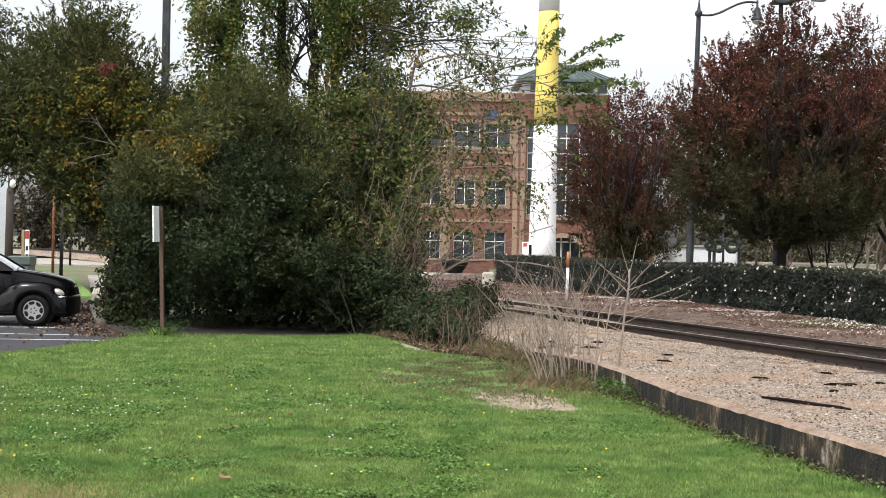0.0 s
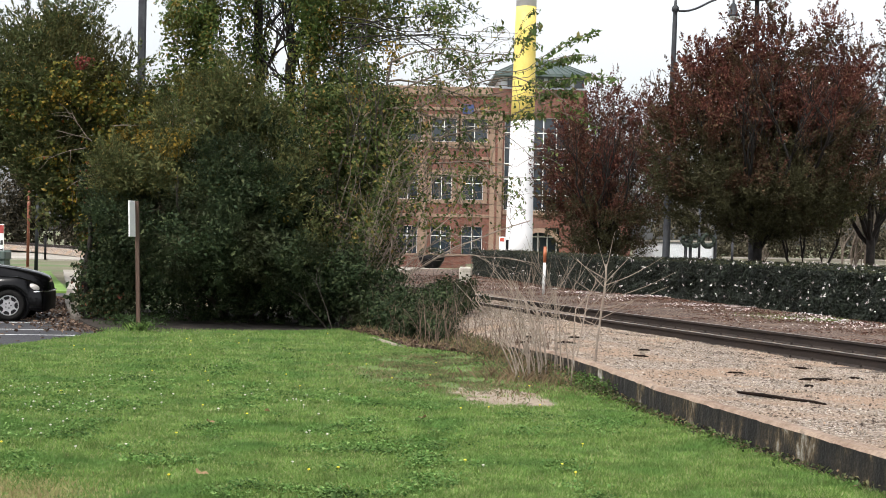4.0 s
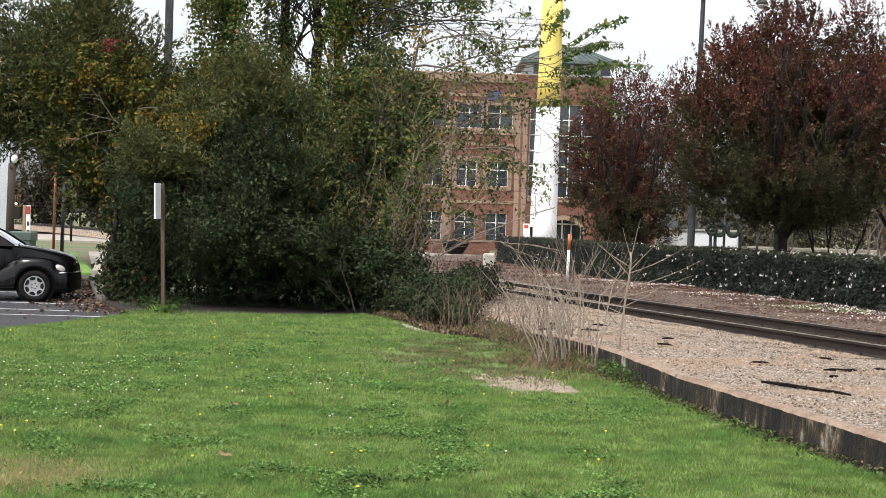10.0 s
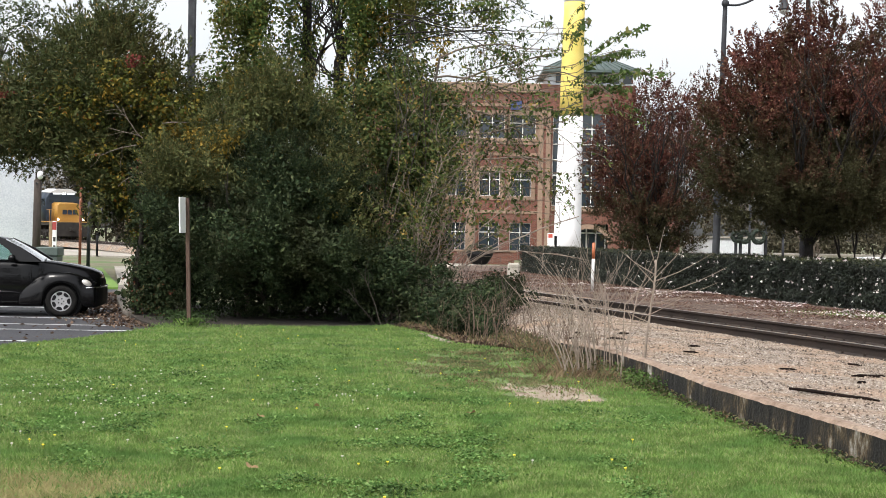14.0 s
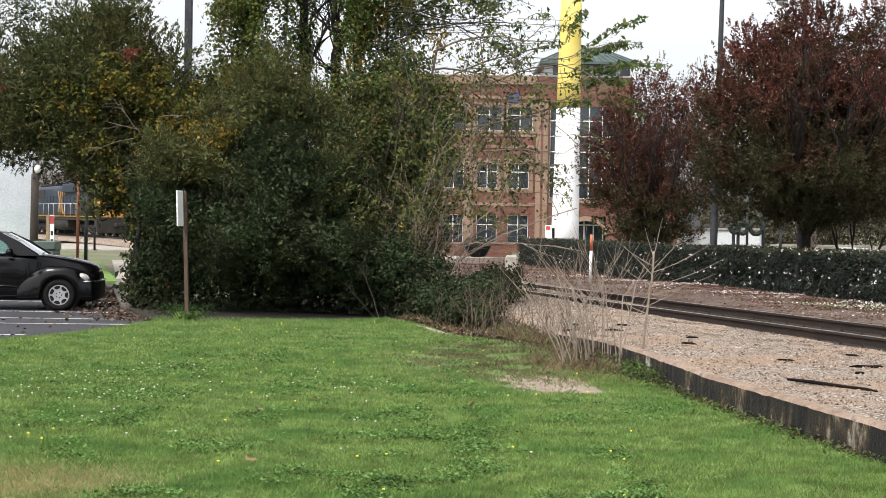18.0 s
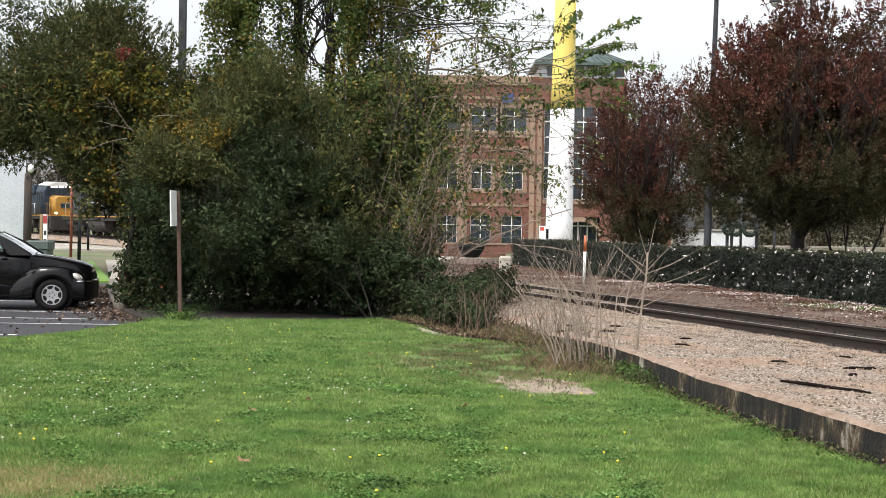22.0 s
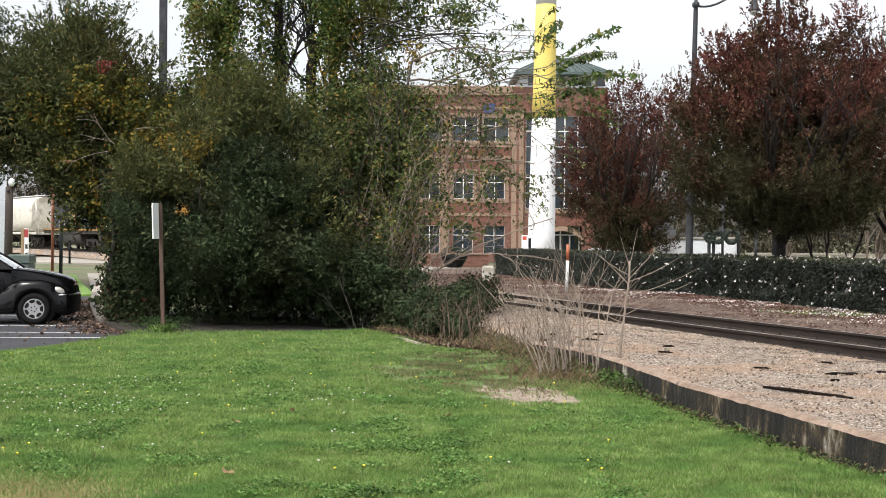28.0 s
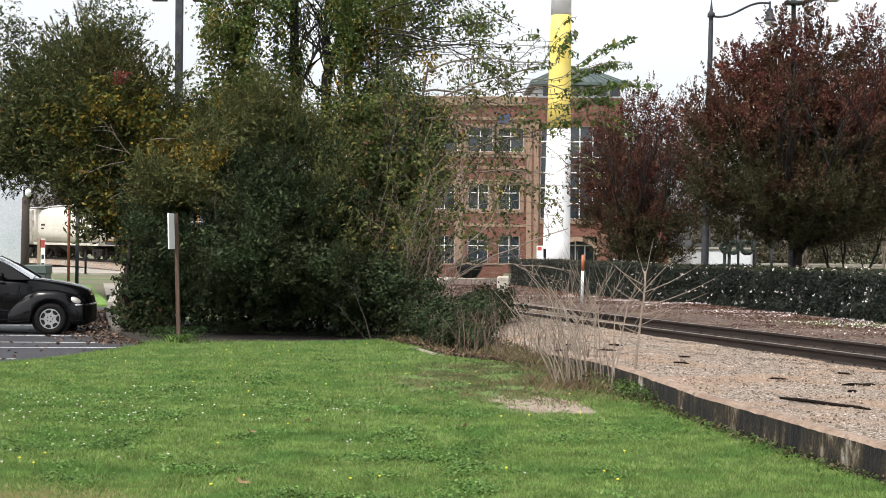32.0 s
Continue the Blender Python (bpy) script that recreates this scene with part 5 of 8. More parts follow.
# low shrubs towards the track
at = (0.1, 25.4, 0)
low = plant("low_shrub", at, "low tangled dark green shrub beside the railway", "shrub")
pts, out = cloud([(-0.4, 25.7, 0.45, 0.55, 0.5, 0.6), (0.3, 25.7, 0.35, 0.5, 0.5, 0.4), (0.9, 26.2, 0.4, 0.6, 0.6, 0.45), (1.3, 28.0, 0.55, 0.6, 0.8, 0.5), (-0.9, 26.2, 0.9, 0.5, 0.5, 0.7), (-1.4, 26.1, 0.6, 0.5, 0.5, 0.7), (0.1, 25.6, 0.95, 0.25, 0.25, 0.4), (-0.1, 24.9, 0.4, 0.45, 0.45, 0.5), (0.35, 24.3, 0.3, 0.45, 0.5, 0.4), (0.75, 24.6, 0.45, 0.5, 0.5, 0.45), (0.4, 23.3, 0.25, 0.45, 0.6, 0.4), (0.75, 22.6, 0.2, 0.4, 0.6, 0.3), (0.15, 23.9, 0.4, 0.35, 0.4, 0.45), (-0.6, 25.6, 1.0, 0.5, 0.4, 0.6)], 30000, 0.10, 22, 0.35, 0.6)
pts[:, 2] = np.maximum(pts[:, 2], 0.05)
leaves("foliage", offset(pts, at), 0.07, M_BUSH, low, 0.5, 0.5, away=out)
bm = bmesh.new()
rng = random.Random(6)
for _ in range(26):
    limb(bm, (rng.uniform(-1.4, 1.2), rng.uniform(-0.2, 1.4), 0), (rng.gauss(0, 0.5), rng.gauss(0, 0.3), 1), 0.9, 0.012, 1, rng, 0.5)
part("stem", bm, M_BARK, low)

# dry shrub at the wall's foot: stout cut stems with long straight twigs fanning from their upper ends
at = (1.97, 16.7, 0)
dry = plant("dry_shrub", at, "dry bare tan shrub of long fanning twigs beside a low wall", "shrub")
rng = random.Random(14)


def switch(bm, q, d, length, r, bend):
    """One long thin twig, bending a little upwards."""
    pts = [Vector(q)]
    d = Vector(d).normalized()
    for _ in range(5):
        d = (d + Vector((rng.gauss(0, 0.05), rng.gauss(0, 0.05), bend))).normalized()
        pts.append(pts[-1] + d * length / 5)
    tube(bm, pts, [r * (1 - 0.13 * k) for k in range(6)], 4, cap=False)
    return pts


for k in range(21):
    f = (k + rng.random()) / 21
    x0, y0 = -0.38 + 0.72 * f, rng.gauss(0, 0.22)
    lean = -0.5 + 0.62 * f + rng.gauss(0, 0.10)
    h = rng.uniform(0.6, 1.2)
    bm = bmesh.new()
    pts = [Vector((x0, y0, -0.02))]
    d = Vector((lean * 0.5, rng.gauss(0, 0.12), 1)).normalized()
    for i in range(6):
        d = (d + Vector((lean * 0.12 + rng.gauss(0, 0.04), rng.gauss(0, 0.04), 0.02))).normalized()
        pts.append(pts[-1] + d * h / 6)
    r = rng.uniform(0.007, 0.012)
    tube(bm, pts, [r * (1 - 0.05 * i) for i in range(7)], 6)
    for _ in range(rng.randint(3, 5)):
        q = rng.choice(pts[3:])
        sd = rng.choice((-1, 1))
        tw = switch(bm, q, (lean * 0.5 + sd * rng.uniform(0.25, 0.95), rng.gauss(0, 0.3), rng.uniform(0.6, 1.2)), rng.uniform(0.45, 1.0), rng.uniform(0.0036, 0.0052), 0.05)
        if rng.random() < 0.45:
            switch(bm, tw[3], (sd * rng.uniform(-0.4, 0.7), rng.gauss(0, 0.3), 0.9), rng.uniform(0.2, 0.45), 0.003, 0.04)
    part("stem", bm, M_TWIG, dry)
for k in range(14):
    bm = bmesh.new()
    switch(bm, (rng.uniform(-0.5, 0.5), rng.gauss(0, 0.26), -0.01), (rng.gauss(0, 0.2), rng.gauss(0, 0.15), 1), rng.uniform(0.25, 0.75), 0.006, 0.0)
    part("stub", bm, M_TWIG, dry)
# a taller cut sapling at its side, with opposite twigs
bm = bmesh.new()
trunk = [Vector((0.53 + 0.14 * k / 8 + rng.gauss(0, 0.005), -0.35, 1.46 * k / 8)) for k in range(9)]
tube(bm, trunk, [0.016 - 0.0006 * k for k in range(9)], 8)
part("sapling", bm, M_TWIG, dry, "taller straight grey-tan sapling")
for q, dx, dz, L in ((1.18, -0.62, 0.62, 0.5), (1.22, 0.62, 0.8, 0.62), (1.02, 1.0, 0.28, 0.95), (0.92, 1.0, 0.22, 0.85), (1.05, -0.9, 0.42, 0.45), (0.8, 0.9, 0.35, 0.5), (0.7, -0.9, 0.3, 0.4), (1.38, -0.3, 0.8, 0.4), (1.42, 0.3, 0.9, 0.45), (1.28, -0.85, 0.5, 0.5), (1.2, 1.0, 0.32, 0.8), (0.55, -0.7, 0.5, 0.3)):
    bm = bmesh.new()
    switch(bm, (0.53 + 0.14 * q / 1.46, -0.35, q), (dx, rng.gauss(0, 0.2), dz), L, 0.0062, 0.045)
    part("twig", bm, M_TWIG, dry)
dx = RNG.normal(size=700) * 0.42
dy = RNG.normal(size=700) * 0.4
blades("dead_grass", dx, dy, 0.0, 0.12, 0.006, M_DRY, 1.3, dry)["kind"] = "stuff"

# withered grass along the wall
at = (0.9, 20.0, 0)
wither = plant("withered_weeds", at, "withered brown weeds along the wall's foot", "weeds")
t = RNG.uniform(17.0, 24.5, 800)
wx = np.interp(t, [q[1] for q in WALL], [q[0] for q in WALL]) - np.abs(RNG.normal(size=len(t))) * 0.28 + 0.05
blades("dry_blades", wx - 0.9, t - 20.0, 0.0, 0.17, 0.007, M_DRY, 1.1, wither)
rng = random.Random(15)
M_STALK = surface("brown_stalk", (0.085, 0.055, 0.04), (0.19, 0.135, 0.10), 9, 0.9, 0.3, local=False)
for k in range(170):
    y0 = 17.6 + 7.4 * rng.random() ** 0.8
    inward = rng.random() * 0.95 * min(1.0, max(0.0, (y0 - 19.3) / 2.0))
    bm = bmesh.new()
    limb(bm, (line_x(WALL, y0) + rng.gauss(0.02, 0.22) - inward - 0.9, y0 - 20, 0), (rng.gauss(0, 0.14), rng.gauss(0, 0.1), 1), rng.uniform(0.3, 0.72), 0.006, 1, rng, 0.4, 5, 4, 0.1, 0.45, None, (1, 3))
    part("stalk", bm, M_STALK, wither)
k = 7000
t = 8.6 + 16.2 * RNG.random(k) ** 0.7
wx = np.interp(t, [q[1] for q in WALL], [q[0] for q in WALL]) - np.abs(RNG.normal(size=k)) * (0.07 + 0.30 * np.clip((t - 14.2) / 3, 0, 1)) + 0.05
cover = tagged(leaves("ground_cover", np.stack([wx, t, RNG.random(k) ** 1.6 * (0.06 + 0.12 * np.clip((t - 14.2) / 3, 0, 1)) + 0.015], 1), 0.042, leafy("grey_green_cover", [(0.0, (0.05, 0.06, 0.03)), (0.5, (0.085, 0.095, 0.045)), (0.8, (0.13, 0.11, 0.06)), (1.0, (0.17, 0.11, 0.07))], 0.8, 0.2), None, 0.5, 1.0), "grey-green and brown ground cover along the wall", "weeds", kind="stuff")
at = (2.6, 14.6, 0)
weed = plant("wall_weeds", at, "small green weeds at the wall's foot", "weeds")
t = np.concatenate([RNG.normal(15.6, 0.5, 420), RNG.uniform(9.5, 18.0, 380)])
wx = np.interp(t, [q[1] for q in WALL], [q[0] for q in WALL]) - np.abs(RNG.normal(size=len(t))) * 0.13
leaves("leaves", np.stack([wx - 2.6, t - 14.6, RNG.random(len(t)) * np.where(t > 14.8, 0.16, 0.05) + 0.02], 1), 0.042, M_WEED, weed, 0.6, 1.0)


# weeds at the sign post and along the bush
at = (-4.385, 24.0, 0)
pw = plant("post_weeds", at, "tuft of long grass and weeds at a post's foot", "weeds")
blades("long_grass", RNG.normal(size=200) * 0.09, RNG.normal(size=200) * 0.1, 0.0, 0.13, 0.010, M_GRASS, 0.8, pw)
leaves("weed_leaves", np.stack([RNG.normal(size=160) * 0.14, RNG.normal(size=160) * 0.12, RNG.random(160) * 0.12 + 0.03], 1), 0.07, M_WEED, pw, 0.6, 0.6)
at = (-4.7, 25.4, 0)
bw = plant("bush_weeds", at, "low green weeds along the bush's foot", "weeds")
k = 900
leaves("weed_leaves", np.stack([RNG.normal(0.0, 0.28, k), RNG.normal(0, 0.2, k), RNG.random(k) ** 1.5 * 0.18 + 0.02], 1), 0.055, M_SHADEWEED, bw, 0.5, 0.6)
blades("long_grass", RNG.uniform(-0.4, 4.0, 1200), RNG.normal(-1.25, 0.12, 1200), 0.0, 0.05, 0.008, M_GRASS, 0.8, bw)


# leaf litter and dry grass on the shrub bed beside the wall
t = RNG.uniform(19.6, 25.0, 5200)
wx = np.interp(t, [q[1] for q in WALL], [q[0] for q in WALL])
lo = np.interp(t, [19.6, 20.6, 21.4, 23.3, 25.2], [1.6, 0.95, 0.32, -0.15, -0.9])
wx = lo + (wx - lo) * RNG.random(len(t))
tagged(leaves("bed_litter", np.stack([wx, t, RNG.random(len(t)) * 0.06], 1), 0.06, M_KERBLITTER, None, 0.6, 2.0), "brown leaf litter on the earth beside the wall", "leaves", kind="stuff")
sel = RNG.random(len(t)) < 0.25
tagged(blades("bed_grass", wx[sel], t[sel], -0.01, 0.13, 0.008, M_DRY, 1.0), "dry brown grass on the earth beside the wall", "grass", kind="stuff")

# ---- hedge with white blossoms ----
# paler copy of the hedge leaves: skylight on the hedge's top put into colour
M_HEDGETOP = leafy("hedge_skylit_leaves", [(0.0, (0.035, 0.042, 0.017)), (0.7, (0.06, 0.065, 0.028)), (1.0, (0.11, 0.10, 0.05))], 0.6, 0.2)
def hedge(name, line, w, z0, z1, n, label, blooms):
    at = (*line[0], 0.12)
    h = plant(name, at, label, "hedge")
    seg = [Vector(q) for q in line]
    lens = [(b - a).length for a, b in zip(seg, seg[1:])]
    tot = sum(lens)

    def spot(count):
        u = RNG.random(count) * tot
        cum = np.cumsum([0] + lens)
        i = np.clip(np.searchsorted(cum, u, side="right") - 1, 0, len(lens) - 1)
        f = (u - cum[i]) / np.array(lens)[i]
        a, b = np.array([tuple(s) for s in seg])[i], np.array([tuple(s) for s in seg])[i + 1]
        c = a + (b - a) * f[:, None]
        d = unit(b - a)
        side = np.stack([d[:, 1], -d[:, 0]], 1)
        face = RNG.random(count) < 0.5
        depth = np.where(face, 0.03 + np.abs(RNG.normal(size=count)) * 0.10, RNG.random(count) * w)
        z = np.where(face, z0 + (z1 - z0) * RNG.random(count), z1 - np.abs(RNG.normal(size=count)) * 0.07)
        bump = np.array([0.16 * noise.noise(Vector((q, zz * 1.5, 2))) + 0.05 * noise.noise(Vector((q * 4, zz * 4, 7))) for q, zz in zip(u, z)])
        p = np.concatenate([c + side * (depth - bump)[:, None], (z + bump * 0.5)[:, None]], 1)
        return p, np.concatenate([-side * np.where(face, 1, 0.1)[:, None], np.where(face, 0.2, 1.0)[:, None]], 1)
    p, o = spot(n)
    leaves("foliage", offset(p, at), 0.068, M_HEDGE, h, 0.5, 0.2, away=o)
    # paler leaves along the top only, coloured as if lit from above
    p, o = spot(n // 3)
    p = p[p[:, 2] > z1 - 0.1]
    leaves("lit_top_leaves", offset(p + np.array([0, 0, 0.035]), at), 0.05, M_HEDGETOP, h, 0.5, 1.5, away=np.tile(np.array([0, 0, 1.0]), (len(p), 1)))
    # solid near-black core, standing in for the shade deep between the leaves
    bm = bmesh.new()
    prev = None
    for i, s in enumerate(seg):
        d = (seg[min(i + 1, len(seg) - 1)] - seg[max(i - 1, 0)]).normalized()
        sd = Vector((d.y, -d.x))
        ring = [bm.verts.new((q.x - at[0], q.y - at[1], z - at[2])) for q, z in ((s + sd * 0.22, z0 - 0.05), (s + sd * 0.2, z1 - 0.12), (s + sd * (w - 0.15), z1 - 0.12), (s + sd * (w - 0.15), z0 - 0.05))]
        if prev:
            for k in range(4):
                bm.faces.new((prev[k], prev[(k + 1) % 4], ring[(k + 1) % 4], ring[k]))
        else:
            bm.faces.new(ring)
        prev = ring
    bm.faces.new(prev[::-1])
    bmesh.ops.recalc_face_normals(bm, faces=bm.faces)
    part("shade_core", bm, surface("hedge_shade_core", (0.008, 0.012, 0.006), (0.02, 0.02, 0.012), 8, 1.0, 0.3), h)
    if blooms:
        p, o = spot(blooms)
        p = p + o * 0.05
        q = np.repeat(p, 6, axis=0) + RNG.normal(size=(blooms * 6, 3)) * 0.018
        leaves("blossoms", offset(q, at), RNG.uniform(0.026, 0.05, len(q)), M_PETAL, h, 0.9, 0.2, away=np.repeat(o, 6, axis=0))
    return h


hedge("camellia_hedge", HEDGE, 4.6, 0.12, 1.19, 92000, "clipped dark green hedge dotted with white blossoms", 380)
hedge("further_hedge", HEDGE_FAR, 2.6, 0.12, 1.22, 26000, "clipped dark green hedge with few white blossoms", 40)

# fallen leaves and petals
n = 46000
t = RNG.uniform(20, 58, n)
hx = np.interp(t, [q[1] for q in HEDGE] + [60.0], [q[0] for q in HEDGE] + [3.5])
u = RNG.random(n) ** 0.6
lx = strip(t) - 0.4 + (hx + 0.3 - strip(t)) * u
sel = patchy(lx, t, 0.7, 12.0) + 0.6 * patchy(lx, t, 2.5, 13.0) + 0.5 * (u - 0.5) > -0.05 + 0.5 * (RNG.random(n) - 0.5)
lx, t, n = lx[sel], t[sel], int(sel.sum())
p = np.stack([lx, t, 0.135 + RNG.random(n) * 0.02], 1)
tagged(leaves("fallen_leaves", p, 0.045, M_LITTER, None, 0.6, 3.0), "brown and red fallen leaves on the verge", "leaves", kind="stuff")
n = 4200
t = RNG.uniform(24, 46, n)
hx = np.interp(t, [q[1] for q in HEDGE] + [60.0], [q[0] for q in HEDGE] + [3.5])
lx = hx - np.abs(RNG.normal(size=n)) * 1.3 + 0.05
sel = (patchy(lx, t, 0.6, 44.0) > 0.05)
p = np.stack([lx, t, 0.145 + RNG.random(n) * 0.015], 1)[sel]
tagged(leaves("fallen_petals", p, 0.042, M_PETAL, None, 0.8, 3.0), "pale fallen petals under the hedge", "petals", kind="stuff")
gx2, gy2 = 9.2 + RNG.normal(size=2600) * 0.55, 29.6 + RNG.normal(size=2600) * 0.8
tagged(blades("verge_turf", gx2, gy2, 0.12, 0.03, 0.012, M_GRASS, 1.2), "thin green turf patch on the verge", "grass", kind="stuff")
# dead leaves blown against the kerb
n = 1500
t = RNG.uniform(24.2, 37.0, n)
kx = np.interp(t, [q[1] for q in KERB], [q[0] for q in KERB])
p = np.stack([kx - np.abs(RNG.normal(size=n)) * 0.55, t, -0.065 + RNG.random(n) * 0.05], 1)
tagged(leaves("kerb_leaves", p, 0.075, M_KERBLITTER, None, 0.7, 2.0), "brown dead leaves blown against the kerb", "leaves", kind="stuff")
n = 260
p = np.stack([RNG.uniform(-14, -5, n), RNG.uniform(21, 27, n), np.full(n, -0.066)], 1)
p = p[~inside(lawn_line, p[:, 0], p[:, 1])]
tagged(leaves("scattered_leaves", p, 0.085, M_KERBLITTER, None, 0.7, 4.0), "single dead leaves on the asphalt", "leaves", kind="stuff")


# ---- red autumn trees ----
def red_tree(name, at, s, seed, n, label, narrow=1.0, skirt=None, gap=-0.4, heart=0.2, turn=(1.4, 4.9), tone=1.0):
    t = plant(name, at, label, "tree", "red autumn trees")
    rng = random.Random(seed)
    bm = bmesh.new()
    tube(bm, [(0, 0, -0.1), (0, 0, 0.12 * s), (0.01, 0, 0.9 * s), (0.02, 0, 1.7 * s)], [0.22 * s, 0.165 * s, 0.135 * s, 0.13 * s], 12)
    for k in range(9):
        a = k * 2 * math.pi / 9 + rng.uniform(-0.3, 0.3)
        up = rng.uniform(0.9, 2.2)
        limb(bm, (0.02, 0, (1.3 + 0.05 * k) * s), (math.cos(a) * narrow, math.sin(a) * narrow, up), 2.7 * s, 0.075 * s, 3, rng, 0.33, 6, 6, 0.3, 0.66, None, (3, 4))
    part("trunk", bm, M_DARKBARK, t)
    crown = [(0, 0, 3.3, 2.6, 2.4, 1.1), (-1.7, 0, 3.3, 1.2, 1.5, 0.8), (1.6, 0, 3.1, 1.5, 1.5, 0.8), (0.3, -0.8, 2.9, 1.3, 1.2, 0.5), (0, 0, 3.4, 1.4, 1.3, 1.0), (0, 0, 5.1, 2.6, 2.4, 1.8), (0, 0, 5.2, 1.3, 1.2, 1.4), (-1.2, 0.2, 5.6, 1.3, 1.4, 1.5),
             (1.3, 0, 5.5, 1.5, 1.4, 1.4), (0.2, 0, 7.0, 1.3, 1.2, 1.0), (-0.9, 0, 6.9, 0.7, 0.7, 0.9), (1.3, 0, 6.9, 0.8, 0.6, 0.9), (-2.1, 0, 4.4, 1.0, 1.3, 1.3), (2.2, 0, 4.4, 1.2, 1.3, 1.4), (2.0, 0, 5.7, 1.0, 1.0, 1.0),
             (0.35, 0, 8.0, 0.4, 0.5, 0.8), (-0.55, 0.1, 7.7, 0.4, 0.4, 0.8), (1.75, 0, 7.5, 0.5, 0.5, 0.9), (2.6, 0.1, 6.6, 0.5, 0.5, 0.8), (-1.7, 0, 6.6, 0.45, 0.5, 0.8), (-2.6, 0, 5.4, 0.4, 0.5, 0.6)]
    if skirt is not None:
        crown += [(-0.8, 0, 2.4 - skirt, 1.5, 1.4, 0.8), (0.9, 0, 2.4 - skirt, 1.5, 1.4, 0.8), (0, 0, 2.2 - skirt, 1.4, 1.4, 0.7)]
    crown = [(x * s * narrow, y * s * narrow, z * s, a * s * narrow, b * s * narrow, c * s) for x, y, z, a, b, c in crown]
    leafage("foliage", crown, n, 0.074, turning(name + "_leaves", at[2] + turn[0] * s, at[2] + turn[1] * s, tone), t, (0, 0, 0), 0.55, 0.5 * s, 36, 0.66, 0.35, 1.0, gap, 0.16, 0.8, heart, 0.9)
    return t


red_tree("red_pear_tree", (11.2, 41.0, 0.1), 1.06, 1, 215000, "large round pear tree with dark red autumn leaves, green below", 1.08, 0.0, -0.33, 0.13, (1.7, 5.7), 1.25)
red_tree("small_red_pear_tree", (9.45, 60.0, -0.35), 1.1, 2, 100000, "smaller pear tree with dark red autumn leaves", 0.96, 0.45, -0.5, 0.2, (1.2, 4.6), 1.25)
red_tree("far_red_pear_tree", (16.5, 46.0, 0.1), 1.12, 3, 30000, "pear tree with red autumn leaves beside a larger one", 0.9)


# ---- brick office building ----
m, n, l, p = nodes_of("red_brick")
geo = n.new("ShaderNodeNewGeometry")
mp = n.new("ShaderNodeMapping")
mp.inputs["Rotation"].default_value = (radians(90), 0, 0)
bt = n.new("ShaderNodeTexBrick")
bt.inputs["Scale"].default_value = 1.0
bt.inputs["Brick Width"].default_value, bt.inputs["Row Height"].default_value, bt.inputs["Mortar Size"].default_value = 0.22, 0.075, 0.008
bt.inputs["Color1"].default_value, bt.inputs["Color2"].default_value, bt.inputs["Mortar"].default_value = (0.115, 0.039, 0.027, 1), (0.175, 0.063, 0.042, 1), (0.18, 0.125, 0.10, 1)
l.new(geo.outputs["Position"], mp.inputs["Vector"])
l.new(mp.outputs["Vector"], bt.inputs["Vector"])
nz = n.new("ShaderNodeTexNoise")
nz.inputs["Scale"].default_value = 0.5
l.new(geo.outputs["Position"], nz.inputs["Vector"])
mx = n.new("ShaderNodeMixRGB")
mx.blend_type, mx.inputs["Fac"].default_value = "OVERLAY", 0.35
l.new(bt.outputs["Color"], mx.inputs["Color1"])
l.new(nz.outputs["Fac"], mx.inputs["Color2"])
l.new(mx.outputs["Color"], p.inputs["Base Color"])
p.inputs["Roughness"].default_value = 0.9
M_BRICK = m
M_TAN = surface("tan_cast_stone", (0.23, 0.155, 0.11), (0.31, 0.215, 0.155), 0.6, 0.9, 0.1, grain=8, local=False)
M_GLASS = glass_dark("window_glass", (0.03, 0.04, 0.05))
M_FRAME = plain("white_window_frame", (0.7, 0.7, 0.68), 0.5)
M_DARKFRAME = plain("dark_metal_frame", (0.05, 0.05, 0.055), 0.4, 0.5)
M_ROOF = surface("grey_green_metal_roof", (0.07, 0.10, 0.095), (0.11, 0.14, 0.13), 1.5, 0.5, 0.1, metal=0.3, local=False)

BY = 101.0
office = empty("brick_office_building", pose(0, 0, 0), "three-storey red brick office building with tan stone trim and tower", "building")


def wall_with_holes(x0, x1, z0, z1, holes, y0, y1):
    """A wall slab between y0 and y1 with rectangular openings through it."""
    bm = bmesh.new()
    xs = sorted({x0, x1, *[h[0] for h in holes], *[h[1] for h in holes]})
    zs = sorted({z0, z1, *[h[2] for h in holes], *[h[3] for h in holes]})
    for xa, xb in zip(xs, xs[1:]):
        for za, zb in zip(zs, zs[1:]):
            xm, zm = (xa + xb) / 2, (za + zb) / 2
            if not any(h[0] < xm < h[1] and h[2] < zm < h[3] for h in holes):
                box(bm, xa, xb, y0, y1, za, zb)
    bmesh.ops.remove_doubles(bm, verts=bm.verts, dist=0.001)
    seen = {}
    for f in bm.faces:
        seen.setdefault(tuple(round(c, 3) for c in f.calc_center_median()), []).append(f)
    bmesh.ops.delete(bm, geom=[f for fs in seen.values() if len(fs) > 1 for f in fs], context="FACES")
    return bm


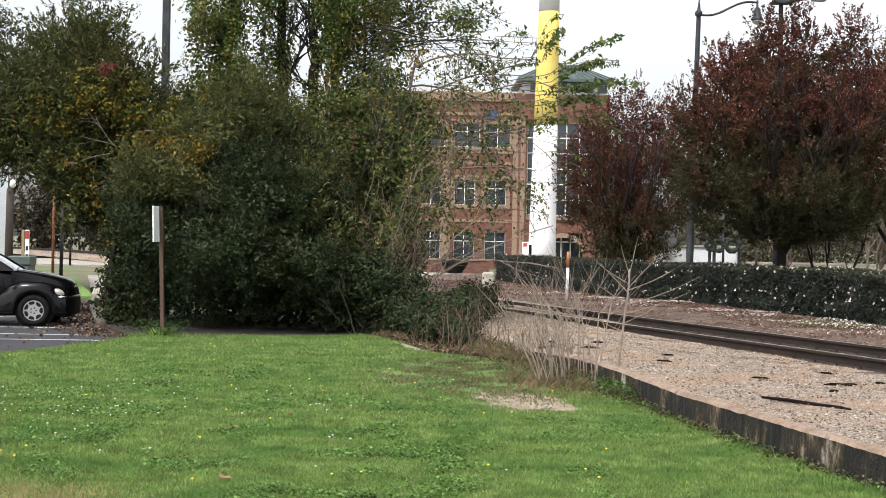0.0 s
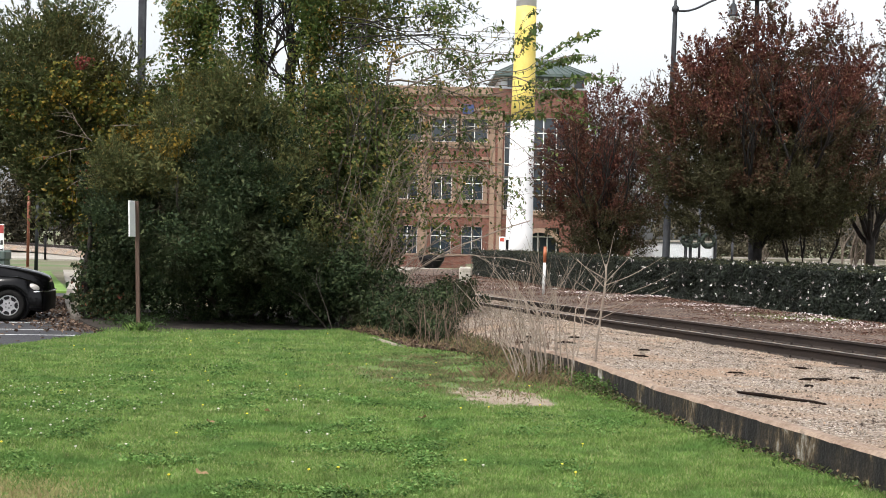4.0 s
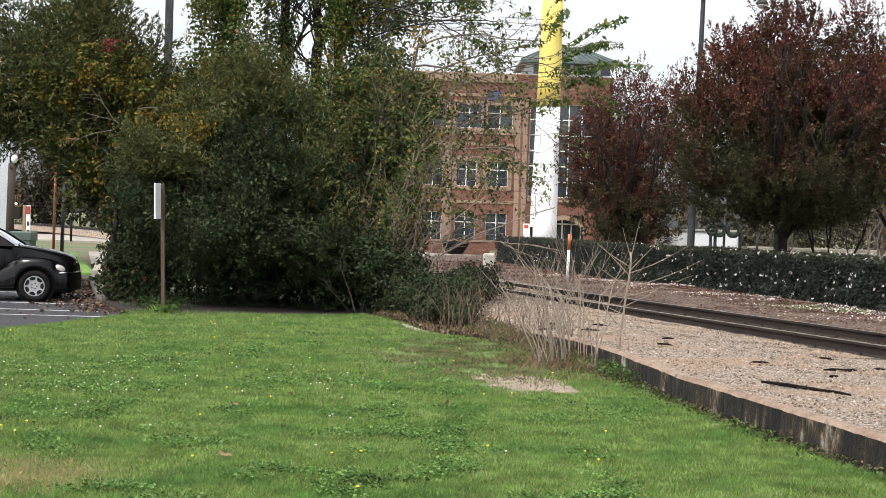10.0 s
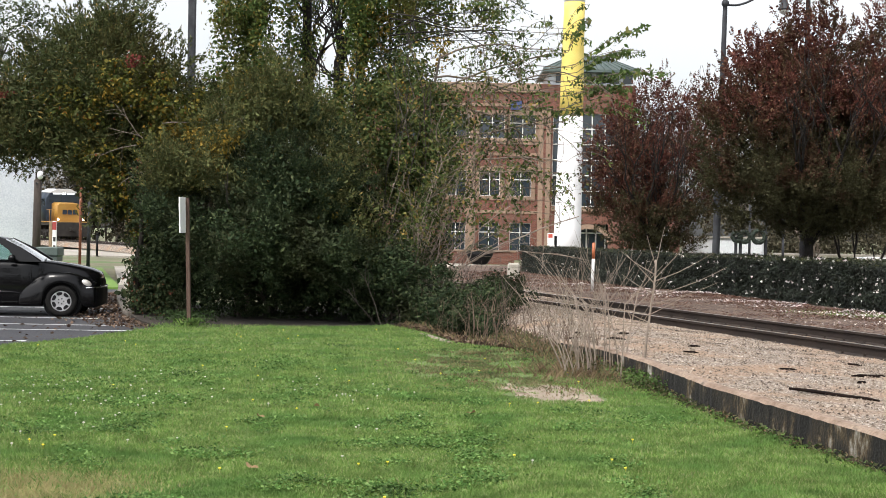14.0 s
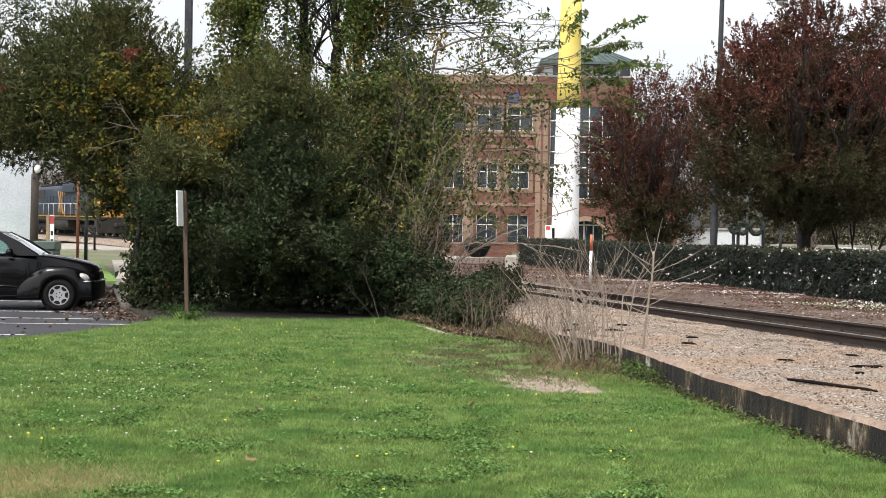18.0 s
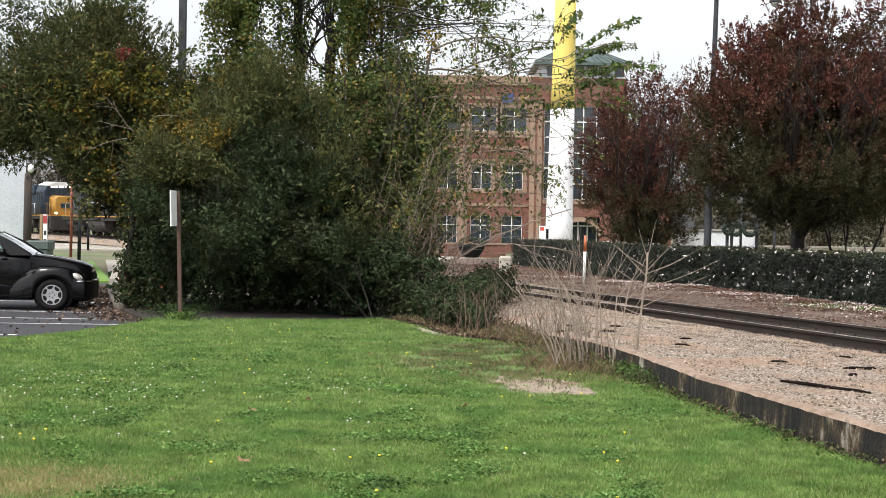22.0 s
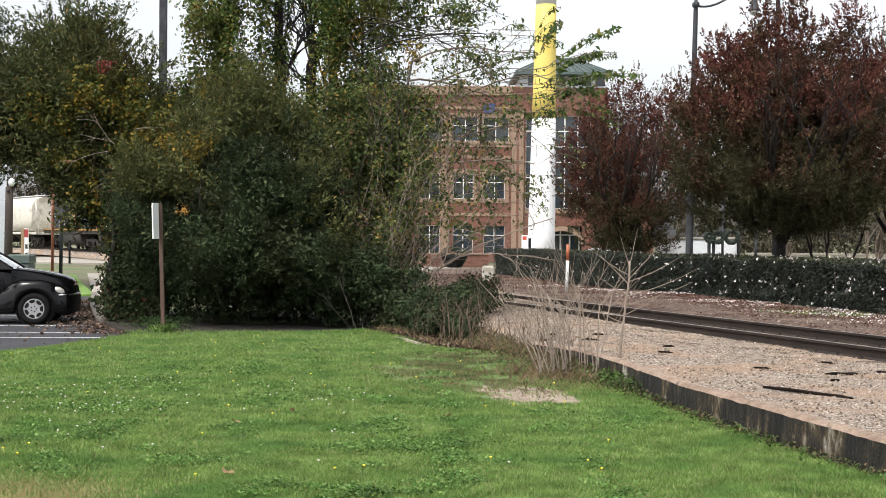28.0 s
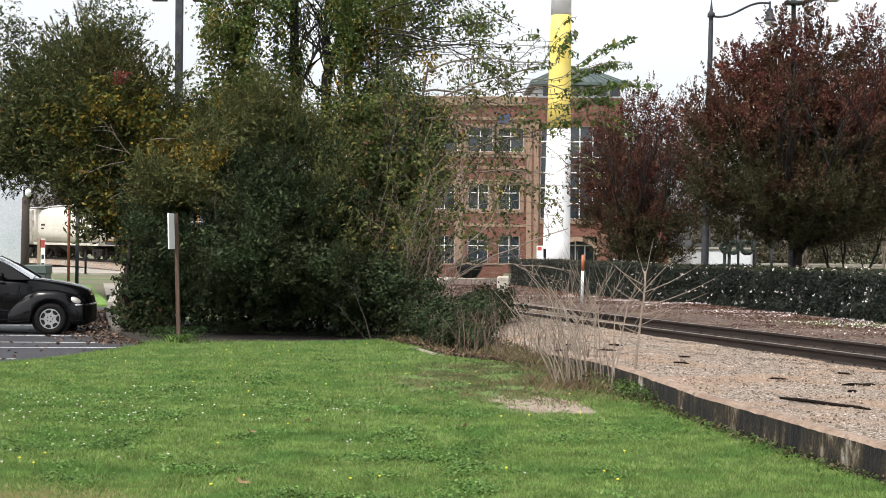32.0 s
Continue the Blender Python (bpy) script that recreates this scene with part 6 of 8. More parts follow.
def window(parent, x0, x1, z0, z1, y, cols, rows, fr=0.06, material=None):
    w = part("window", boxed(x0, x1, y + 0.06, y + 0.09, z0, z1), M_GLASS, parent, "dark reflecting window glass")
    for k in range(cols + 1):
        x = x0 + (x1 - x0) * k / cols
        part("mullion", boxed(x - fr / 2, x + fr / 2, y, y + 0.055, z0, z1), material or M_FRAME, w)
    for k in range(rows + 1):
        z = z0 + (z1 - z0) * (k / rows if rows != 2 else (0, 0.66, 1)[k])
        part("transom", boxed(x0, x1, y + 0.003, y + 0.05, z - fr / 2, z + fr / 2), material or M_FRAME, w)
    return w


W3 = [(-3.6, -1.5), (0.2, 2.2), (2.95, 4.8), (5.2, 7.1)]
W2 = [(-3.4, -1.8), (0.5, 2.0), (3.0, 4.5), (5.3, 6.85)]
holes = [(a, b, 8.9, 10.65) for a, b in W3] + [(a, b, 4.6, 6.45) for a, b in W2] + [(a, b, 0.5, 2.6) for a, b in W2]
part("facade", wall_with_holes(-6.0, 7.35, -0.2, 12.3, holes, BY, BY + 0.4), M_BRICK, office, "red brick facade")
part("tower_wall", wall_with_holes(7.35, 14.4, -0.2, 12.9, [(8.35, 13.2, 3.9, 10.8), (9.6, 12.6, -0.2, 2.6)], BY - 0.5, BY - 0.1), M_BRICK, office, "brick tower wall")
part("east_wall", wall_with_holes(14.4, 18, -0.2, 4.0, [(15.5, 17.2, 0.5, 2.6)], BY, BY + 0.4), M_BRICK, office)
part("east_core", boxed(14.4, 17.95, BY + 1.6, BY + 9, -0.2, 3.9), M_BRICK, office)
part("side_wall", boxed(-6.0, -5.6, BY + 0.4, BY + 20, -0.2, 12.3), M_BRICK, office)
part("core", boxed(-5.6, 14.0, BY + 1.6, BY + 20, -0.2, 12.0), plain("dark_inside", (0.02, 0.02, 0.022), 0.9), office)
part("parapet", boxed(-6.2, 8.0, BY - 0.15, BY + 20, 12.3, 13.0, 0.05), M_TAN, office, "tan stone parapet")
for z in (3.3, 7.6, 11.25):
    part("stone_band", boxed(-6.05, 7.3, BY - 0.06, BY - 0.002, z, z + 0.22), M_TAN, office)
for x0, x1 in ((7.0, 7.95), (2.0 - 0.0, 2.75), (-1.2, -0.3), (-5.9, -5.2)):
    if x0 > 6:
        part("pilaster", boxed(7.3, 8.2, BY - 0.62, BY - 0.504, -0.2, 11.2), M_TAN, office, "tan stone pilaster")
    else:
        part("pilaster", boxed(x0, x1 - 0.1, BY - 0.12, BY - 0.002, -0.2, 7.6), M_TAN, office, "tan stone pilaster")
for a, b in W3:
    window(office, a, b, 8.9, 10.65, BY + 0.1, 2, 2)
    part("sill", boxed(a - 0.15, b + 0.15, BY - 0.09, BY + 0.1, 8.7, 8.88), M_TAN, office)
    part("surround", wall_with_holes(a - 0.28, b + 0.28, 8.45, 10.95, [(a, b, 8.9, 10.65)], BY - 0.045, BY - 0.003), M_TAN, office, "tan stone window surround")
for a, b in W2:
    window(office, a, b, 4.6, 6.45, BY + 0.1, 2, 2)
    window(office, a, b, 0.5, 2.6, BY + 0.1, 2, 2)
    part("surround", wall_with_holes(a - 0.3, b + 0.3, 4.3, 6.8, [(a, b, 4.6, 6.45)], BY - 0.05, BY - 0.003), M_TAN, office, "tan stone window surround")
window(office, 8.35, 13.2, 3.9, 10.8, BY - 0.4, 5, 6, 0.08)
part("tower_sill", boxed(8.3, 14.42, BY - 0.6, BY - 0.504, 3.55, 3.86, 0.02), M_TAN, office, "tan stone sill band")
part("pilaster_groove", boxed(7.66, 7.84, BY - 0.635, BY - 0.622, 0.4, 9.8), M_BRICK, office)
for x in (3.9, 0.9):
    part("keystone", boxed(x - 0.2, x + 0.2, BY - 0.03, BY - 0.003, 7.95, 8.35), M_TAN, office)
part("tower_side", boxed(14.0, 14.4, BY - 0.1, BY + 6, -0.2, 12.9), M_BRICK, office)
window(office, 15.5, 17.2, 0.5, 2.6, BY + 0.1, 2, 2)
# entrance arch
bm = bmesh.new()
arc = [(11.1 + 1.75 * math.cos(a), 1.35 + 1.25 * math.sin(a)) for a in (math.pi * k / 14 for k in range(15))]
arc2 = [(11.1 + 1.4 * math.cos(a), 1.2 + 1.05 * math.sin(a)) for a in (math.pi * k / 14 for k in range(15))]
for i in range(14):
    v = [bm.verts.new((x, y, z)) for (x, z) in (arc[i], arc[i + 1], arc2[i + 1], arc2[i]) for y in (BY - 0.62, BY - 0.51)]
    for f in ((0, 2, 4, 6), (1, 7, 5, 3), (0, 1, 3, 2), (4, 5, 7, 6)):
        bm.faces.new([v[k] for k in f])
bmesh.ops.recalc_face_normals(bm, faces=bm.faces)
part("entrance_arch", bm, M_TAN, office, "tan stone arch over the entrance")
part("entrance_back", boxed(9.5, 12.7, BY + 0.7, BY + 0.8, -0.2, 3.0), M_GLASS, office)
bm = bmesh.new()
for x in (9.7, 10.4, 11.1, 11.8, 12.5):
    box(bm, x - 0.05, x + 0.05, BY + 0.6, BY + 0.69, -0.2, 2.6)
box(bm, 9.6, 12.6, BY + 0.6, BY + 0.69, 1.9, 2.0)
part("entrance_frame", bm, M_FRAME, office)
# tower head and roof
part("tower_head", boxed(8.0, 14.2, BY - 0.3, BY + 5.7, 12.9, 13.9), M_PAINTWHITE, office, "pale tower lantern")
for k in range(6):
    x = 8.5 + k * 1.0
    part("lantern_window", boxed(x, x + 0.7, BY - 0.36, BY - 0.303, 13.05, 13.75), M_GLASS, office)
bm = bmesh.new()
rim = [bm.verts.new(q) for q in ((7.5, BY - 1.1, 14.0), (14.55, BY - 1.1, 14.0), (14.55, BY + 6.4, 14.0), (7.5, BY + 6.4, 14.0))]
top = [bm.verts.new(q) for q in ((9.9, BY + 1.6, 15.35), (12.1, BY + 1.6, 15.35), (12.1, BY + 3.6, 15.35), (9.9, BY + 3.6, 15.35))]
rim2 = [bm.verts.new((v.co.x, v.co.y, 13.8)) for v in rim]
for k in range(4):
    j = (k + 1) % 4
    bm.faces.new((rim[k], rim[j], top[j], top[k]))
    bm.faces.new((rim2[k], rim2[j], rim[j], rim[k]))
bm.faces.new(top)
bm.faces.new(rim2[::-1])
bmesh.ops.recalc_face_normals(bm, faces=bm.faces)
roof = part("tower_roof", bm, M_ROOF, office, "grey-green standing-seam hipped metal roof")
for k in range(15):
    f = k / 14
    a, b = Vector((7.5 + 7.05 * f, BY - 1.1, 14.03)), Vector((9.9 + 2.2 * f, BY + 1.6, 15.38))
    part("roof_seam", tube(bmesh.new(), [a, b], 0.035, 4), M_ROOF, roof)
part("blue_sign", boxed(5.2, 6.05, BY - 0.12, BY - 0.05, 11.0, 11.7, 0.02), plain("sign_blue", (0.045, 0.065, 0.16), 0.4), office, "small blue sign")

# ---- tall white and yellow column ----
m, n, l, p = nodes_of("column_paint")
geo = n.new("ShaderNodeNewGeometry")
sep = n.new("ShaderNodeSeparateXYZ")
l.new(geo.outputs["Position"], sep.inputs["Vector"])
nz = n.new("ShaderNodeTexNoise")
nz.inputs["Scale"].default_value, nz.inputs["Detail"].default_value = 1.5, 6
l.new(geo.outputs["Position"], nz.inputs["Vector"])
r = ramp(n, [(0.25, (0.74, 0.74, 0.76)), (0.75, (0.84, 0.84, 0.85))])
l.new(nz.outputs["Fac"], r.inputs["Fac"])
l.new(r.outputs["Color"], p.inputs["Base Color"])
p.inputs["Roughness"].default_value = 0.6
M_COLWHITE = m
M_COLYELLOW = surface("column_yellow", (0.66, 0.52, 0.11), (0.74, 0.6, 0.17), 1.2, 0.6, 0.05, local=False)
column = empty("striped_column", pose(7.12, 75, 0), "tall tapering white column with a broad yellow band", "column")


def col_r(z):
    return 0.78 - 0.0145 * z


for nm, z0, z1, mt, lb in (("lower_shaft", -0.1, 8.35, M_COLWHITE, "white painted shaft"), ("yellow_band", 8.35, 14.6, M_COLYELLOW, "yellow painted band"), ("upper_shaft", 14.6, 22.0, M_COLWHITE, "white painted shaft")):
    bm = bmesh.new()
    lathe(bm, [(col_r(z0 + (z1 - z0) * k / 4) + (0.0 if nm != "yellow_band" else 0.004), z0 + (z1 - z0) * k / 4) for k in range(5)], 32)
    for v in bm.verts:
        v.co.x += v.co.z * 0.012
    part(nm, bm, mt, column, lb)

# ---- street lamps ----
M_POLE = surface("dark_grey_steel", (0.036, 0.038, 0.043), (0.065, 0.068, 0.075), 3, 0.65, 0.1, metal=0.1, local=False)
M_POLE.node_tree.nodes["Principled BSDF"].inputs["Specular IOR Level"].default_value = 0.12
M_LAMPGLASS = plain("lamp_glass", (0.55, 0.55, 0.5), 0.2)
lamp = empty("street_lamp", pose(9.0, 44.0, 0.1), "dark grey steel street lamp with a curved arm and hanging lantern", "street lamp")
bm = bmesh.new()
lathe(bm, [(0.2, 0), (0.2, 0.3), (0.13, 0.4), (0.115, 3.0), (0.075, 9.0), (0.07, 9.15), (0.12, 9.2), (0.12, 9.3), (0.06, 9.36), (0.015, 9.7), (0.003, 9.78)], 16)
for v in bm.verts:
    v.co.x += v.co.z * 0.018
part("pole", bm, M_POLE, lamp)
part("collar", lathe(bmesh.new(), [(0.13, 0), (0.14, 0.03), (0.14, 0.14), (0.13, 0.18)], 16, Matrix.Translation((0.05, 0, 2.85))), M_POLE, lamp)
bm = bmesh.new()
tube(bm, [(0.16 + 1.95 * k / 12, 0, 9.22 + 0.42 * (0.5 - 0.5 * math.cos(math.pi * k / 12)) - 0.06 * math.sin(math.pi * k / 6)) for k in range(13)], 0.035, 8)
part("arm", bm, M_POLE, lamp)
lan = part("lantern", lathe(bmesh.new(), [(0.03, 0), (0.04, -0.22), (0.10, -0.28), (0.13, -0.5), (0.2, -0.6), (0.21, -0.64), (0.17, -0.65)], 16, Matrix.Translation((2.08, 0, 9.72))), M_POLE, lamp, "bell-shaped dark lantern")
part("globe", lathe(bmesh.new(), [(0.16, -0.655), (0.15, -0.72), (0.08, -0.78), (0.01, -0.79)], 16, Matrix.Translation((2.08, 0, 9.72))), M_LAMPGLASS, lan)

rl = empty("road_light", pose(12.8, 47.5, 0.1), "tall road light with a pale arm and flat head", "street lamp")
part("pole", lathe(bmesh.new(), [(0.14, 0), (0.12, 3), (0.08, 10.6), (0.06, 10.7)], 12), M_POLE, rl)
part("arm", tube(bmesh.new(), [(-0.4, -0.3, 10.28), (0.3, -0.3, 10.3), (0.9, -0.3, 10.42), (1.5, -0.3, 10.45)], [0.04, 0.045, 0.04, 0.04], 8), M_POLE, rl)
part("bracket", boxed(-0.35, 0.25, -0.35, 0.05, 10.22, 10.34, 0.02), M_POLE, rl)
part("head", boxed(1.0, 1.5, -0.48, -0.12, 10.32, 10.52, 0.04), plain("pale_lamp_head", (0.5, 0.5, 0.5), 0.4), rl, "flat pale lamp head")

lot = empty("parking_lot_light", pose(-9.2, 50.0, -0.1), "dark square steel light pole with a crossbar on top", "street lamp")
bm = boxed(-0.13, 0.13, -0.13, 0.13, 0, 10.9, 0.02)
part("pole", bm, M_POLE, lot)
part("crossbar", boxed(-0.55, 0.55, -0.08, 0.08, 10.9, 11.0, 0.015), M_POLE, lot)
for s in (-1, 1):
    part("lamp_head", boxed(s * 0.75 - 0.28, s * 0.75 + 0.28, -0.22, 0.22, 10.82, 11.0, 0.03), M_POLE, lot)

# ---- leaning wooden post with a white sign seen edge-on ----
M_POSTWOOD = surface("brown_post_wood", (0.065, 0.037, 0.027), (0.115, 0.072, 0.052), 4, 0.85, 0.4, grain=40, stretch=(1, 1, 0.15))
M_SIGN = surface("white_sign_back", (0.8, 0.8, 0.8), (0.87, 0.87, 0.87), 4, 0.5, 0.05)
post = empty("sign_post", pose(-4.385, 24.0, 0, 0, -1.7, 0), "leaning brown wooden post with a narrow white sign", "sign post")
part("post", boxed(-0.034, 0.034, -0.034, 0.034, -0.05, 2.28, 0.006), M_POSTWOOD, post)
sg = boxed(-0.012, 0.012, -0.19, 0.19, 1.66, 2.285, 0.003)
part("sign", sg, M_SIGN, post, "white metal sign turned almost edge-on").matrix_local = pose(-0.05, -0.2, 0, 0, 0, -5)


# ---- black parked car ----
M_BLACK, _n, _l, _p = nodes_of("black_car_paint")
_p.inputs["Base Color"].default_value = (0.003, 0.003, 0.0035, 1)
_p.inputs["Roughness"].default_value = 0.07
_p.inputs["Specular IOR Level"].default_value = 0.25
M_TYRE = surface("tyre_rubber", (0.007, 0.007, 0.007), (0.013, 0.0125, 0.012), 6, 0.9, 0.2)
M_TYRE.node_tree.nodes["Principled BSDF"].inputs["Specular IOR Level"].default_value = 0.15
M_HUB = surface("silver_wheel_cover", (0.32, 0.32, 0.33), (0.42, 0.42, 0.43), 4, 0.4, 0.05, metal=0.3)
M_TRIM = plain("black_plastic", (0.008, 0.008, 0.009), 0.6)
M_TRIM.node_tree.nodes["Principled BSDF"].inputs["Specular IOR Level"].default_value = 0.15
M_CHROME = plain("chrome", (0.6, 0.6, 0.62), 0.15, 1.0)
M_LIGHT = plain("clear_headlight", (0.42, 0.4, 0.37), 0.12, 0.2, coat=1.0)


def pane_glass(name, tint, mirror=0.22):
    m, n, l, p = nodes_of(name)
    t = n.new("ShaderNodeBsdfTransparent")
    t.inputs["Color"].default_value = (*tint, 1)
    p.inputs["Base Color"].default_value = (0.02, 0.02, 0.02, 1)
    p.inputs["Roughness"].default_value = 0.02
    x = n.new("ShaderNodeMixShader")
    x.inputs["Fac"].default_value = mirror
    l.new(t.outputs["BSDF"], x.inputs[1])
    l.new(p.outputs["BSDF"], x.inputs[2])
    l.new(x.outputs["Shader"], n["Material Output"].inputs["Surface"])
    return m


M_CARGLASS = pane_glass("car_window_glass", (0.62, 0.8, 0.78))
# the pale base colour stands in for bright sky mirrored in the windscreen
M_SCREEN = glass_dark("sky_pale_windscreen", (0.4, 0.44, 0.46))
M_SCREEN.node_tree.nodes["Principled BSDF"].inputs["Specular IOR Level"].default_value = 1.0
M_SCREEN.node_tree.nodes["Principled BSDF"].inputs["Coat Weight"].default_value = 1.0


def loft(bm, sections, close_ends=True):
    """Joins mirrored half sections: each is (x, [(y, z), ...]) from the bottom up."""
    rings = []
    for x, pts in sections:
        right = [bm.verts.new((x, -y, z)) for y, z in pts]
        left = [bm.verts.new((x, y, z)) for y, z in reversed(pts)]
        rings.append(right + left)
    k = len(rings[0])
    for a, b in zip(rings, rings[1:]):
        for i in range(k):
            f = bm.faces.new((a[i], a[(i + 1) % k], b[(i + 1) % k], b[i]))
            f.smooth = True
    if close_ends:
        bm.faces.new(rings[0])
        bm.faces.new(rings[-1][::-1])
    bmesh.ops.recalc_face_normals(bm, faces=bm.faces)
    return bm


def wheel(parent, x, y, z, r, side, w=0.2):
    """Tyre with a seven-spoke cover; side -1 shows its face towards -y."""
    turn = Matrix.Translation((x, y, z)) @ Matrix.Rotation(radians(90 * side), 4, "X")
    prof = [(r * 0.62, -w / 2), (r * 0.9, -w / 2), (r * 0.98, -w * 0.36), (r, -w * 0.2), (r, w * 0.2), (r * 0.98, w * 0.36), (r * 0.9, w / 2), (r * 0.66, w / 2), (r * 0.63, w * 0.3)]
    wh = part("wheel", lathe(bmesh.new(), prof, 36), M_TYRE, parent, "black rubber tyre")
    wh.matrix_local = turn
    rim = part("rim", lathe(bmesh.new(), [(r * 0.64, w * 0.2), (r * 0.65, w * 0.44), (r * 0.6, w * 0.47), (r * 0.52, w * 0.40), (r * 0.2, w * 0.46), (0.01, w * 0.48)], 36), M_HUB, wh, "silver wheel cover")
    for k in range(7):
        a = 2 * math.pi * k / 7
        bm = bmesh.new()
        bmesh.ops.create_circle(bm, cap_ends=True, radius=r * 0.15, segments=10, matrix=Matrix.Translation((r * 0.5 * math.cos(a), r * 0.5 * math.sin(a), w * 0.415 + 0.008)) @ Matrix.Rotation(a, 4, "Z") @ Matrix.Diagonal((0.9, 1.25, 1, 1)))
        part("slot", bm, M_TRIM, rim)
    for k in range(5):
        a = 2 * math.pi * k / 5
        bm = bmesh.new()
        bmesh.ops.create_circle(bm, cap_ends=True, radius=r * 0.045, segments=8, matrix=Matrix.Translation((r * 0.17 * math.cos(a), r * 0.17 * math.sin(a), w * 0.47 + 0.006)))
        part("nut_hole", bm, M_TRIM, rim)
    return wh


# x forward from the front axle; the lower body has swelling front wings and a narrower hood
car = empty("black_car", pose(-7.62, 28.0, -0.08, 0, 0, 6), "black retro-styled hatchback parked on the asphalt", "car")
secs = []
for x, w, zb, zt, hood in ((0.70, 0.34, 0.3, 0.80, 0.20), (0.66, 0.46, 0.26, 0.88, 0.27), (0.52, 0.52, 0.24, 0.945, 0.33), (0.3, 0.56, 0.22, 1.0, 0.38), (0.05, 0.58, 0.22, 1.045, 0.43), (-0.2, 0.60, 0.22, 1.08, 0.48),
                           (-0.42, 0.66, 0.2, 1.105, 0.54), (-0.55, 0.76, 0.2, 1.11, 0.60), (-0.8, 0.785, 0.2, 1.11, 0.66), (-1.8, 0.80, 0.2, 1.12, 0.69), (-2.2, 0.80, 0.2, 1.12, 0.69), (-2.6, 0.81, 0.24, 1.12, 0.69),
                           (-3.1, 0.80, 0.24, 1.10, 0.68), (-3.35, 0.74, 0.28, 1.02, 0.62), (-3.45, 0.62, 0.34, 0.92, 0.5)):
    secs.append((x, [(w * 0.9, zb), (w * 0.985, zb + 0.07), (w, zb + 0.2), (w * 1.0, zt * 0.62), (w * 0.985, zt * 0.75), (w * 0.96, zt * 0.86), (hood + (w - hood) * 0.72, zt - 0.09), (hood + (w - hood) * 0.3, zt - 0.035), (hood, zt - 0.012), (hood * 0.4, zt + 0.012)]))
body = part("body", loft(bmesh.new(), secs), M_BLACK, car, "glossy black car body")


def wing(bm, sd, x0, x1, top, swell, sill):
    """Swelling wing over a wheel at x = 0: from the rim of the arch up to its crest and in to the hood."""
    rows_ = []
    nx, nv = 36, 12
    for i in range(nx + 1):
        x = x0 + (x1 - x0) * i / nx
        f = (x - x0) / (x1 - x0)
        b = math.sin(math.pi * min(1, max(0, f)) ** 0.8) ** 0.55
        lo = 0.315 + math.sqrt(max(0, 0.375 ** 2 - x * x)) if abs(x) < 0.375 else sill
        lo = max(lo, sill)
        hi = top(x)
        col = []
        for k in range(nv + 1):
            v = k / nv
            a = v * math.pi / 2
            z = lo + (hi - lo) * math.sin(a) ** 0.85
            y = 0.57 + (0.20 + swell * b) * math.cos(a) ** 0.55
            col.append(bm.verts.new((x, sd * y, z)))
        rows_.append(col)
    for a, b in zip(rows_, rows_[1:]):
        for k in range(nv):
            bm.faces.new((a[k], b[k], b[k + 1], a[k + 1])).smooth = True
    bmesh.ops.recalc_face_normals(bm, faces=bm.faces)
    return bm


def front_crest(x):
    return 0.90 - 0.30 * max(0, x - 0.1) ** 1.5 / 0.6 - 0.34 * max(0, -x - 0.25) ** 1.4 / 0.45


for sd in (-1, 1):
    o = part("front_wing", wing(bmesh.new(), sd, -0.86, 0.66, front_crest, 0.10, 0.22), M_BLACK, car, "swelling black front wing")
    o.modifiers.new("thickness", "SOLIDIFY").thickness = 0.012
    o = part("rear_wing", wing(bmesh.new(), sd, -0.7, 0.7, lambda x: 0.9 - 0.3 * abs(x) ** 1.6, 0.10, 0.24), M_BLACK, car, "swelling black rear wing")
    o.location.x = -2.616
    o.modifiers.new("thickness", "SOLIDIFY").thickness = 0.012
    part("sill_bead", tube(bmesh.new(), [(-2.0, sd * 0.805, 0.5), (-1.0, sd * 0.80, 0.49), (-0.85, sd * 0.797, 0.47), (-0.72, sd * 0.79, 0.43)], [0.02, 0.02, 0.016, 0.006], 6), M_BLACK, car)
    part("door_gap", tube(bmesh.new(), [(-0.60, sd * 0.785, 1.0), (-0.585, sd * 0.787, 0.8), (-0.58, sd * 0.783, 0.6)], 0.005, 4), M_TRIM, car)
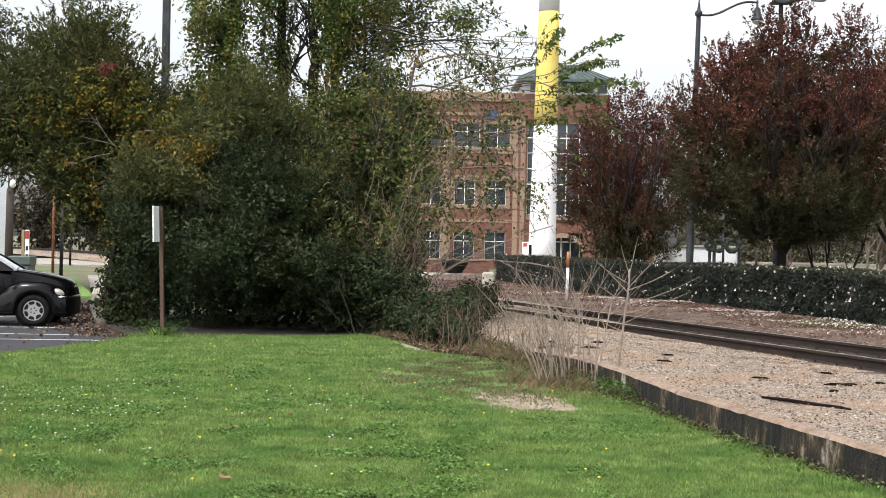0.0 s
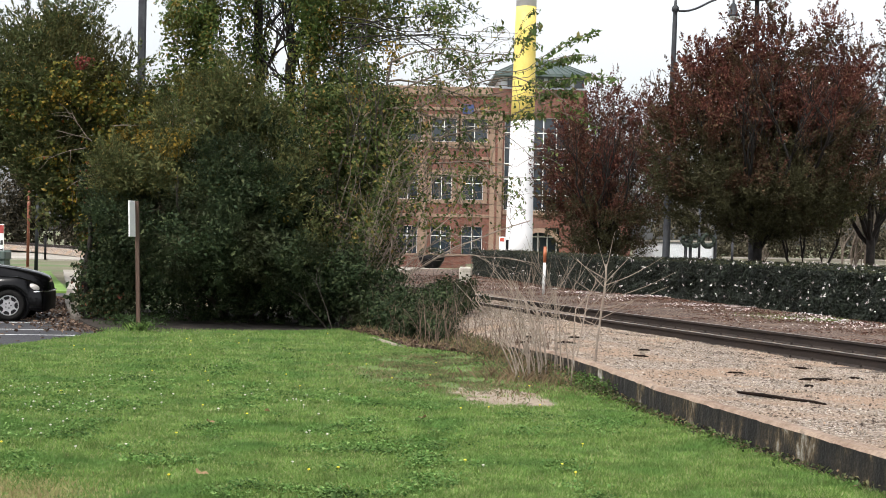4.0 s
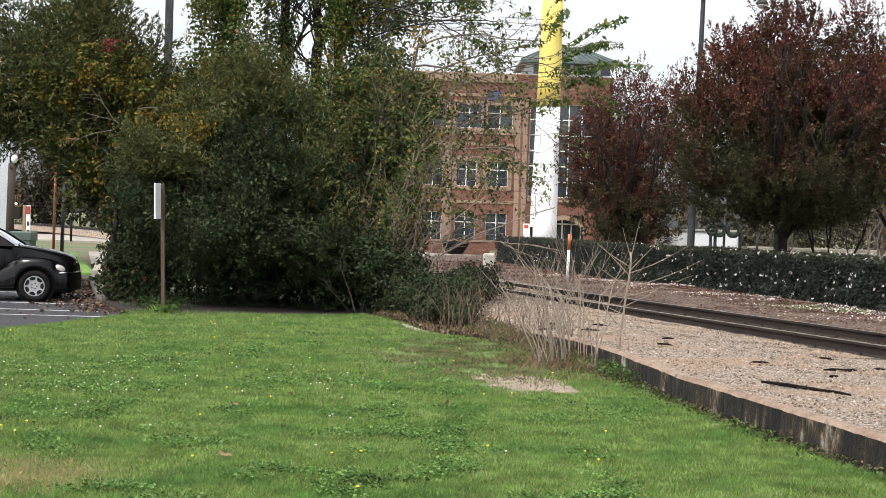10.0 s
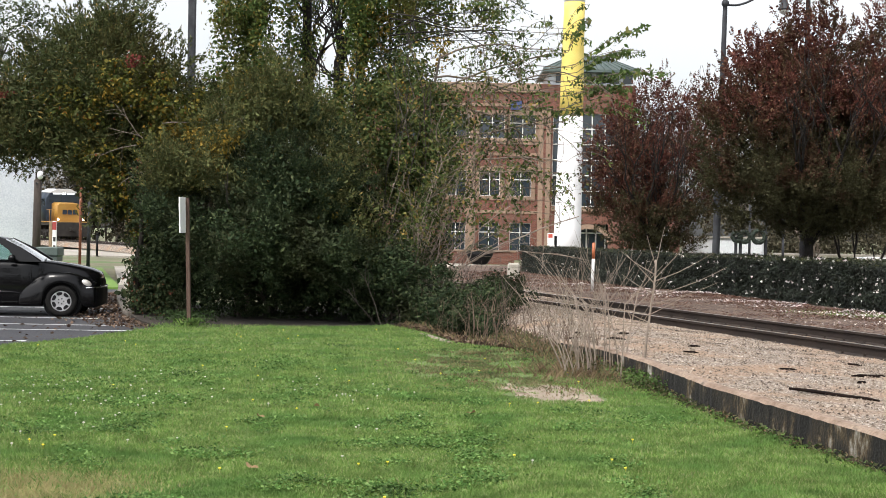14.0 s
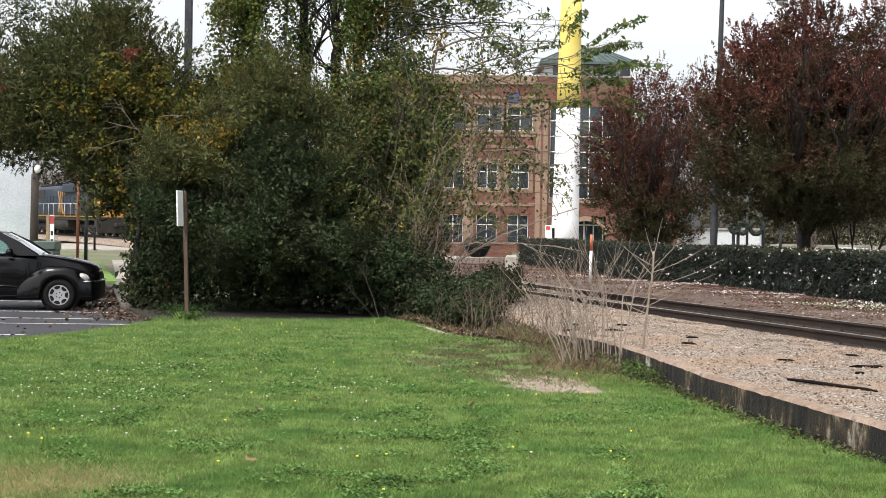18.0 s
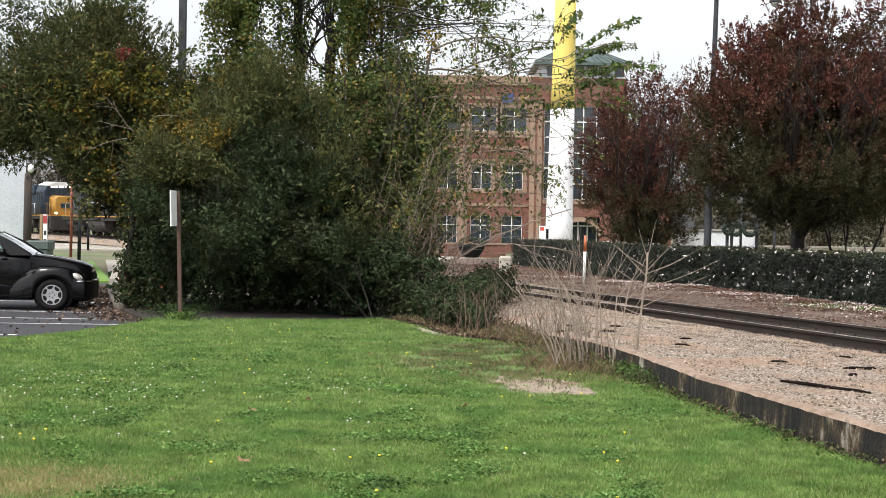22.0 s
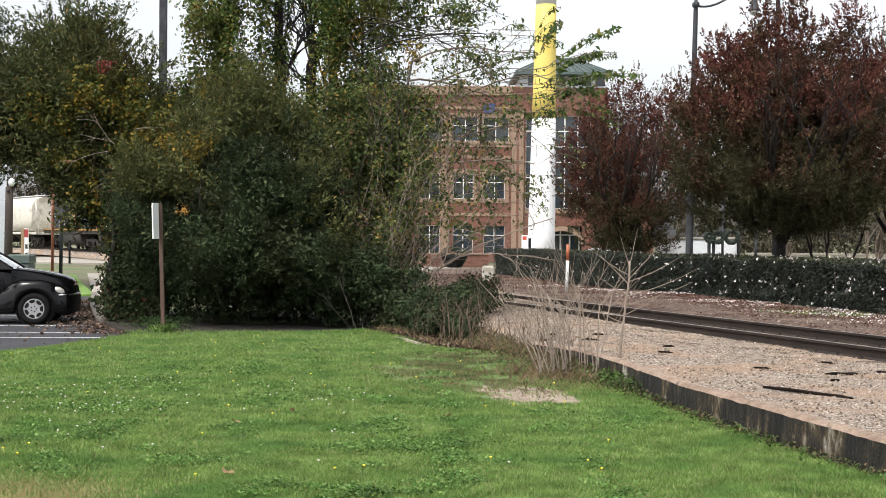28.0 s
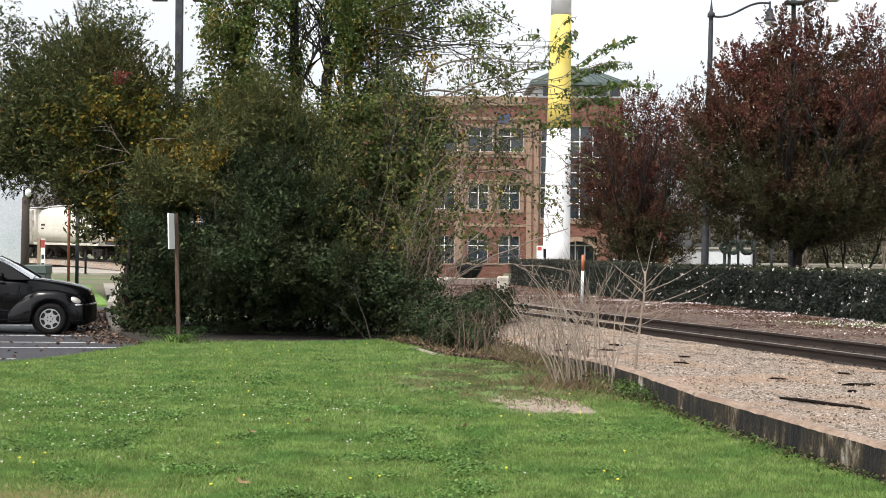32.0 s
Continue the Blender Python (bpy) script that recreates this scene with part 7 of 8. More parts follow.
# roof and pillars
part("roof", loft(bmesh.new(), [(-1.18, [(0.5, 1.50), (0.54, 1.52), (0.4, 1.545)]), (-1.5, [(0.57, 1.54), (0.6, 1.565), (0.42, 1.60)]), (-2.3, [(0.58, 1.56), (0.61, 1.585), (0.44, 1.62)]), (-3.0, [(0.56, 1.53), (0.59, 1.55), (0.4, 1.585)]), (-3.25, [(0.52, 1.47), (0.55, 1.49), (0.38, 1.52)])]), M_BLACK, car)
for sd in (-1, 1):
    for a, b, r in (((-0.45, 0.68, 1.09), (-1.25, 0.55, 1.53), 0.04), ((-1.72, 0.75, 1.03), (-1.78, 0.6, 1.56), 0.035), ((-2.62, 0.75, 1.03), (-2.7, 0.6, 1.55), 0.045), ((-3.3, 0.7, 1.0), (-3.2, 0.54, 1.5), 0.05)):
        part("pillar", tube(bmesh.new(), [(a[0], a[1] * sd, a[2]), ((a[0] + b[0]) / 2 + 0.02, (a[1] + b[1]) / 2 * sd * 1.02, (a[2] + b[2]) / 2 + 0.02), (b[0], b[1] * sd, b[2])], r, 8), M_BLACK, car)
    for outline in (((-0.93, 1.12), (-1.68, 1.13), (-1.74, 1.53), (-1.5, 1.53), (-1.28, 1.46), (-1.06, 1.31)), ((-1.78, 1.13), (-2.58, 1.13), (-2.66, 1.52), (-1.82, 1.54))):
        bm = bmesh.new()
        bm.faces.new([bm.verts.new((x, sd * (0.735 - (z - 1.04) * 0.3), z)) for x, z in outline])
        o = part("side_window", bm, M_CARGLASS, car, "pale green-tinted side window")
        o.visible_shadow = False
    bm = bmesh.new()
    bm.faces.new([bm.verts.new((x, sd * (0.733 - (z - 1.04) * 0.3), z)) for x, z in ((-0.42, 1.09), (-0.935, 1.09), (-0.935, 1.12), (-1.065, 1.315), (-1.285, 1.465), (-1.5, 1.535), (-1.2, 1.55), (-0.84, 1.36))])
    o = part("quarter_panel", bm, M_BLACK, car)
    o.modifiers.new("thickness", "SOLIDIFY").thickness = 0.02
    # door edge lines and handle
    part("door_handle", boxed(-1.62, -1.42, sd * 0.8 - 0.018, sd * 0.8 + 0.018, 0.86, 0.89, 0.006), M_CHROME, car)
    m_ = part("mirror", lathe(bmesh.new(), [(0.02, -0.1), (0.075, -0.07), (0.09, 0), (0.075, 0.06), (0.02, 0.08)], 12, pose(-0.95, sd * 0.9, 1.16, 0, 90, 0) @ Matrix.Diagonal((0.85, 1.1, 0.8, 1))), M_BLACK, car)
    part("headlight", lathe(bmesh.new(), [(0.01, 0.05), (0.07, 0.035), (0.105, 0.0), (0.11, -0.06)], 20, pose(0.47, sd * 0.735, 0.68, 0, 25, 0) @ pose(0, 0, 0, sd * -62, 0, 0) @ Matrix.Diagonal((1.3, 0.72, 1, 1))), M_LIGHT, car, "clear oval headlight")
    for xw in (0.0, -2.616):
        part("wheel_well", lathe(bmesh.new(), [(0.385, -0.1), (0.385, 0.1)], 28, Matrix.Translation((xw, sd * 0.62, 0.315)) @ Matrix.Rotation(radians(-90 * sd), 4, "X")), M_TRIM, car)
        wheel(car, xw, sd * 0.76, 0.315, 0.315, -sd if sd == 1 else 1)
bm = bmesh.new()
cols = []
for k in range(9):
    f = -1 + 2 * k / 8
    cols.append([bm.verts.new((-0.36 - 0.14 * f * f, 0.68 * f, 1.10)), bm.verts.new((-0.78 - 0.12 * f * f, 0.63 * f, 1.355)), bm.verts.new((-1.13 - 0.1 * f * f, 0.55 * f, 1.535))])
for a, b in zip(cols, cols[1:]):
    for k in range(2):
        bm.faces.new((a[k], b[k], b[k + 1], a[k + 1])).smooth = True
o = part("windscreen", bm, M_SCREEN, car, "sloping windscreen, coloured pale for the sky's reflection")
o.visible_shadow = False
part("front_bumper", loft(bmesh.new(), [(0.75, [(0.3, 0.3), (0.34, 0.42), (0.3, 0.56)]), (0.72, [(0.54, 0.22), (0.6, 0.42), (0.55, 0.57)]), (0.64, [(0.70, 0.18), (0.765, 0.42), (0.7, 0.58)]), (0.46, [(0.76, 0.2), (0.81, 0.42), (0.75, 0.575)]), (0.36, [(0.74, 0.26), (0.77, 0.42), (0.7, 0.56)])]), M_TRIM, car, "black front bumper")
gr = part("grille", loft(bmesh.new(), [(0.73, [(0.26, 0.55), (0.3, 0.6), (0.24, 0.7)]), (0.66, [(0.32, 0.55), (0.4, 0.62), (0.26, 0.86)]), (0.6, [(0.34, 0.55), (0.46, 0.64), (0.3, 0.9)])]), M_TRIM, car, "ribbed black grille")
part("chrome_strip", tube(bmesh.new(), [(0.47, -0.8, 0.585), (0.64, -0.73, 0.592), (0.72, -0.57, 0.595), (0.755, -0.2, 0.595), (0.755, 0.2, 0.595), (0.72, 0.57, 0.595), (0.64, 0.73, 0.592), (0.47, 0.8, 0.585)], 0.016, 6), M_CHROME, car, "bright bumper strip")
for k in range(8):
    z = 0.61 + 0.034 * k
    part("grille_bar", tube(bmesh.new(), [(0.705 - 0.018 * k, -0.36 + 0.012 * k, z), (0.735 - 0.016 * k, 0, z), (0.705 - 0.018 * k, 0.36 - 0.012 * k, z)], 0.009, 6), M_CHROME, gr)
part("wiper", tube(bmesh.new(), [(-0.38, -0.55, 1.12), (-0.42, -0.1, 1.15)], 0.01, 5), M_TRIM, car)
for sd in (-0.36, 0.36):
    part("seat", boxed(-1.75, -1.5, sd - 0.24, sd + 0.24, 0.5, 1.24, 0.06), M_TRIM, car, "dark seat back")
part("steering_wheel", tube(bmesh.new(), [(-1.02 + 0.05 * math.sin(a), 0.36 + 0.17 * math.cos(a), 1.04 + 0.16 * math.sin(a)) for a in (2 * math.pi * k / 20 for k in range(21))], 0.016, 6), M_TRIM, car)

# ---- white building and things by the parking lot ----
wb = empty("white_building", pose(-13.39, 45.0, 0, 0, 0, 18), "white painted masonry building at the parking lot", "building")
part("wall", boxed(-26, 0, 0, 14.0, -0.16, 5.1), M_PAINTWHITE, wb, "white painted block wall")
part("roof_edge", boxed(-26.2, 0.06, -0.12, 14.2, 5.1, 5.3, 0.03), M_POLE, wb)
pole = empty("utility_pole", pose(-13.22, 44.6, -0.1, 0, 0.6, 0), "brown wooden pole with a white camera dome", "pole")
part("pole", tube(bmesh.new(), [(0, 0, 0), (0, 0, 3.35)], [0.14, 0.12], 10), surface("grey_brown_pole", (0.03, 0.022, 0.018), (0.06, 0.045, 0.036), 3, 0.9, 0.5, grain=30, stretch=(1, 1, 0.2)), pole)
part("dome_lamp", lathe(bmesh.new(), [(0.02, 0.18), (0.075, 0.15), (0.10, 0.08), (0.10, 0), (0.075, -0.06), (0.02, -0.09)], 14, Matrix.Translation((0.1, -0.1, 3.46))), plain("white_dome", (0.75, 0.75, 0.75), 0.3), pole, "white dome on a bracket")
part("bracket", boxed(-0.03, 0.03, -0.16, 0.05, 3.2, 3.26), M_POLE, pole)
M_BOXGREEN = surface("green_metal_box", (0.06, 0.085, 0.075), (0.09, 0.12, 0.105), 2, 0.5, 0.05)
ub = empty("transformer_box", pose(-11.5, 40.2, -0.1), "grey-green metal transformer box", "utility box")
part("cabinet", boxed(-0.3, 0.3, -0.3, 0.3, 0, 0.95, 0.02), M_BOXGREEN, ub)
part("lid", boxed(-0.33, 0.33, -0.33, 0.33, 0.95, 1.22, 0.03), M_BOXGREEN, ub)
mk = empty("warning_marker", pose(-12.04, 42.4, -0.1), "white warning marker with a red top on a wooden stake", "sign")
part("stake", boxed(-0.12, -0.03, -0.04, 0.04, 0, 2.0, 0.005), surface("pale_stake", (0.25, 0.17, 0.1), (0.33, 0.24, 0.15), 4, 0.9, 0.3), mk)
bd = part("marker_board", boxed(-0.02, 0.11, -0.02, 0.02, 0.55, 2.0, 0.004), M_SIGN, mk)
part("red_top", boxed(-0.018, 0.108, -0.026, -0.021, 1.72, 1.97), plain("marker_red", (0.35, 0.05, 0.045), 0.5), bd)
for z, h in ((1.36, 0.14), (1.14, 0.1), (0.95, 0.12)):
    part("text_bar", boxed(0.01, 0.085, -0.026, -0.021, z, z + h), plain("marker_black", (0.03, 0.03, 0.03), 0.6), bd)
M_RUST = surface("rusty_orange_paint", (0.20, 0.06, 0.035), (0.28, 0.11, 0.065), 3, 0.8, 0.3, grain=20, spots=((0.5, 0.36, 0.28), 0.62, 5))
rp = empty("rusty_pole", pose(-17.69, 67.0, -0.1), "rusty orange steel pole", "pole")
part("pole", tube(bmesh.new(), [(0, 0, 0), (0.03, 0, 6.0)], 0.07, 10), M_RUST, rp)
dp = empty("dark_sign_post", pose(-14.7, 57.0, -0.1, 0, 0.5, 0), "dark steel post by the walkway", "post")
part("post", tube(bmesh.new(), [(0, 0, 0), (0, 0, 3.6)], 0.075, 10), M_POLE, dp)
bo = empty("black_bollard", pose(-21.5, 85.5, -0.1), "thin black bollard by the road", "bollard")
part("post", tube(bmesh.new(), [(0, 0, 0), (0, 0, 1.35)], 0.07, 10), M_TRIM, bo)
part("cap", lathe(bmesh.new(), [(0.08, 0), (0.08, 0.06), (0.02, 0.1)], 10, Matrix.Translation((0, 0, 1.35))), M_TRIM, bo)

# ---- beside the railway and before the office ----
mp_ = empty("railway_marker", pose(4.5, 39.4, 0.12), "slender white marker post with an orange top", "marker post")
part("post", tube(bmesh.new(), [(0, 0, 0), (0.02, 0, 0.95)], 0.045, 10), plain("marker_white", (0.78, 0.78, 0.78), 0.5), mp_)
part("orange_top", tube(bmesh.new(), [(0.02, 0, 0.95), (0.03, 0, 1.42)], 0.047, 10), plain("marker_orange", (0.45, 0.14, 0.06), 0.5), mp_, "orange sleeve")
ws = empty("white_cabinet", pose(2.8, 50.0, -0.1), "small white weathered cabinet beside the railway", "utility box")
part("cabinet", boxed(-0.22, 0.22, -0.18, 0.18, 0, 0.78, 0.06), surface("weathered_cabinet", (0.3, 0.28, 0.23), (0.48, 0.46, 0.4), 4, 0.8, 0.1, grain=30), ws)
part("foot", boxed(-0.26, 0.26, -0.22, 0.22, -0.05, 0.06), M_KERB, ws)
wp = empty("white_info_sign", pose(6.0, 72.0, -0.1), "narrow white notice board with a red emblem", "sign")
part("board", boxed(-0.2, 0.14, -0.06, 0.06, 0.2, 1.95, 0.02), M_SIGN, wp)
part("emblem", boxed(-0.16, 0.06, -0.068, -0.062, 1.7, 1.9), plain("emblem_red", (0.5, 0.08, 0.05), 0.5), wp)
part("edge", boxed(0.165, 0.3, -0.05, 0.05, 0.2, 1.8), M_TRIM, wp)
fw = empty("forecourt_wall", pose(0, 0, -0.1), "low brick wall with a pale coping before the office", "wall")
part("wall", boxed(-9, 4.6, 82.0, 82.35, 0, 0.75), M_BRICK, fw)
part("coping", boxed(-9.1, 4.7, 81.95, 82.4, 0.75, 0.87, 0.02), M_TAN, fw)


def planter(x, y):
    p_ = empty("round_planter", pose(x, y, -0.1), "dark round planter with trailing plants", "planter", "forecourt planters")
    part("bowl", lathe(bmesh.new(), [(0.3, 0), (0.45, 0.1), (0.75, 0.55), (0.8, 0.75), (0.74, 0.8), (0.1, 0.78)], 20), M_TRIM, p_, "dark round bowl")
    u = unit(RNG.normal(size=(260, 3))) * np.array([0.75, 0.75, 0.35]) + np.array([0, 0, 0.9])
    leaves("plants", u, 0.16, M_BUSH, p_)


planter(-0.45, 79.5)
planter(2.45, 79.5)
planter(-3.4, 79.5)
for x in (-5.5, 4.4):
    u = empty("urn", pose(x, 90.0, -0.1), "dark urn by the office wall", "planter", "office urns")
    part("bowl", lathe(bmesh.new(), [(0.25, 0), (0.15, 0.2), (0.4, 0.6), (0.45, 0.8), (0.1, 0.8)], 16), M_TRIM, u)

# wreaths on posts across the road
def wreath_post(x, side, r, z, h):
    e = empty("wreath_post", pose(x, 70.0, -0.1), "grey steel post with a round green wreath", "post", "wreath posts")
    part("post", tube(bmesh.new(), [(0, 0, 0), (0, 0, h)], 0.085, 10), M_POLE, e)
    bm = bmesh.new()
    rings = []
    for a in (2 * math.pi * k / 30 for k in range(30)):
        ring = []
        for b in (2 * math.pi * k / 8 for k in range(8)):
            w = 0.11 * (1 + 0.45 * noise.noise(Vector((math.cos(a) * 4, math.sin(a) * 4, b * 1.5 + x))))
            ring.append(bm.verts.new(((r + w * math.cos(b)) * math.cos(a), w * math.sin(b), (r + w * math.cos(b)) * math.sin(a))))
        rings.append(ring)
    for k in range(30):
        for c in range(8):
            bm.faces.new((rings[k][c], rings[k][(c + 1) % 8], rings[(k + 1) % 30][(c + 1) % 8], rings[(k + 1) % 30][c]))
    bmesh.ops.recalc_face_normals(bm, faces=bm.faces)
    part("wreath", bm, M_WREATH, e, "green evergreen wreath").location = (side, -0.22, z)


M_WREATH = surface("wreath_green", (0.008, 0.014, 0.010), (0.022, 0.034, 0.022), 9, 0.9, 1.0, grain=60)
for x, side, r, z, h in ((15.38, 0.0, 0.22, 1.92, 1.92), (15.62, 0.14, 0.27, 1.92, 1.8), (16.92, -0.42, 0.31, 1.95, 3.6)):
    wreath_post(x, side, r, z, h)
for x, h in ((16.2, 3.7), (17.95, 3.0)):
    po = empty("thin_post", pose(x, 70.5, -0.1), "thin grey steel post", "post")
    part("post", tube(bmesh.new(), [(0, 0, 0), (0, 0, h)], 0.07, 8), M_POLE, po)

# pale low buildings and wall beyond the hedge
pb = empty("pale_building", pose(0, 0, -0.1), "long low white commercial building across the road", "building")
part("wall", boxed(19.8, 23.2, 96, 110, 0, 1.85, 0.2), surface("grey_white_render", (0.5, 0.51, 0.53), (0.6, 0.61, 0.63), 0.6, 0.8, 0.1, grain=10, local=False), pb)
part("fascia", boxed(19.7, 23.3, 95.9, 110, 1.85, 1.97), M_PALE, pb)
lw = empty("pale_wall", pose(0, 0, -0.1), "low pale boundary wall across the road", "wall")
part("wall", boxed(19.0, 60, 76.0, 76.3, 0, 0.98), surface("cream_render", (0.4, 0.38, 0.31), (0.5, 0.47, 0.4), 0.8, 0.9, 0.1, grain=8, local=False), lw)
part("coping", boxed(18.9, 60, 75.9, 76.4, 0.98, 1.07), M_PALE, lw)

# crape myrtles with bare fans of twigs
for x, y, s, seed in ((15.2, 55.0, 1.0, 51), (18.6, 54.0, 1.35, 52), (20.5, 50.0, 1.2, 53)):
    cm = empty("crape_myrtle", pose(x, y, 0.05), "bare many-stemmed crape myrtle with a fan of brown twigs", "tree", "crape myrtles")
    rng = random.Random(seed)
    M_MYRTLE = M_GREYTWIG
    for k in range(6):
        bm = bmesh.new()
        limb(bm, (rng.gauss(0, 0.12), rng.gauss(0, 0.12), 0), (rng.gauss(0, 0.3), rng.gauss(0, 0.25), 1.2), 1.6 * s, 0.045 * s, 3, rng, 0.3, 6, 6, 0.3, 0.62, None, (3, 4))
        part("stem", bm, M_MYRTLE, cm)

# three-stemmed small green tree
gt = empty("three_stemmed_tree", pose(14.15, 45.5, 0.05), "small green tree on three dark slanting stems", "tree")
rng = random.Random(61)
for x0, lx in ((-0.12, -0.32), (0.0, -0.12), (0.1, 0.28)):
    bm = bmesh.new()
    limb(bm, (x0, 0, 0), (lx, 0, 1.2), 2.0, 0.065, 2, rng, 0.3, 6, 6, 0.2, 0.6)
    part("stem", bm, M_DARKBARK, gt)
leafage("foliage", [(-0.3, 0, 2.9, 1.2, 1.0, 0.8), (0.8, 0, 3.0, 1.0, 1.0, 0.9), (-1.1, 0, 2.6, 0.6, 0.6, 0.45), (0.2, 0, 3.7, 1.0, 1.0, 0.6)], 16000, 0.09, M_OAK, gt, (0, 0, 0), 0.5)

# charred plank on the gravel
M_CHAR = surface("charred_wood", (0.005, 0.0035, 0.003), (0.016, 0.010, 0.008), 9, 0.95, 0.6, grain=50)
M_CHAR.node_tree.nodes["Principled BSDF"].inputs["Specular IOR Level"].default_value = 0.1
pl = empty("charred_plank", pose(3.80, 12.98, apron_z(3.80, 12.98), 0, 3.0, -34), "blackened splintered plank lying on the gravel", "plank")
part("plank", loft(bmesh.new(), [(-0.42, [(0.01, 0.0), (0.012, 0.02), (0.006, 0.022)]), (-0.2, [(0.034, 0.0), (0.036, 0.022), (0.02, 0.03)]), (0.15, [(0.036, 0.0), (0.038, 0.02), (0.02, 0.024)]), (0.34, [(0.024, 0), (0.035, 0.02), (0.02, 0.025)]), (0.46, [(0.008, 0), (0.01, 0.01), (0.006, 0.012)])]), M_CHAR, pl)
for x, y, a, L in ((4.1, 15.8, 10, 0.4), (5.3, 17.2, -20, 0.35), (4.6, 14.6, 40, 0.25), (5.6, 16.0, -35, 0.3), (3.6, 18.9, 20, 0.3), (2.05, 20.2, 15, 0.5), (2.6, 19.6, -25, 0.45), (2.9, 20.9, 5, 0.4), (2.3, 21.6, 40, 0.5), (4.9, 15.4, -15, 0.5), (5.1, 15.6, 30, 0.35), (3.3, 17.6, -10, 0.35)):
    L *= 0.65
    sp = empty("wood_splinter", pose(x, y, apron_z(x, y) - 0.005, 0, 0, a), "dark splinter of sleeper wood on the gravel", "wood")
    part("wood", loft(bmesh.new(), [(-L / 2, [(0.008, 0.0), (0.01, 0.012)]), (-L * 0.2, [(0.028, 0.0), (0.024, 0.03)]), (L * 0.25, [(0.02, 0.0), (0.022, 0.026)]), (L / 2, [(0.004, 0.0), (0.006, 0.01)])]), M_CHAR, sp)


# ---- far woods behind everything ----
def woods(name, x0, x1, y, h, n, label, material, size):
    w = empty(name, pose((x0 + x1) / 2, y, -0.1), label, "woods", kind="stuff")
    k = int((x1 - x0) / 3.2)
    bl = []
    rg = random.Random(int(x0 * 7 + y))
    for i in range(k):
        x = x0 + (x1 - x0) * (i + rg.random()) / k - (x0 + x1) / 2
        hh = h * rg.uniform(0.7, 1.15)
        bl += [(x, rg.uniform(-3, 3), hh * 0.62, 2.6, 2.6, hh * 0.4), (x + rg.gauss(0, 1.5), rg.uniform(-3, 3), hh * 0.25, 3.0, 2.6, hh * 0.3)]
    pts, out = cloud(bl, n, 0.45, 18, 0.3, 0.4)
    pts[:, 2] = np.maximum(pts[:, 2], 0.05)
    leaves("foliage", pts, size, material, w, 0.6, 0.3, away=out)
    for i in range(k):
        x = x0 + (x1 - x0) * (i + 0.5) / k - (x0 + x1) / 2
        bm = bmesh.new()
        limb(bm, (x, rg.uniform(-3, 3), 0), (rg.gauss(0, 0.1), 0, 1), h * 0.7, 0.16, 2, rg, 0.4)
        part("trunk", bm, M_BARK, w)


woods("woods_beyond_railway", -110, -20, 165, 11, 26000, "brown and grey autumn woods beyond the railway", M_WOODS, 0.5)
woods("woods_behind_bush", -29, 0, 125, 7, 12000, "brown autumn trees beyond the road", M_WOODS, 0.42)
woods("woods_beyond_bend", -41, -14, 150, 10, 32000, "dark brown autumn woods beyond the railway bend", leafy("bend_woods", [(0, (0.016, 0.015, 0.010)), (0.6, (0.032, 0.028, 0.018)), (1, (0.07, 0.055, 0.036))], 0.8, 0.15), 0.4)
woods("woods_across_road", 22, 48, 101, 6.0, 32000, "brown-green autumn trees across the road", leafy("woods_green", [(0, (0.055, 0.052, 0.034)), (0.6, (0.10, 0.09, 0.06)), (1, (0.18, 0.155, 0.11))], 0.8, 0.2), 0.25)

# added tree rows out of view: they block low sky light and darken reflections
woods("unseen_woods_behind", -60, 60, -32, 13, 16000, "added unseen dark trees behind the camera that block low sky light", M_BACKWOODS, 0.7)
woods("unseen_woods_side", -62, -42, -8, 12, 4000, "added unseen dark trees beside the camera that block low sky light", M_BACKWOODS, 0.7)

# ---- goods train ----
M_LOCOBLUE = surface("locomotive_blue", (0.011, 0.021, 0.038), (0.018, 0.031, 0.052), 0.8, 0.5, 0.05, grain=10, spots=((0.05, 0.05, 0.05), 0.66, 1.5))
M_LOCOYELLOW = surface("locomotive_yellow", (0.31, 0.155, 0.025), (0.37, 0.2, 0.04), 1.0, 0.5, 0.05, spots=((0.2, 0.12, 0.05), 0.68, 2))
# whitish for sky reflected on the cab roofs; also used for handrails and running boards
M_LOCOROOF = surface("pale_roof", (0.5, 0.5, 0.5), (0.62, 0.62, 0.62), 1, 0.6, 0.05)
M_BOGIE = surface("bogie_black", (0.014, 0.012, 0.011), (0.03, 0.026, 0.022), 3, 0.85, 0.3)
M_HOPPER = surface("hopper_beige", (0.50, 0.47, 0.41), (0.6, 0.57, 0.50), 0.5, 0.6, 0.05, grain=6, spots=((0.36, 0.32, 0.27), 0.6, 0.8))
M_HEADLAMP = plain("lit_headlamp", (1.0, 0.95, 0.8), 0.3, glow=4.0)
M_NUMBER = plain("lit_number_board", (0.85, 0.87, 0.9), 0.4, glow=0.5)
WHEELSETS = []


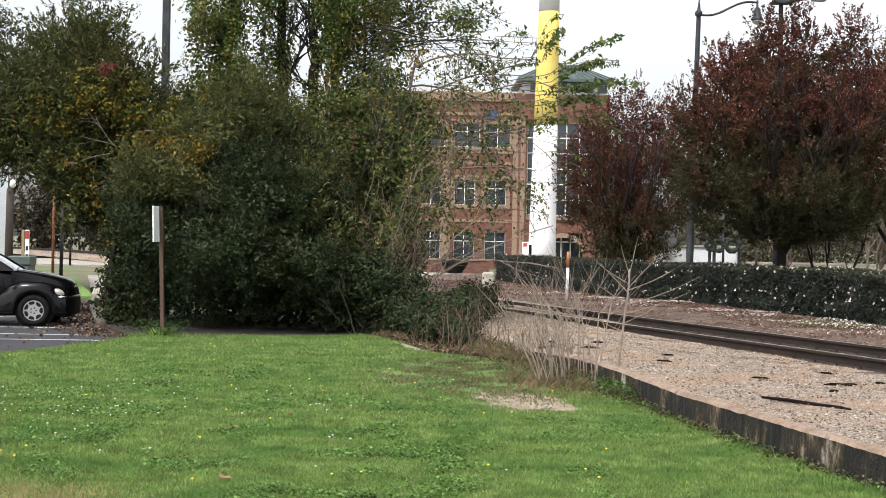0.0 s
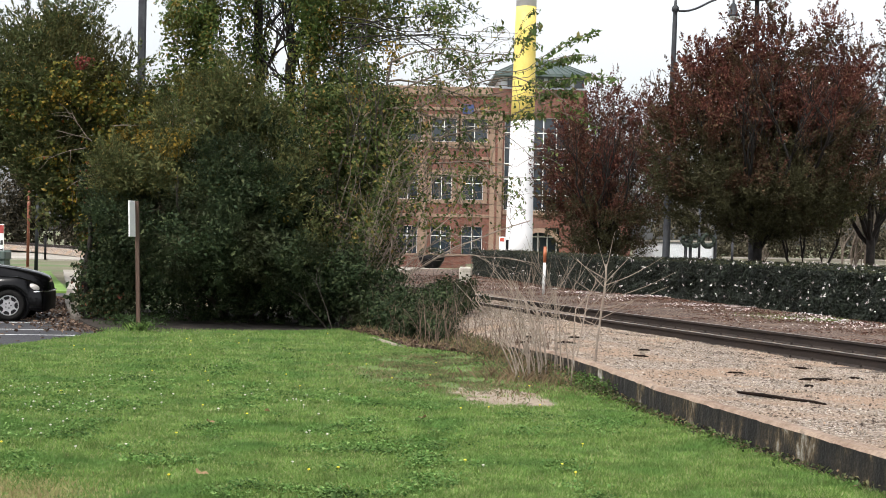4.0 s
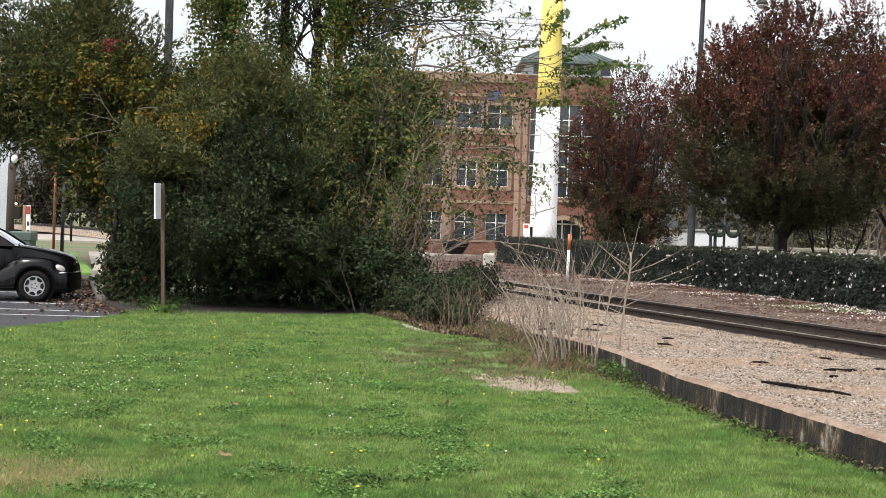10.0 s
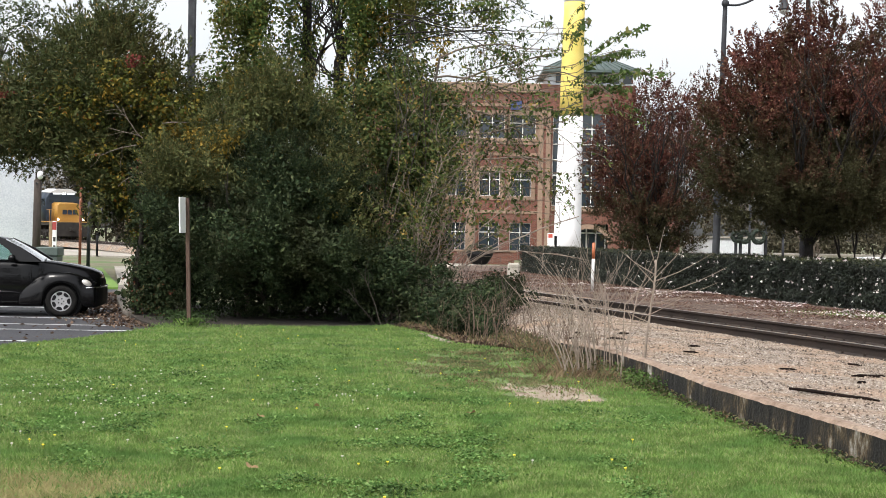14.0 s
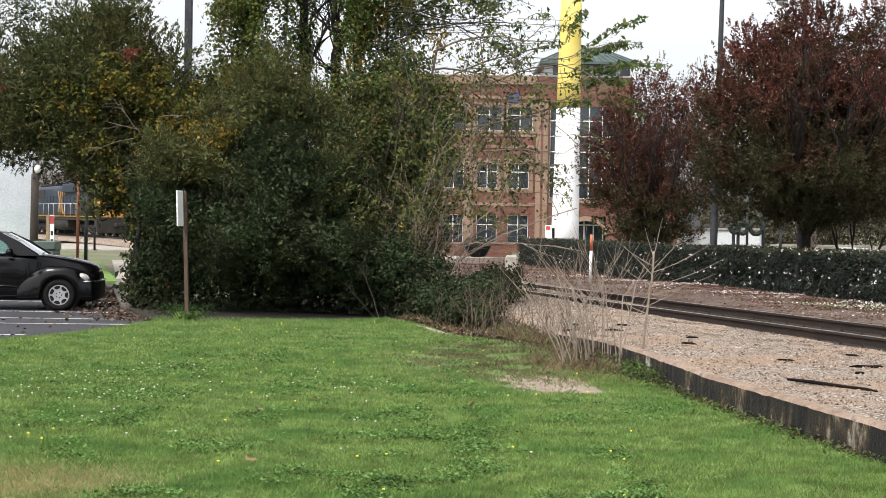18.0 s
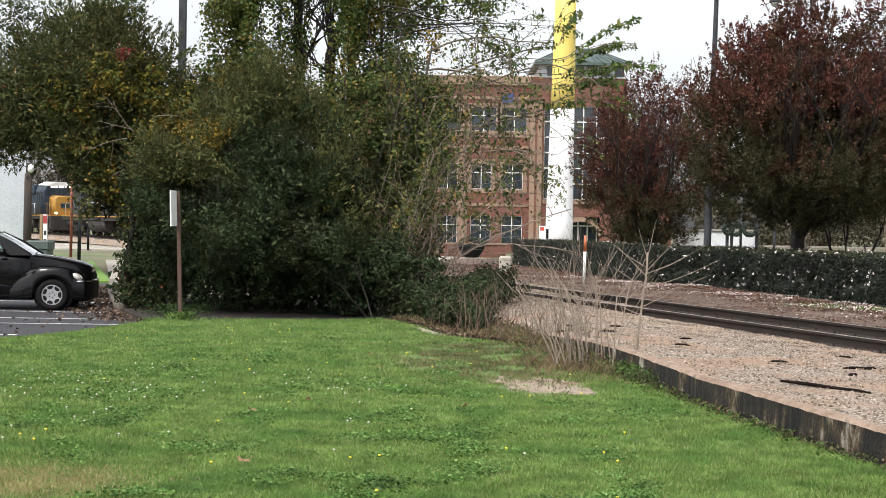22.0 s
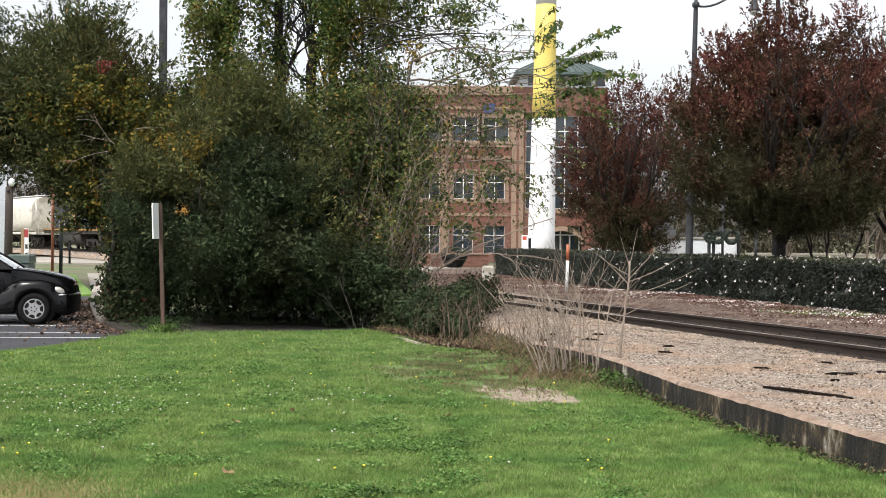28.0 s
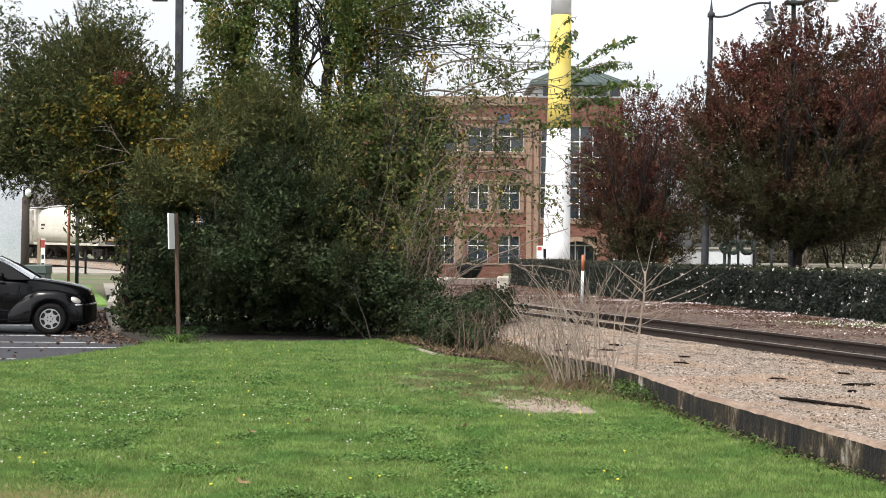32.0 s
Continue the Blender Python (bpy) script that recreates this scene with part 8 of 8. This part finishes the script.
def wheelset(parent, x, r=0.5):
    bm = bmesh.new()
    for sd in (-1, 1):
        lathe(bm, [(0.1, -0.07), (r * 0.75, -0.05), (r * 0.8, -0.07), (r, -0.06), (r, 0.05), (r + 0.03, 0.06), (r + 0.03, 0.08), (0.1, 0.09)], 20, Matrix.Translation((0, sd * 0.75, 0)) @ Matrix.Rotation(radians(90 * sd), 4, "X"))
        for k in range(5):
            a = 2 * math.pi * k / 5
            box(bm, r * 0.5 * math.cos(a) - 0.05, r * 0.5 * math.cos(a) + 0.05, sd * 0.84 - 0.03, sd * 0.84 + 0.03, r * 0.5 * math.sin(a) - 0.05, r * 0.5 * math.sin(a) + 0.05)
    tube(bm, [(0, -0.7, 0), (0, 0.7, 0)], 0.08, 8)
    o = part("wheelset", bm, M_BOGIE, parent, "dark steel wheels on an axle")
    o.matrix_local = Matrix.Translation((x, 0, r))
    WHEELSETS.append((o, x, r))


def bogie(parent, x, axles, gap, r=0.5):
    half = gap * (axles - 1) / 2
    for sd in (-1, 1):
        bm = bmesh.new()
        box(bm, x - half - 0.5, x + half + 0.5, sd * 1.05 - 0.08, sd * 1.05 + 0.08, 0.62, 0.86, 0.03)
        for k in range(axles):
            c = x - half + gap * k
            box(bm, c - 0.22, c + 0.22, sd * 1.05 - 0.12, sd * 1.05 + 0.12, 0.3, 0.75, 0.03)
        for k in range(axles - 1):
            c = x - half + gap * (k + 0.5)
            for j in (-0.18, 0.0, 0.18):
                tube(bm, [(c + j, sd * 1.05, 0.36), (c + j, sd * 1.05, 0.66)], 0.075, 6)
            box(bm, c - 0.4, c + 0.4, sd * 1.05 - 0.06, sd * 1.05 + 0.06, 0.26, 0.36, 0.02)
        part("bogie_frame", bm, M_BOGIE, parent)
    for k in range(axles):
        wheelset(parent, x - half + gap * k, r)


def handrail(parent, pts, posts, material):
    part("handrail", tube(bmesh.new(), pts, 0.022, 6), material, parent)
    for q in posts:
        part("stanchion", tube(bmesh.new(), [(q[0], q[1], q[2]), (q[0], q[1], q[3])], 0.02, 5), material, parent)


def locomotive(length, axles, cab_back, letters_at, label):
    """Nose at x = 0, tail at -length."""
    e = empty("locomotive", Matrix(), label, "locomotive", "train")
    L = length
    part("frame", boxed(-L + 0.6, -0.7, -1.5, 1.5, 1.22, 1.5, 0.03), M_BOGIE, e)
    part("walkway", boxed(-L + 0.5, -0.6, -1.56, 1.56, 1.5, 1.58), M_LOCOYELLOW, e, "yellow walkway edge")
    hood_front = -3.0 - cab_back
    part("long_hood", loft(bmesh.new(), [(hood_front, [(0.92, 1.58), (0.92, 3.9), (0.8, 4.12), (0.3, 4.2)]), (-L + 1.3, [(0.92, 1.58), (0.92, 3.9), (0.8, 4.12), (0.3, 4.2)])]), M_LOCOBLUE, e, "dark blue engine hood")
    for k in range(int((L - 1.6 + hood_front) / 1.05)):
        x = hood_front - 0.5 - k * 1.05
        for sd in (-1, 1):
            part("hood_door", boxed(x - 0.46, x + 0.46, sd * 0.935 - 0.012, sd * 0.935 + 0.012, 1.7, 3.3), M_LOCOBLUE, e)
    for sd in (-1, 1):
        part("radiator_grille", boxed(-L + 1.8, -L + 5.2, sd * 0.94 - 0.02, sd * 0.94 + 0.02, 3.1, 3.85), M_BOGIE, e)
        for cx, kind in ((letters_at, "ring"), (letters_at - 1.25, "cross")):
            bm = bmesh.new()
            if kind == "ring":
                tube(bm, [(cx + 0.55 * math.cos(a), 0, 2.75 + 0.95 * math.sin(a)) for a in (math.pi * (0.25 + 1.5 * k / 16) for k in range(17))], 0.14, 6)
            else:
                tube(bm, [(cx + 0.45, 0, 1.85), (cx - 0.45, 0, 3.65)], 0.14, 6)
                tube(bm, [(cx - 0.45, 0, 1.85), (cx + 0.45, 0, 3.65)], 0.14, 6)
            o = part("emblem", bm, M_LOCOYELLOW, e, "yellow emblem shape")
            o.matrix_local = Matrix.Translation((0, sd * 0.96, 0)) @ Matrix.Diagonal((1, 0.2, 1, 1))
    part("dynamic_brake", boxed(hood_front - 6.0, hood_front - 2.2, -1.15, 1.15, 3.55, 4.3, 0.06), M_LOCOBLUE, e)
    for k in range(3):
        part("roof_fan", lathe(bmesh.new(), [(0.55, 0), (0.55, 0.14), (0.5, 0.18), (0.05, 0.18)], 18, Matrix.Translation((-L + 2.3 + 1.4 * k, 0, 4.18))), M_BOGIE, e)
    part("exhaust", boxed(hood_front - 3.9, hood_front - 3.2, -0.35, 0.35, 4.3, 4.5, 0.03), M_BOGIE, e)
    # cab and nose
    part("cab", loft(bmesh.new(), [(hood_front, [(1.5, 1.58), (1.52, 3.7), (1.25, 4.25), (0.6, 4.5)]), (-3.0, [(1.5, 1.58), (1.52, 3.6), (1.2, 4.15), (0.55, 4.42)])]), M_LOCOBLUE, e, "dark blue driver's cab")
    # the roof's paleness is reflected sky put into its colour
    part("cab_roof", loft(bmesh.new(), [(hood_front - 0.05, [(1.3, 4.22), (1.28, 4.3), (0.62, 4.56)]), (-2.85, [(1.25, 4.12), (1.23, 4.2), (0.56, 4.48)])]), M_LOCOROOF, e, "cab roof coloured pale for the sky's reflection")
    for sd in (-1, 1):
        part("cab_window", boxed(hood_front + 0.35, -3.4, sd * 1.515 - 0.02, sd * 1.515 + 0.02, 2.95, 3.6), M_GLASS, e)
        part("windscreen", boxed(-3.01, -2.96, min(sd * 0.12, sd * 1.25), max(sd * 0.12, sd * 1.25), 3.3, 3.85), M_GLASS, e)
        part("number_board", boxed(-2.98, -2.9, min(sd * 0.3, sd * 0.95), max(sd * 0.3, sd * 0.95), 3.98, 4.22), M_NUMBER, e, "lit white number board")
        part("ditch_light", lathe(bmesh.new(), [(0.02, 0.05), (0.09, 0.03), (0.1, -0.1)], 14, Matrix.Translation((-0.6, sd * 1.1, 1.75)) @ Matrix.Rotation(radians(90), 4, "Y")), M_HEADLAMP, e, "lit headlamp")
        part("step", boxed(-1.3, -0.6, min(sd * 1.1, sd * 1.55), max(sd * 1.1, sd * 1.55), 0.35, 1.5, 0.03), M_BOGIE, e)
        handrail(e, [(-0.6, sd * 1.45, 2.6), (-2.9, sd * 1.5, 2.6)], [(x, sd * 1.45, 1.58, 2.6) for x in (-0.6, -1.4, -2.2)], M_LOCOYELLOW)
        xs = [hood_front - 0.6 - 1.7 * k for k in range(int((L - 1.6 + hood_front) / 1.7) + 1)]
        handrail(e, [(hood_front - 0.1, sd * 1.48, 2.6), (-L + 0.8, sd * 1.48, 2.6)], [(x, sd * 1.48, 1.58, 2.6) for x in xs], M_LOCOROOF)
    part("headlamp", boxed(-2.97, -2.88, -0.18, 0.18, 4.0, 4.2, 0.02), M_HEADLAMP, e, "lit headlamp")
    part("short_nose", loft(bmesh.new(), [(-3.0, [(1.05, 1.58), (1.05, 3.1), (0.85, 3.3)]), (-1.1, [(1.02, 1.58), (1.02, 2.95), (0.82, 3.15)])]), M_LOCOYELLOW, e, "orange-yellow nose")
    for k in range(3):
        part("nose_emblem", boxed(-1.095, -1.07, -0.6 + 0.45 * k, -0.22 + 0.45 * k, 2.2, 2.6, 0.05), M_LOCOBLUE, e, "dark emblem shape")
    part("pilot", boxed(-0.75, -0.55, -1.45, 1.45, 0.25, 1.5, 0.03), M_BOGIE, e)
    part("coupler", boxed(-0.6, 0.05, -0.15, 0.15, 0.75, 1.05, 0.04), M_BOGIE, e)
    part("rear_coupler", boxed(-L - 0.05, -L + 0.6, -0.15, 0.15, 0.75, 1.05, 0.04), M_BOGIE, e)
    part("fuel_tank", loft(bmesh.new(), [(-L / 2 - 2.6, [(0.9, 0.35), (1.4, 0.55), (1.45, 1.22)]), (-L / 2 + 2.6, [(0.9, 0.35), (1.4, 0.55), (1.45, 1.22)])]), M_BOGIE, e)
    gap = 1.9 if axles == 3 else 2.7
    bogie(e, -4.4, axles, gap)
    bogie(e, -L + 4.4, axles, gap)
    return e


def hopper(length, label):
    e = empty("hopper_wagon", Matrix(), label, "hopper wagon", "train")
    L = length
    prof = [(0.9, 1.3), (1.5, 1.45), (1.55, 2.2), (1.5, 3.6), (1.2, 4.1), (0.5, 4.35)]
    part("body", loft(bmesh.new(), [(-1.9, [(y * 0.97, max(z, 2.3) if i < 2 else z) for i, (y, z) in enumerate(prof)]), (-2.4, prof), (-L + 2.4, prof), (-L + 1.9, [(y * 0.97, max(z, 2.3) if i < 2 else z) for i, (y, z) in enumerate(prof)])]), M_HOPPER, e, "smooth pale beige curved body")
    part("sill", boxed(-L + 0.6, -0.6, -1.5, 1.5, 1.1, 1.3, 0.02), M_HOPPER, e)
    part("running_board", boxed(-L + 1.2, -1.2, -0.45, 0.45, 4.45, 4.52), M_LOCOROOF, e)
    for k in range(10):
        x = -2.3 - (L - 4.6) * k / 9
        part("board_leg", boxed(x - 0.04, x + 0.04, -0.4, 0.4, 4.3, 4.45), M_LOCOROOF, e)
    for k in range(4):
        c = -4.2 - (L - 8.4) * k / 3
        part("hatch_bay", loft(bmesh.new(), [(c + 1.6, [(1.2, 1.3), (1.2, 1.32)]), (c + 0.3, [(0.5, 0.4), (0.9, 1.3)]), (c - 0.3, [(0.5, 0.4), (0.9, 1.3)]), (c - 1.6, [(1.2, 1.3), (1.2, 1.32)])]), M_BOGIE, e)
    for sd in (-1, 1):
        for xe in (-0.75, -L + 0.75):
            bm = bmesh.new()
            for j in (-0.22, 0.22):
                tube(bm, [(xe + j, sd * 1.45, 1.2), (xe + j, sd * 1.45, 4.2)], 0.03, 5)
            for k in range(9):
                tube(bm, [(xe - 0.22, sd * 1.45, 1.4 + 0.32 * k), (xe + 0.22, sd * 1.45, 1.4 + 0.32 * k)], 0.02, 5)
            part("ladder", bm, M_HOPPER, e)
        part("end_post", boxed(-0.62, -0.5, sd * 1.3 - 0.06, sd * 1.3 + 0.06, 1.3, 3.2), M_HOPPER, e)
        part("lettering_bar", boxed(-L + 3.2, -L + 4.4, sd * 1.535 - 0.012, sd * 1.535 + 0.012, 2.75, 2.9), M_TRIM, e)
        part("lettering_bar", boxed(-L + 3.2, -L + 4.1, sd * 1.545 - 0.012, sd * 1.545 + 0.012, 2.45, 2.58), M_TRIM, e)
    for xc in (-0.25, -L + 0.25):
        part("coupler", boxed(xc - 0.35, xc + 0.35, -0.13, 0.13, 0.75, 1.0, 0.03), M_BOGIE, e)
    bogie(e, -2.2, 2, 1.75, 0.46)
    bogie(e, -L + 2.2, 2, 1.75, 0.46)
    return e


def axle_list(start):
    return WHEELSETS[start:]


TRAIN = []
mark = 0
for make, lead, pivots in ((lambda: locomotive(23.6, 3, 3.0, -12.2, "dark blue and yellow diesel locomotive with a yellow nose"), 0.0, (-4.4, -19.2)),
                           (lambda: locomotive(18.6, 2, 2.6, -9.6, "shorter dark blue and yellow diesel locomotive"), 25.0, (-4.4, -14.2)),
                           (lambda: hopper(20.6, "pale beige covered hopper wagon"), 44.4, (-2.2, -18.4)),
                           (lambda: hopper(20.6, "pale beige covered hopper wagon"), 65.6, (-2.2, -18.4))):
    TRAIN.append((make(), lead, pivots, WHEELSETS[mark:]))
    mark = len(WHEELSETS)


# ---- passing cars beyond the hedge ----
def saloon(label, paint):
    e = empty("passing_car", Matrix(), label, "car", "passing cars")
    pm = plain(label.split()[0] + "_paint", paint, 0.25, 0.3, coat=1.0)
    secs = []
    for x, w, zb, zt in ((2.2, 0.55, 0.35, 0.62), (2.05, 0.78, 0.25, 0.72), (1.3, 0.88, 0.22, 0.86), (0.8, 0.9, 0.22, 0.93), (-1.3, 0.9, 0.22, 0.95), (-2.0, 0.86, 0.25, 0.92), (-2.25, 0.7, 0.35, 0.8)):
        secs.append((x, [(w * 0.94, zb), (w, zb + 0.18), (w * 0.98, zt - 0.12), (w * 0.88, zt), (w * 0.4, zt + 0.02)]))
    part("body", loft(bmesh.new(), secs), pm, e)
    part("greenhouse", loft(bmesh.new(), [(0.95, [(0.78, 0.92), (0.76, 0.94), (0.5, 0.95)]), (0.2, [(0.78, 0.92), (0.62, 1.36), (0.5, 1.38)]), (-0.9, [(0.78, 0.92), (0.62, 1.38), (0.5, 1.4)]), (-1.75, [(0.78, 0.92), (0.74, 0.96), (0.5, 0.97)])]), M_GLASS, e, "dark car windows")
    part("roof", loft(bmesh.new(), [(0.3, [(0.6, 1.33), (0.62, 1.36), (0.4, 1.4)]), (-0.2, [(0.62, 1.38), (0.64, 1.4), (0.42, 1.45)]), (-0.95, [(0.6, 1.35), (0.62, 1.38), (0.4, 1.42)])]), pm, e)
    for sd in (-1, 1):
        part("pillar", tube(bmesh.new(), [(0.95, sd * 0.77, 0.93), (0.25, sd * 0.63, 1.36)], 0.035, 6), pm, e)
        part("pillar", tube(bmesh.new(), [(-1.75, sd * 0.76, 0.95), (-0.95, sd * 0.63, 1.38)], 0.05, 6), pm, e)
        part("pillar", tube(bmesh.new(), [(-0.35, sd * 0.8, 0.93), (-0.35, sd * 0.64, 1.38)], 0.03, 6), pm, e)
        part("headlight", boxed(2.0, 2.12, min(sd * 0.5, sd * 0.76), max(sd * 0.5, sd * 0.76), 0.6, 0.7, 0.02), M_LIGHT, e)
        for xw in (1.35, -1.35):
            part("wheel", lathe(bmesh.new(), [(0.2, -0.1), (0.3, -0.1), (0.32, -0.05), (0.32, 0.05), (0.3, 0.1), (0.2, 0.1), (0.02, 0.07)], 20, Matrix.Translation((xw, sd * 0.8, 0.32)) @ Matrix.Rotation(radians(-90 * sd), 4, "X")), M_TYRE, e)
    return e


CAR_A = saloon("silver saloon car driving past behind the hedge", (0.6, 0.64, 0.68))
CAR_B = saloon("white saloon car driving past behind the hedge", (0.75, 0.75, 0.74))
CAR_C = saloon("pale saloon car driving slowly past behind the hedge", (0.62, 0.64, 0.64))


def motions():
    """The train rolls along the curve; three cars pass beyond the hedge."""
    speed, front0 = 3.4, 109.9 + 13 * 3.4

    def on_track(s_front, pivots):
        a, b = Vector(track_at(s_front - pivots[0])[:3]), Vector(track_at(s_front - pivots[1])[:3])
        d = a - b
        yaw = math.atan2(d.y, d.x)
        c = a - d.normalized() * pivots[0]
        return Matrix.Translation(c) @ Matrix.Rotation(yaw, 4, "Z") @ Matrix.Rotation(-math.atan2(d.z, d.xy.length), 4, "Y")
    for wagon, lead, pivots, axles in TRAIN:
        walk(wagon, [(t, on_track(front0 - speed * t + lead, pivots)) for t in range(0, 33)])
        for o, x, r in axles:
            walk(o, [(t * 0.2, Matrix.Translation((x, 0, r)) @ Matrix.Rotation(speed * t * 0.2 / r, 4, "Y")) for t in range(161)])
    walk(CAR_A, [(0.0, pose(10.6, 50, -0.32)), (1.0, pose(12.9, 50, -0.32)), (2.1, pose(17.0, 50, -0.32)), (3.0, pose(22, 50, -0.32)), (32.0, pose(200, 51, -0.32))])
    walk(CAR_B, [(0.0, pose(75, 53, -0.32, 0, 0, 180)), (12.0, pose(28, 53, -0.32, 0, 0, 180)), (15.5, pose(10.2, 52, -0.32, 0, 0, 180)), (16.0, pose(9.0, 52, -0.32, 0, 0, 180)),
                 (16.5, pose(8.2, 52.2, -0.32, 0, 0, 176)), (17.0, pose(7.75, 52.6, -0.32, 0, 0, 165)), (18.3, pose(7.8, 54.0, -0.32, 0, 0, 120)), (20.0, pose(8.6, 62, -0.32, 0, 0, 85)), (23.0, pose(10.0, 74, -0.32, 0, 0, 75)), (32.0, pose(12, 82, -0.32, 0, 0, 75))])
    walk(CAR_C, [(0.0, pose(130, 53, -0.32, 0, 0, 180)), (17.0, pose(20, 53, -0.32, 0, 0, 180)), (18.5, pose(14.2, 52.5, -0.32, 0, 0, 180)), (19.5, pose(12.3, 52.5, -0.32, 0, 0, 180)), (20.0, pose(11.4, 52.5, -0.32, 0, 0, 180)),
                 (21.0, pose(9.6, 52.5, -0.32, 0, 0, 180)), (22.0, pose(8.3, 52.8, -0.32, 0, 0, 175)), (23.0, pose(7.6, 54.0, -0.32, 0, 0, 130)), (25.0, pose(8.3, 61, -0.32, 0, 0, 85)), (28.0, pose(9.9, 71, -0.32, 0, 0, 75)), (32.0, pose(11, 77, -0.32, 0, 0, 75))])


motions()
